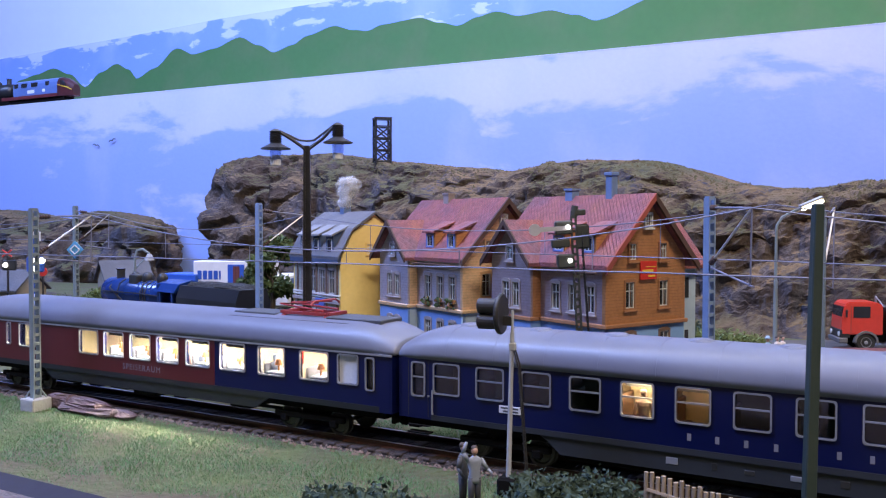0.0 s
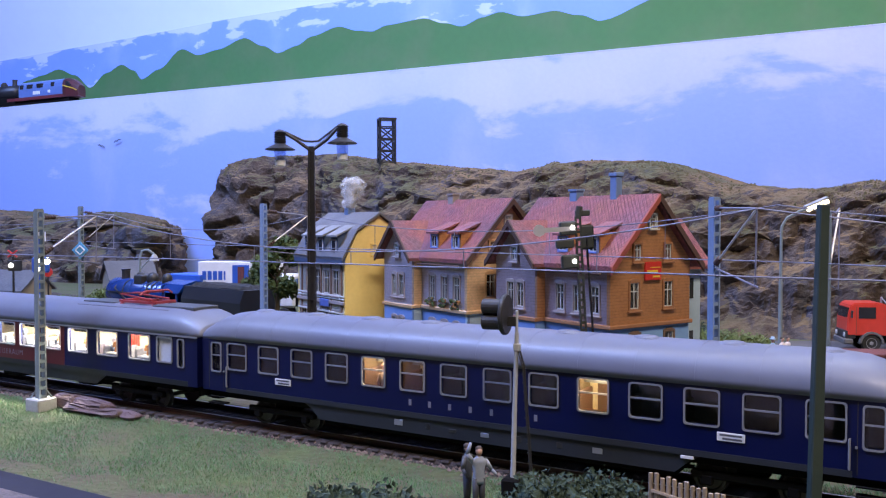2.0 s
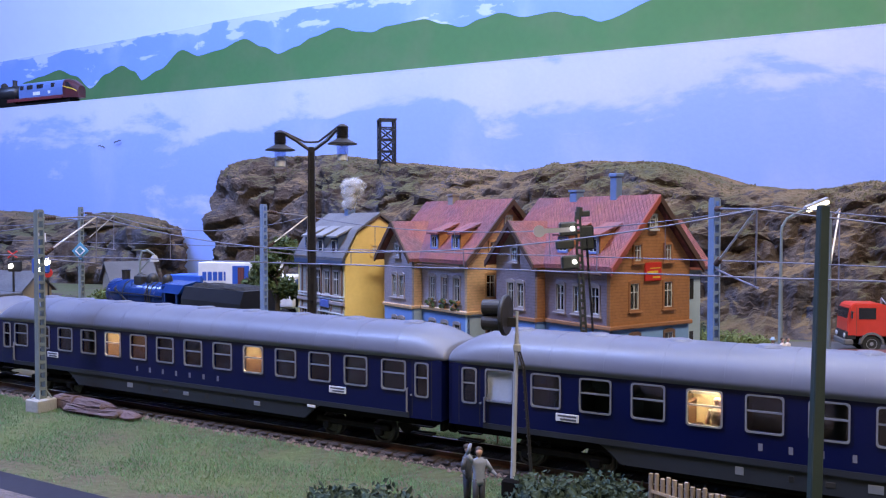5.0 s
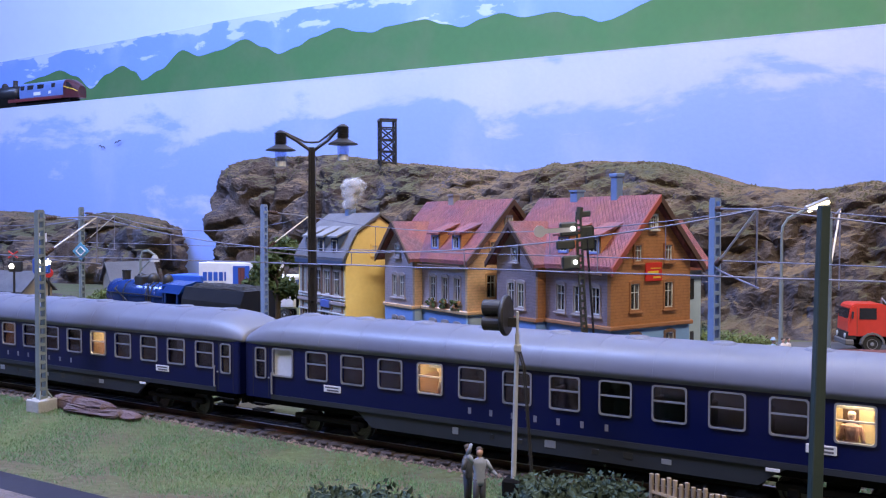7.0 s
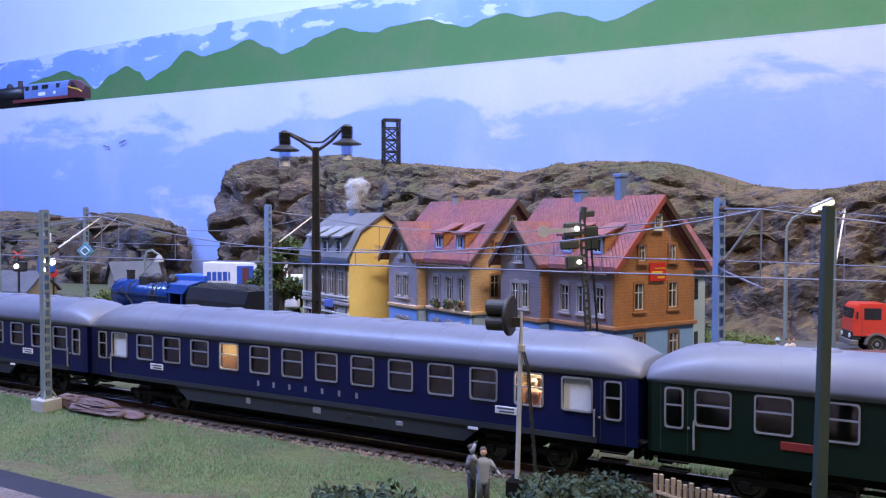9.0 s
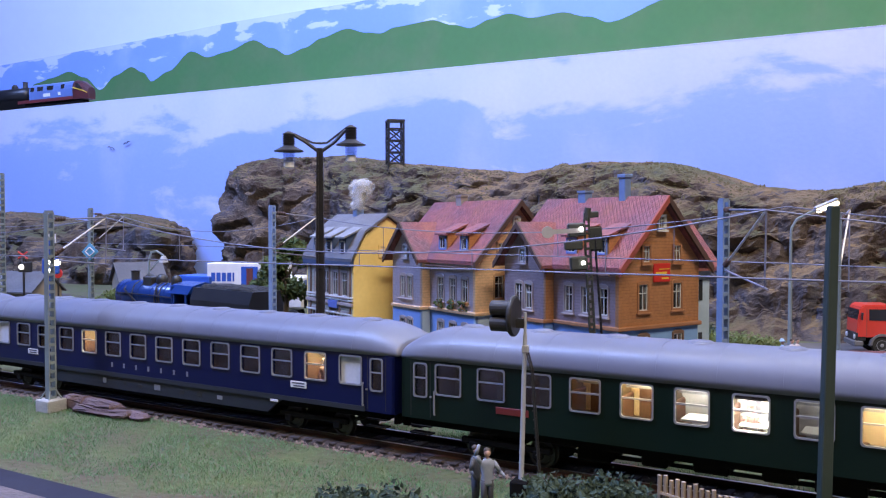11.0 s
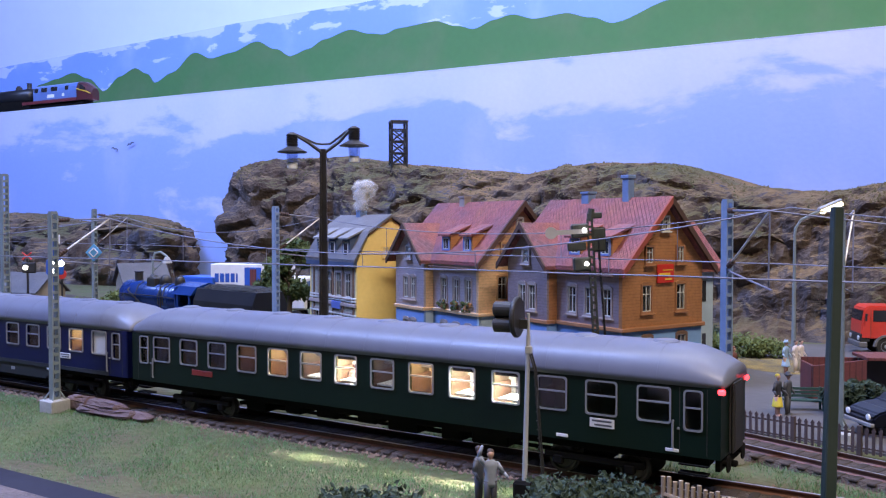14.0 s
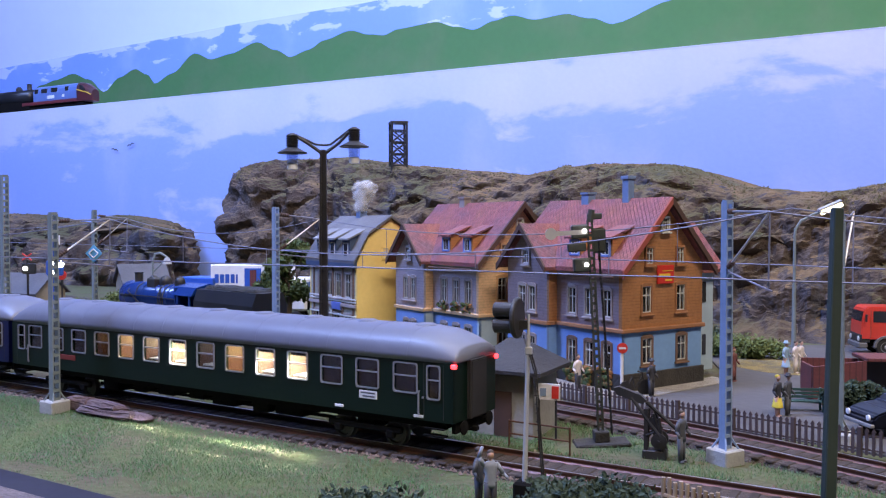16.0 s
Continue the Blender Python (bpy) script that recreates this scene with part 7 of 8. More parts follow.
# ---- street, fences, hut, plants, figurines ----
def build_street():
    bm = bmesh.new()
    pts = [(4.2, 47.5), (6.9, 42.6), (12.6, 36.9), (17.2, 32.6), (24, 26), (60, 26), (60, 63.5), (17, 63.5), (17.5, 56), (16.6, 50.2), (15.9, 49.4), (9.9, 44.5), (8.6, 44.6)]
    prism(bm, pts, "z", -0.5, -0.33)
    tagged(part("road", bm, M_ASPHALT), "grey model street of fine asphalt", "road", kind="structure")
    bm = bmesh.new()
    prism(bm, [(3.5, 49), (8.4, 43.8), (10.2, 43.7), (16.4, 48.6), (15.6, 49.9), (9.4, 45.0), (5.2, 51.8)], "z", -0.45, -0.29)
    tagged(part("pavement", bm, M_PALEGRAVEL), "pale gravel strip round the house", "pavement", kind="structure")
    tagged(part("leaf_litter", made(prism, [(17.9, 54.2), (19.2, 51.6), (20.8, 50.4), (22.6, 51.0), (23.6, 53.0), (23.1, 55.4), (21.6, 56.8), (18.6, 56.9)], "z", -0.45, -0.322), M_LITTER), "dull yellow scatter under the bushes", "scatter", kind="structure")
    tagged(part("gravel_yard", made(prism, [(-62, 98), (-22, 62), (-13, 62), (-14, 78), (-30, 92), (-50, 112)], "z", -0.5, -0.34), M_BALLAST), "dark gravel between the far tracks", "gravel", kind="structure")
    # lane near the camera, with its kerb strip
    a, b = on_track(-30, 17.9), on_track(70, 17.9)
    c, d = on_track(70, 16.6), on_track(-30, 16.6)
    tagged(part("lane", made(prism, [a, b, c, d], "z", -0.5, -0.28), M_LANE), "dark grey lane along the layout's edge", "road", kind="structure")
    c, d = on_track(-30, 16.55), on_track(70, 16.55)
    e, f = on_track(70, 6), on_track(-30, 6)
    tagged(part("stone_verge", made(prism, [c, d, e, f], "z", -0.5, -0.2), M_PINKSTONE), "pinkish stony verge beside the lane", "verge", kind="structure")


M_PALEGRAVEL = mat("pale_gravel", (0.40, 0.37, 0.33), (0.30, 0.28, 0.25), scale=20, rough=0.95, bump=1.0, fine=0.4)
M_LITTER = mat("yellow_scatter", (0.26, 0.20, 0.075), (0.13, 0.115, 0.08), scale=14, rough=0.95, bump=0.8, fine=0.45)
M_LANE = mat("dark_lane", (0.022, 0.024, 0.04), (0.03, 0.032, 0.05), scale=3, rough=0.95, spec=0.15)
M_PINKSTONE = mat("pink_stone", (0.17, 0.135, 0.14), (0.10, 0.085, 0.09), scale=6, rough=0.9, bump=0.6, fine=0.3)
M_FENCE = mat("dark_fence_wood", (0.055, 0.04, 0.045), (0.085, 0.06, 0.06), scale=12, rough=0.75, vary=0.2)
M_STAKE = mat("beige_stakes", (0.32, 0.25, 0.18), (0.26, 0.20, 0.14), scale=12, rough=0.85, vary=0.2)


def build_fence():
    line = smooth_line([(3.4, 45.0), (5.94, 42.3), (9.0, 39.0), (12.3, 36.0), (16.6, 32.1), (21, 28)], 0.25)
    fence = thing("picket_fence", at(0, 0, -0.38), "dark wooden picket fence along the street", "fence")
    me = post_me = None
    for i, p in enumerate(line[:-1]):
        q = line[i + 1]
        a = math.degrees(math.atan2(q[1] - p[1], q[0] - p[0]))
        bm = bmesh.new()
        if i % 10 == 0:
            box(bm, -0.09, 0.09, -0.09, 0.09, 0, 1.16, 0.02)
            ob = part("fence_post", bm, M_FENCE, fence) if post_me is None else new("fence_post", post_me)
            post_me = ob.data
        else:
            prism(bm, [(-0.055, 0.1), (0.055, 0.1), (0.055, 0.98), (0.085, 1.0), (0, 1.13), (-0.085, 1.0), (-0.055, 0.98)], "y", -0.03, 0.03)
            ob = part("picket", bm, M_FENCE, fence) if me is None else new("picket", me)
            me = ob.data
        ob.parent = fence
        ob.matrix_basis = at(p[0], p[1], 0, a)
    for z in (0.3, 0.85):
        part("fence_rail", made(tube, [(p[0], p[1] + 0.06, z) for p in line], 0.05, 4), M_FENCE, fence)
    # low beige stakes in front of the main track
    low = thing("stake_fence", at(0, 0, -0.4), "low beige stake fence by the hedge", "fence")
    run = smooth_line([(5.75, 22.4), (6.8, 21.6), (7.9, 20.6), (8.8, 19.5)], 0.16)
    me = None
    for i, p in enumerate(run):
        bm = bmesh.new()
        rod(bm, (0, 0, 0), (0, 0, 2.0), 0.075, 0.06, 6)
        ob = part("stake", bm, M_STAKE, low) if me is None else new("stake", me)
        me = ob.data
        ob.parent = low
        ob.matrix_basis = at(p[0], p[1], 0.26 - 0.02 * i + 0.05 * math.sin(i * 2.3))
    part("stake_rail", made(tube, [(p[0], p[1] - 0.07, 1.82 - 0.02 * i) for i, p in enumerate(run)], 0.05, 4), M_STAKE, low)
    part("stake_bank", made(tube, [(p[0], p[1], 0.1) for p in run], 0.3, 6), M_EARTH, low)


def build_hut():
    hut = thing("signal_hut", at(3.15, 37.2, -0.4, -28), "small grey-walled hut with a hipped grey roof", "hut")
    part("wall_block", made(pierced, -1.35, 1.35, 0, 2.75, -1.35, 1.35, []), M_HUTWALL, hut)
    bm = bmesh.new()
    v = [bm.verts.new(p) for p in ((-1.85, -1.85, 2.7), (1.85, -1.85, 2.7), (1.85, 1.85, 2.7), (-1.85, 1.85, 2.7), (-0.3, 0, 4.0), (0.3, 0, 4.0), (-1.85, -1.85, 2.85), (1.85, -1.85, 2.85), (1.85, 1.85, 2.85), (-1.85, 1.85, 2.85))]
    for q in ((3, 2, 1, 0), (0, 1, 7, 6), (1, 2, 8, 7), (2, 3, 9, 8), (3, 0, 6, 9), (6, 7, 5, 4), (7, 8, 5), (8, 9, 4, 5), (9, 6, 4)):
        bm.faces.new([v[i] for i in q])
    part("roof", bm, M_DARKSLATE, hut, "dark grey hipped roof")
    part("door", made(box, -0.4, 0.4, -1.4, -1.34, 0, 1.9), M_DARKTRIM, hut)
    sign = thing("trackside_board", at(4.25, 35.0, -0.3, -20), "white board with red panel on two legs", "sign")
    part("board", made(box, -0.5, 0.52, -0.03, 0.03, 1.65, 2.3), M_PLATE, sign)
    part("red_panel", made(box, 0.18, 0.47, -0.05, -0.03, 1.72, 2.22), M_SIGNRED, sign)
    part("mark", made(box, -0.3, -0.05, -0.045, -0.03, 1.8, 2.12), M_MASTBLUE, sign)
    for s in (-1, 1):
        part("leg", made(box, 0.35 * s - 0.04, 0.35 * s + 0.04, -0.03, 0.03, 0, 1.7), M_IRON, sign)
    rail = thing("pipe_railing", at(3.75, 33.6, -0.4, -31.6), "thin rusty pipe railing beside the track", "railing")
    bm = bmesh.new()
    for z in (0.55, 1.05):
        rod(bm, (-1.3, 0, z), (1.3, 0, z), 0.035)
    part("rails", bm, M_RAIL, rail)
    for x in (-1.3, 0, 1.3):
        part("post", made(rod, (x, 0, 0), (x, 0, 1.1), 0.04), M_RAIL, rail)


M_DARKSLATE = mat("dark_slate", (0.036, 0.034, 0.037), (0.026, 0.025, 0.028), scale=7, rough=0.7, bump=0.5)
M_HUTROOF = mat("grey_hut_roof", (0.10, 0.10, 0.11), (0.075, 0.075, 0.085), scale=7, rough=0.75, bump=0.4)
M_FARWALL = mat("beige_hut_wall", (0.28, 0.24, 0.18), (0.22, 0.19, 0.14), scale=6, rough=0.9)
M_HUTWALL = mat("grey_plaster_wall", (0.36, 0.35, 0.32), (0.28, 0.27, 0.25), scale=6, rough=0.9, bump=0.3)


def build_far_houses():
    for x, y, w, d, h, rz, roof, lab in ((-39.2, 82, 5.0, 3.6, 2.7, -20, M_HUTROOF, "low beige hut with a dark roof beyond the tracks"),
                                         (-30.0, 86, 4.2, 2.8, 3.4, 37, M_HUTROOF, "small dark-roofed station hut")):
        hs = thing("line_side_hut", at(x, y, -0.4, rz), lab, "hut", "huts beyond the tracks")
        part("wall_block", made(pierced, -w / 2, w / 2, 0, h, -d / 2, d / 2, []), M_FARWALL, hs)
        part("gable", made(prism, [(-d / 2, h), (d / 2, h), (0, h + 1.5)], "x", -w / 2, w / 2), M_FARWALL, hs)
        bm = bmesh.new()
        prism(bm, [(-d / 2 - 0.35, h - 0.25), (0, h + 1.52), (d / 2 + 0.35, h - 0.25), (d / 2 + 0.35, h - 0.1), (0, h + 1.7), (-d / 2 - 0.35, h - 0.1)], "x", -w / 2 - 0.3, w / 2 + 0.3)
        part("roof", bm, roof, hs)
        part("window", made(box, -0.6, 0.6, -d / 2 - 0.04, -d / 2 + 0.02, 0.9, 2.0), M_HOUSEPANE, hs)
    # level-crossing signals
    s = thing("crossing_signal", at(-37.5, 78, -0.4), "red and white crossing cross with a lit lamp", "crossing signal")
    part("post", made(rod, (0, 0, 0), (0, 0, 5.8), 0.1), M_IRON, s)
    bm = bmesh.new()
    for q in (-1, 1):
        rod(bm, (-0.42 * q, -0.12, 5.75), (0.42 * q, -0.12, 6.35), 0.07)
    part("cross", bm, M_SIGNRED, s)
    part("lamp_plate", made(box, -0.5, 0.8, -0.1, 0.05, 4.5, 5.5, 0.1), M_DARK, s)
    part("lit_lens", made(lathe, [(0.04, -0.22), (0.2, -0.2), (0.2, -0.1), (0.04, -0.1)], 12, (-0.15, 5.0), axis="y"), M_SIGNALGLOW, s, "glowing white lens")
    b = thing("shunting_signal", at(-29.9, 66.5, -0.4), "blue signal post with white lamps", "railway signal")
    part("post", made(rod, (0, 0, 0), (0, 0, 7.6), 0.14), M_BRIGHTBLUE, b)
    part("lamp_plate", made(box, -0.65, 0.7, -0.1, 0.1, 5.0, 6.2, 0.12), M_BRIGHTBLUE, b)
    for x, z in ((0.0, 5.9), (0.0, 5.2), (0.55, 5.9)):
        part("lit_lens", made(lathe, [(0.04, -0.24), (0.25, -0.2), (0.25, -0.1), (0.04, -0.1)], 12, (x, z), axis="y"), M_SIGNALGLOW, b, "glowing white lens")
    part("cap", made(box, -0.4, 0.4, -0.1, 0.1, 7.4, 8.1), M_PLATE, b)
    rs = thing("stop_disc_signal", at(-34.4, 78, -0.4), "red disc signal on a thin dark post", "railway signal")
    part("post", made(rod, (0, 0, 0), (0, 0, 4.2), 0.08), M_IRON, rs)
    part("disc", made(lathe, [(0.05, -0.1), (0.42, -0.08), (0.42, 0.0), (0.05, 0.02)], 18, (0, 4.4), axis="y"), M_SIGNRED, rs)
    yl = thing("gooseneck_lamp", at(-24.9, 78, -0.4), "grey swan-neck yard lamp with a white shade", "lamp post")
    part("post", made(tube, [(-1.3, 0, 0), (-1.3, 0, 5.6), (-1.1, 0, 6.3), (-0.6, 0, 6.4), (0, 0, 6.0)], 0.12, 6), M_MASTGREY, yl)
    part("stay", made(rod, (-1.3, 0, 4.6), (-0.1, 0, 5.9), 0.06), M_MASTGREY, yl)
    part("shade", made(lathe, [(0.42, 5.4), (0.4, 5.5), (0.2, 5.95), (0.1, 6.0)], 14), M_CONCRETE, yl, "white lamp shade")
    dm = thing("blue_diamond_sign", at(-26.5, 65.6, 6.35), "blue diamond sign with a white line on the mast", "sign")
    part("board", made(prism, [(-0.62, 0), (0, 0.66), (0.62, 0), (0, -0.66)], "y", -0.05, 0.05), M_SIGNCYAN, dm)
    bm = bmesh.new()
    for k in range(4):
        a, c = k * math.pi / 2, (k + 1) * math.pi / 2
        rod(bm, (0.34 * math.cos(a), -0.07, 0.34 * math.sin(a)), (0.34 * math.cos(c), -0.07, 0.34 * math.sin(c)), 0.045)
    part("line", bm, M_PLATE, dm)
    ns = thing("no_entry_sign", at(9.2, 44.3, -0.4), "round red no-entry sign on a white post", "road sign")
    part("post", made(rod, (0, 0, 0), (0, 0, 2.4), 0.085), M_WHITEPAINT, ns)
    part("disc", made(lathe, [(0.05, -0.12), (0.27, -0.11), (0.27, -0.06), (0.05, -0.05)], 24, (0, 2.55), axis="y"), M_SIGNRED, ns)
    part("bar", made(box, -0.18, 0.18, -0.14, -0.115, 2.50, 2.60), M_WHITEPAINT, ns)
    for k, (sx, z) in enumerate(((121.6, 21.6), (117.7, 22.3))):
        x, y = on_wall(sx, 105.1)
        bm = bmesh.new()
        tube(bm, [(-0.75, 0, 0.1), (-0.35, 0, 0.25), (0, 0, 0), (0.35, 0, 0.22), (0.8, 0, -0.05)], 0.09, 5)
        ob = part("painted_bird", bm, M_IRON, m=at(x, y, z, math.degrees(math.atan2(WD[1], WD[0])) + 180, 0, 10 - 30 * k))
        tagged(ob, "small dark bird on the painted sky", "bird", "birds on the sky wall")


def leaf_clump(bm, rng, c, r, n, leaf, squash=0.8):
    """Small bent leaves scattered through a rounded, uneven mass."""
    for _ in range(n):
        d = Vector((rng.gauss(0, 1), rng.gauss(0, 1), rng.gauss(0, 1))).normalized()
        k = r * rng.uniform(0.45, 1.05) * (1 + 0.35 * noise.noise(d * 2.3 + Vector(c)))
        p = Vector(c) + Vector((d.x * k, d.y * k, d.z * k * squash))
        u = Vector((rng.gauss(0, 1), rng.gauss(0, 1), rng.gauss(0, 1))).normalized()
        v = u.orthogonal().normalized()
        s = leaf * rng.uniform(0.6, 1.4)
        a, b, e, f = (bm.verts.new(p + q) for q in (u * s, v * s * 0.5, -u * s, -v * s * 0.5 + u.cross(v) * s * 0.3))
        bm.faces.new((a, b, e, f))


M_LEAFDARK = mat("hedge_leaf", (0.016, 0.038, 0.029), (0.034, 0.058, 0.036), scale=14, rough=0.8, fine=0.4)
M_LEAF = mat("tree_leaf", (0.032, 0.06, 0.014), (0.06, 0.085, 0.02), scale=14, rough=0.8, fine=0.4)
M_LEAFPALE = mat("bush_leaf", (0.13, 0.16, 0.05), (0.08, 0.12, 0.035), scale=14, rough=0.85, fine=0.4)
M_BARK = mat("bark", (0.07, 0.05, 0.035), (0.10, 0.075, 0.05), scale=14, rough=0.9, bump=0.6)


def plants():
    rng = random.Random(12)
    for (x0, y0, x1, y1, top, n) in ((-3.0, 21.8, 0.2, 21.4, 1.75, 11), (2.2, 22.0, 5.4, 22.8, 1.95, 11)):
        hedge = thing("hedge", at(0, 0, -0.4), "dark green scruffy hedge beside the track", "hedge", "hedges by the track")
        core = bmesh.new()
        bm = bmesh.new()
        for k in range(n):
            w = k / (n - 1)
            c = (x0 + (x1 - x0) * w + rng.uniform(-0.15, 0.15), y0 + (y1 - y0) * w + rng.uniform(-0.3, 0.3))
            h = top * rng.uniform(0.86, 1.06) + 0.4 - (0.5 if k in (0, n - 1) else 0)
            blob(core, (c[0], c[1], h * 0.45), 0.5, sz=h * 0.85, sub=2, rough=0.5)
            leaf_clump(bm, rng, (c[0], c[1], h * 0.62), 0.66, 420, 0.10, h * 0.55)
        part("twig_mass", core, M_LEAFDARK, hedge)
        part("leaves", bm, M_LEAFDARK, hedge)
    for x, y, r, h, lab, m in ((19.4, 57.5, 1.5, 1.6, "olive green bush at the foot of the cliff", M_LEAFPALE), (21.3, 57.3, 1.2, 1.2, "olive green bush at the foot of the cliff", M_LEAFPALE), (18.3, 58.5, 1.5, 2.2, "dark green bush at the foot of the cliff", M_LEAFDARK),
                            (18.6, 39.9, 0.9, 1.9, "dark leafy shrub beside the bench", M_LEAFDARK), (19.6, 39.7, 0.8, 2.1, "dark leafy shrub beside the bench", M_LEAFDARK),
                            (-30.3, 79, 1.7, 3.2, "pale green shrub beyond the tracks", M_LEAFPALE), (-32.0, 78, 1.6, 2.5, "pale green shrub beyond the tracks", M_LEAFPALE)):
        bush = thing("bush", at(x, y, -0.4), lab, "bush", "bushes")
        bm = bmesh.new()
        for k in range(4):
            rod(bm, (0.1 * k - 0.2, 0, 0), (rng.uniform(-r, r) * 0.5, rng.uniform(-r, r) * 0.5, h * 0.7), 0.05, 0.02, 5)
        part("twigs", bm, M_BARK, bush)
        bm = bmesh.new()
        for k in range(7):
            leaf_clump(bm, rng, (rng.uniform(-r, r) * 0.7, rng.uniform(-r, r) * 0.6, h * rng.uniform(0.35, 0.75)), r * 0.55, 240, 0.13)
        part("leaves", bm, m, bush)
    for x, y, h, r in ((-12.6, 70.5, 8.0, 2.2), (-14.4, 73.5, 6.0, 2.0)):
        tree = thing("tree", at(x, y, -0.4), "leafy dark green tree beside the yellow house", "tree", "trees by the yellow house")
        bm = bmesh.new()
        rod(bm, (0, 0, 0), (0.1, 0, h * 0.5), 0.28, 0.16, 8)
        for k in range(7):
            a = 2.4 * k
            rod(bm, (0.05, 0, h * (0.3 + 0.05 * k)), (r * 0.7 * math.cos(a), r * 0.7 * math.sin(a), h * (0.45 + 0.07 * k)), 0.09, 0.03, 5)
        part("trunk", bm, M_BARK, tree)
        bm = bmesh.new()
        for k in range(22):
            a, w = rng.uniform(0, 6.28), rng.uniform(0.2, 0.95)
            leaf_clump(bm, rng, (r * w * math.cos(a) * 0.8, r * w * math.sin(a) * 0.8, h * rng.uniform(0.35, 0.97) - w * 0.5), r * 0.36, 170, 0.19)
        part("crown", bm, M_LEAF, tree)


def doll_thing(x, y, h, paints, label, rz=0, arm=0.0, up=False, hat=False, skirt=False):
    bm = made(plain_figure, 0, 0, 0, h, False, arm, up, hat, skirt)
    ob = part("figurine", bm, paints[0], m=at(x, y, -0.36, rz), smooth=True)
    for p in paints[1:]:
        ob.data.materials.append(p)
    tagged(ob, label, "figurine", "figurines")


def figurines():
    g = lambda n, c, d: mat(n, c, d, scale=22, rough=0.7)
    grey, dark = g("doll_grey", (0.28, 0.31, 0.40), (0.22, 0.25, 0.33)), g("doll_dark", (0.025, 0.028, 0.04), (0.045, 0.045, 0.055))
    white, brown, yel = g("doll_white", (0.66, 0.62, 0.62), (0.58, 0.50, 0.48)), g("doll_brown", (0.18, 0.06, 0.055), (0.14, 0.05, 0.045)), g("doll_yellow", (0.62, 0.50, 0.05), (0.5, 0.4, 0.04))
    skin, hair, sky, slate = g("doll_head", (0.52, 0.32, 0.25), (0.46, 0.28, 0.22)), g("doll_hair", (0.04, 0.03, 0.025), (0.07, 0.05, 0.04)), g("doll_pale_blue", (0.30, 0.42, 0.58), (0.24, 0.36, 0.5)), g("doll_slate", (0.085, 0.09, 0.105), (0.06, 0.065, 0.08))
    doll_thing(1.45, 26.2, 1.95, (dark, grey, skin, hair), "grey-jacketed standing figurine with one arm raised beside the track", 10, 0.22, True)
    doll_thing(1.12, 26.75, 1.9, (dark, slate, skin, hair), "dark standing figurine beside the track", 60)
    for x, y, m, lab, hat in ((7.2, 46.0, (dark, white, skin, hair), "white-clad figurine on the pavement", False), (10.7, 44.2, (dark, dark, skin, dark), "dark-clothed figurine in front of the house", True),
                              (8.86, 31.9, (slate, slate, skin, hair), "slate-clothed figurine working at the winch", False),
                              (15.4, 39.6, (yel, dark, skin, yel), "figurine in a yellow skirt and dark jacket", False), (15.95, 39.8, (slate, slate, skin, dark), "grey-suited figurine with a dark hat", True),
                              (16.4, 48.6, (brown, brown, skin, brown), "brown-coated figurine at the street corner", False),
                              (20.3, 51.0, (sky, sky, skin, sky), "pale blue figurine with a hat on the street", True), (21.0, 51.3, (white, white, skin, hair), "white figurine on the street", False),
                              (21.4, 51.5, (white, white, skin, hair), "white figurine on the street", False)):
        doll_thing(x, y, 1.95, m, lab, 40, 0.05, hat=hat, skirt=m[0] is yel or m[0] is sky)
    w = thing("track_winch", at(8.1, 32.6, -0.4, -20), "black hand winch with raised arms beside the track", "winch")
    bm = bmesh.new()
    box(bm, -0.5, 0.4, -0.3, 0.3, 0, 0.35, 0.04)
    box(bm, -0.45, -0.3, -0.25, 0.25, 0.3, 1.9)
    part("frame", bm, M_DARK, w)
    part("drum", made(lathe, [(0.1, -0.36), (0.30, -0.34), (0.30, -0.26), (0.17, -0.24), (0.17, 0.24), (0.30, 0.26), (0.30, 0.34), (0.1, 0.36)], 16, (0.12, 0.72), axis="y"), M_DARK, w)
    bm = bmesh.new()
    rod(bm, (0.15, -0.3, 0.9), (-0.95, -0.1, 2.3), 0.07)
    rod(bm, (0.85, 0.2, 1.0), (-0.4, 0.1, 2.1), 0.07)
    prism(bm, [(-1.6, 2.6), (-1.5, 2.36), (-0.5, 2.05), (-0.38, 2.2), (-0.6, 2.4), (-1.4, 2.66)], "y", -0.16, 0.16)
    rod(bm, (-0.38, 0, 0.3), (-0.3, 0, 1.9), 0.08)
    rod(bm, (0.3, -0.25, 0.3), (0.1, -0.25, 1.6), 0.06)
    part("arm", bm, M_DARK, w)
    bm = bmesh.new()
    for y in (-0.24, 0.24):
        rod(bm, (0.34, y, 0.3), (-0.1, y, 1.75), 0.06)
        rod(bm, (-0.36, y, 0.9), (0.2, y, 1.15), 0.045)
        lathe(bm, [(0.05, y - 0.04), (0.2, y - 0.03), (0.2, y + 0.03), (0.05, y + 0.04)], 12, (-0.1, 1.4), axis="y")
    rod(bm, (0.12, -0.45, 0.72), (0.12, 0.5, 0.72), 0.05)
    rod(bm, (0.12, 0.5, 0.72), (0.5, 0.5, 1.0), 0.04)
    part("crank", bm, M_IRON, w, "black crank and side braces")
    bk = thing("bicycle", at(9.9, 44.35, -0.36, 25), "dark model bicycle leaning by the house wall", "bicycle")
    for x in (-0.6, 0.6):
        bm = bmesh.new()
        lathe(bm, [(0.36, -0.03), (0.42, -0.03), (0.42, 0.03), (0.36, 0.03)], 18, (x, 0.42), axis="y")
        part("wheel", bm, M_DARK, bk)
    bm = bmesh.new()
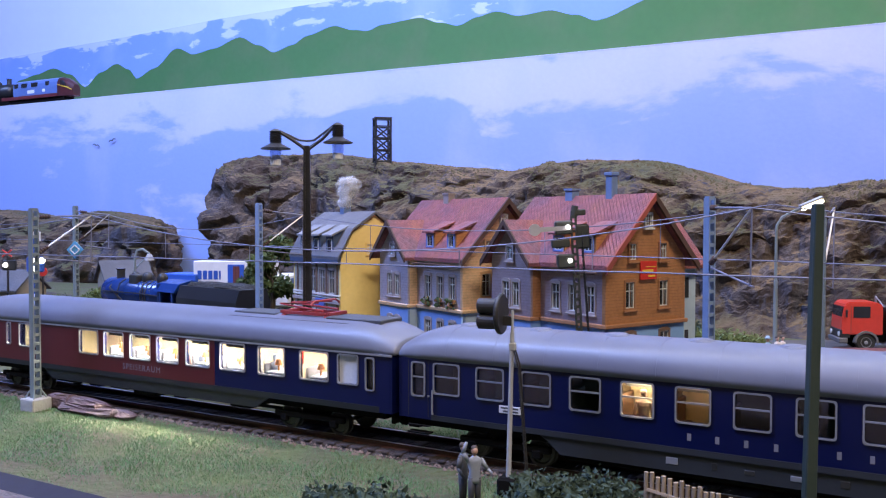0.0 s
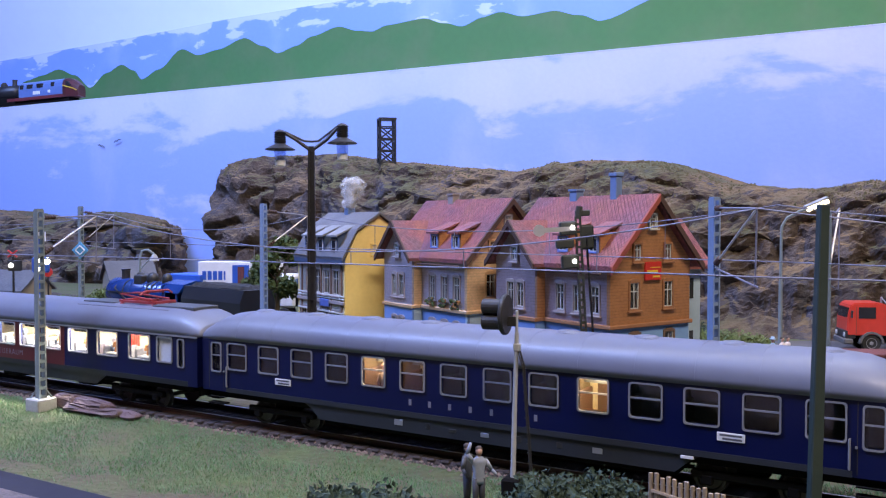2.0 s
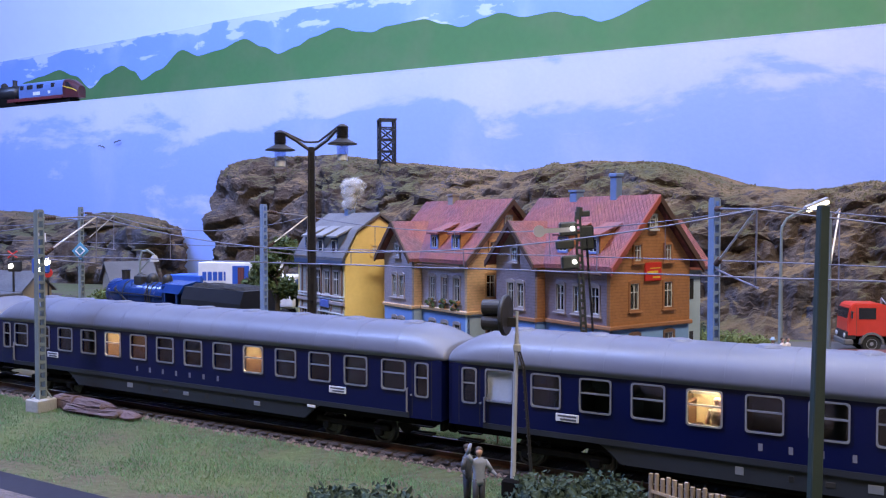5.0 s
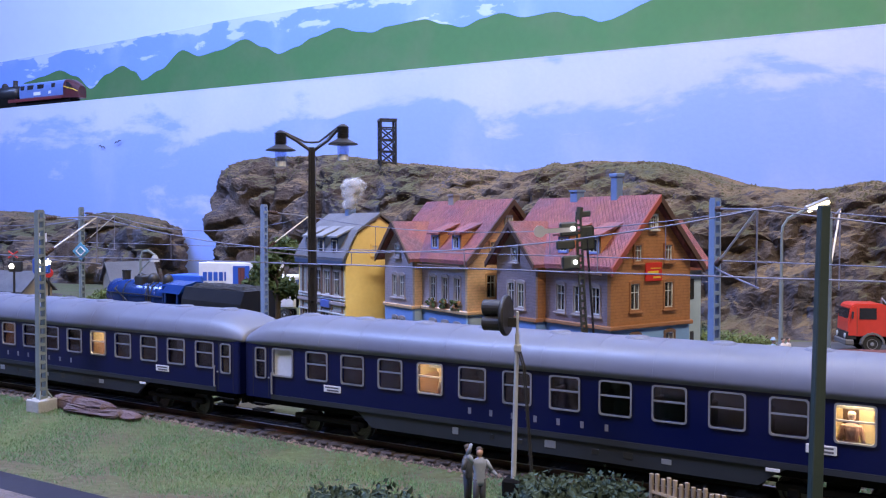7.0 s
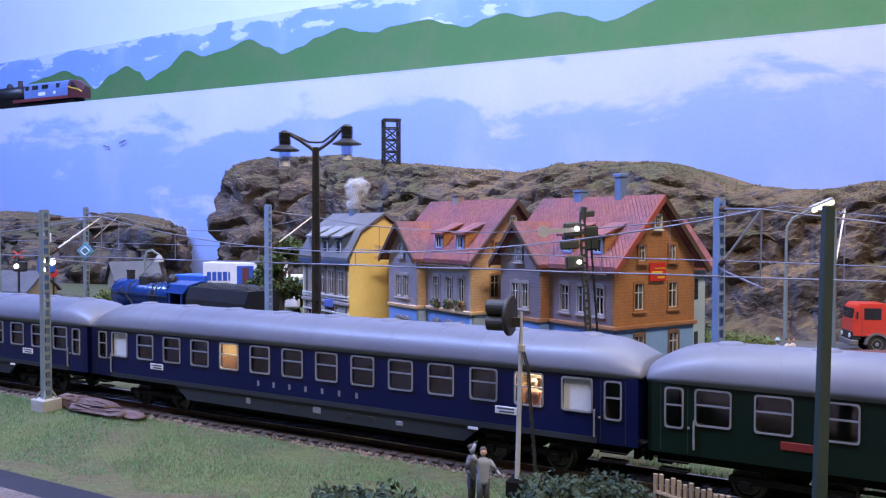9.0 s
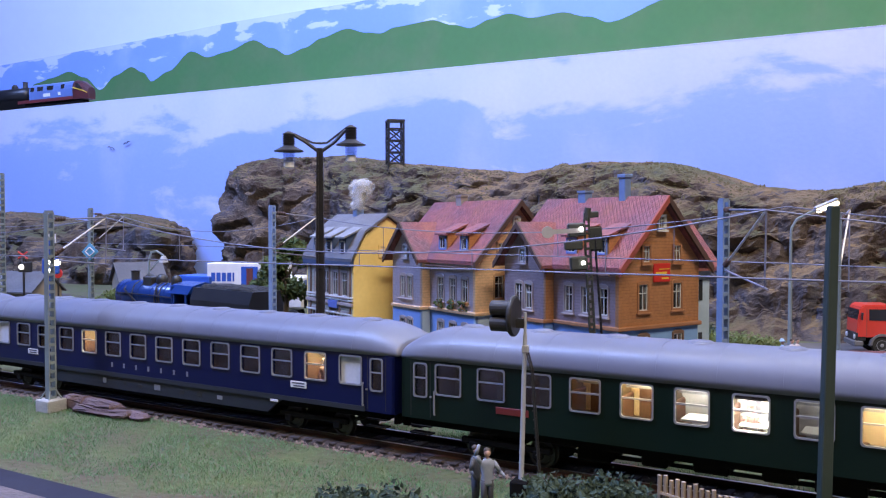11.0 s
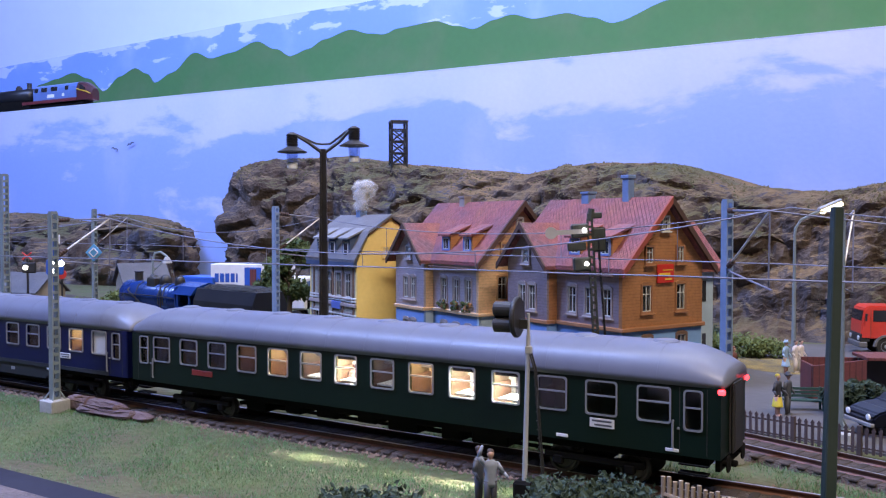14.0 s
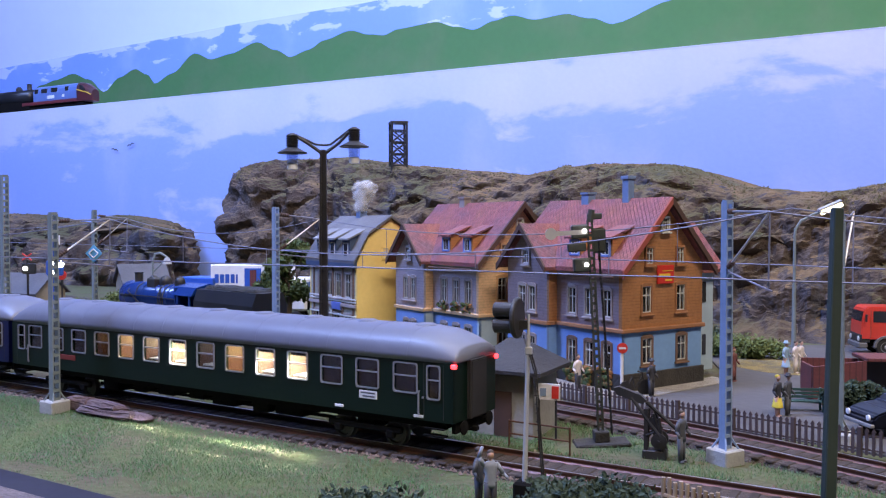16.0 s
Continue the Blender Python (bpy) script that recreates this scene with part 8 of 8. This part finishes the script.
    tube(bm, [(-0.6, 0, 0.42), (-0.2, 0, 1.0), (0.45, 0, 1.0), (0.0, 0, 0.45), (-0.2, 0, 1.05)], 0.04, 5)
    tube(bm, [(0.6, 0, 0.42), (0.45, 0, 1.2), (0.3, 0.2, 1.25)], 0.04, 5)
    part("frame", bm, M_DARK, bk)


def stones():
    rng = random.Random(4)
    M_SLAB = mat("brown_stone_slab", (0.10, 0.062, 0.065), (0.17, 0.13, 0.135), scale=7, rough=0.9, bump=0.6, vary=0.15)
    for k, (a, n, half, deep, top) in enumerate(((36.3, 25.95, 0.9, 0.36, 0.66), (34.7, 26.0, 1.5, 0.4, 0.6), (34.0, 25.62, 1.9, 0.3, 0.40), (32.2, 25.9, 0.9, 0.3, 0.36))):
        x, y = on_track(a, n)
        bm = bmesh.new()
        box(bm, -half, half, -deep, deep, 0, top, 0.16)
        bmesh.ops.subdivide_edges(bm, edges=[e for e in bm.edges if e.calc_length() > half * U], cuts=5)
        for v in bm.verts:
            v.co += Vector((noise.noise(v.co * 2 + Vector((k, 0, 0))), noise.noise(v.co * 2 + Vector((0, k, 5))), noise.noise(v.co * 2 + Vector((9, 0, k))))) * 0.13
        ob = part("stone_slab", bm, M_SLAB, m=at(x, y, -0.42, 148.4 + rng.uniform(-3, 3)))
        tagged(ob, "flat reddish stone slab lying in the grass", "stone", "stone slabs by the track")
    # static grass: single fibres
    verts, faces = [], []
    for _ in range(150000):
        a, n = rng.uniform(-6, 62), rng.uniform(17.95, 26.75)
        x, y = on_track(a, n)
        p = noise.noise(Vector((x * 0.35, y * 0.35, 7)))
        if p < -0.32 and rng.random() < 0.7 or (n > 26.3 and rng.random() < 0.6) or (n < 18.5 + 1.7 * (p + 0.45) and rng.random() < 0.86):
            continue
        h = rng.uniform(0.05, 0.15) * (1 + 0.5 * p)
        w = rng.uniform(0.008, 0.014)
        t = rng.uniform(0, 6.28)
        z = -0.42 + 0.10 * noise.noise(Vector((x * 0.35, y * 0.35, 2)))
        i = len(verts)
        verts += [((x - w * math.cos(t)) * U, (y - w * math.sin(t)) * U, z * U), ((x + w * math.cos(t)) * U, (y + w * math.sin(t)) * U, z * U), ((x + rng.gauss(0, 0.06)) * U, (y + rng.gauss(0, 0.06)) * U, (z + h) * U)]
        faces.append((i, i + 1, i + 2))
    for _ in range(70000):
        a, n = rng.uniform(-22, 22), rng.uniform(29.9, 37.0)
        x, y = on_track(a, n)
        if noise.noise(Vector((x * 0.5, y * 0.5, 3))) < rng.uniform(-0.45, 0.2) or x > 15.5:
            continue
        h, w, t = rng.uniform(0.05, 0.17), 0.014, rng.uniform(0, 6.28)
        i = len(verts)
        verts += [((x - w * math.cos(t)) * U, (y - w * math.sin(t)) * U, -0.42 * U), ((x + w * math.cos(t)) * U, (y + w * math.sin(t)) * U, -0.42 * U), ((x + rng.gauss(0, 0.06)) * U, (y + rng.gauss(0, 0.06)) * U, (-0.40 + h) * U)]
        faces.append((i, i + 1, i + 2))
    me = bpy.data.meshes.new("grass")
    me.from_pydata(verts, [], faces)
    me.materials.append(M_BLADE)
    tagged(new("grass", me), "short yellow-green static grass fibres", "grass", kind="stuff")
    # loose ballast stones and twigs along the grass edge
    verts, faces = [], []
    for _ in range(3500):
        aa = rng.uniform(-20, 62)
        n = rng.choice((rng.gauss(26.55, 0.22), rng.gauss(29.75, 0.25)))
        x, y = on_track(aa, n)
        s, i = rng.uniform(0.03, 0.09), len(verts)
        z = -0.36 - (0.03 if n < 26.5 else 0)
        for dx, dy, dz in ((-1, -0.6, 0), (1, -0.7, 0), (0.1, 1, 0), (rng.uniform(-0.4, 0.4), 0, 1.1)):
            verts.append(((x + dx * s) * U, (y + dy * s) * U, (z + dz * s) * U))
        faces += [(i, i + 1, i + 3), (i + 1, i + 2, i + 3), (i + 2, i, i + 3)]
    me = bpy.data.meshes.new("ballast_stones")
    me.from_pydata(verts, [], faces)
    me.materials.append(M_BALLASTSTONE)
    tagged(new("ballast_stones", me), "loose brown ballast stones along the rails", "gravel", kind="stuff")


M_BALLASTSTONE = mat("ballast_stone", (0.16, 0.11, 0.09), (0.26, 0.20, 0.17), scale=40, rough=0.9, fine=0.4)

build_street()
build_fence()
build_hut()
build_far_houses()
plants()
figurines()
stones()

lay_sleepers()
motions()
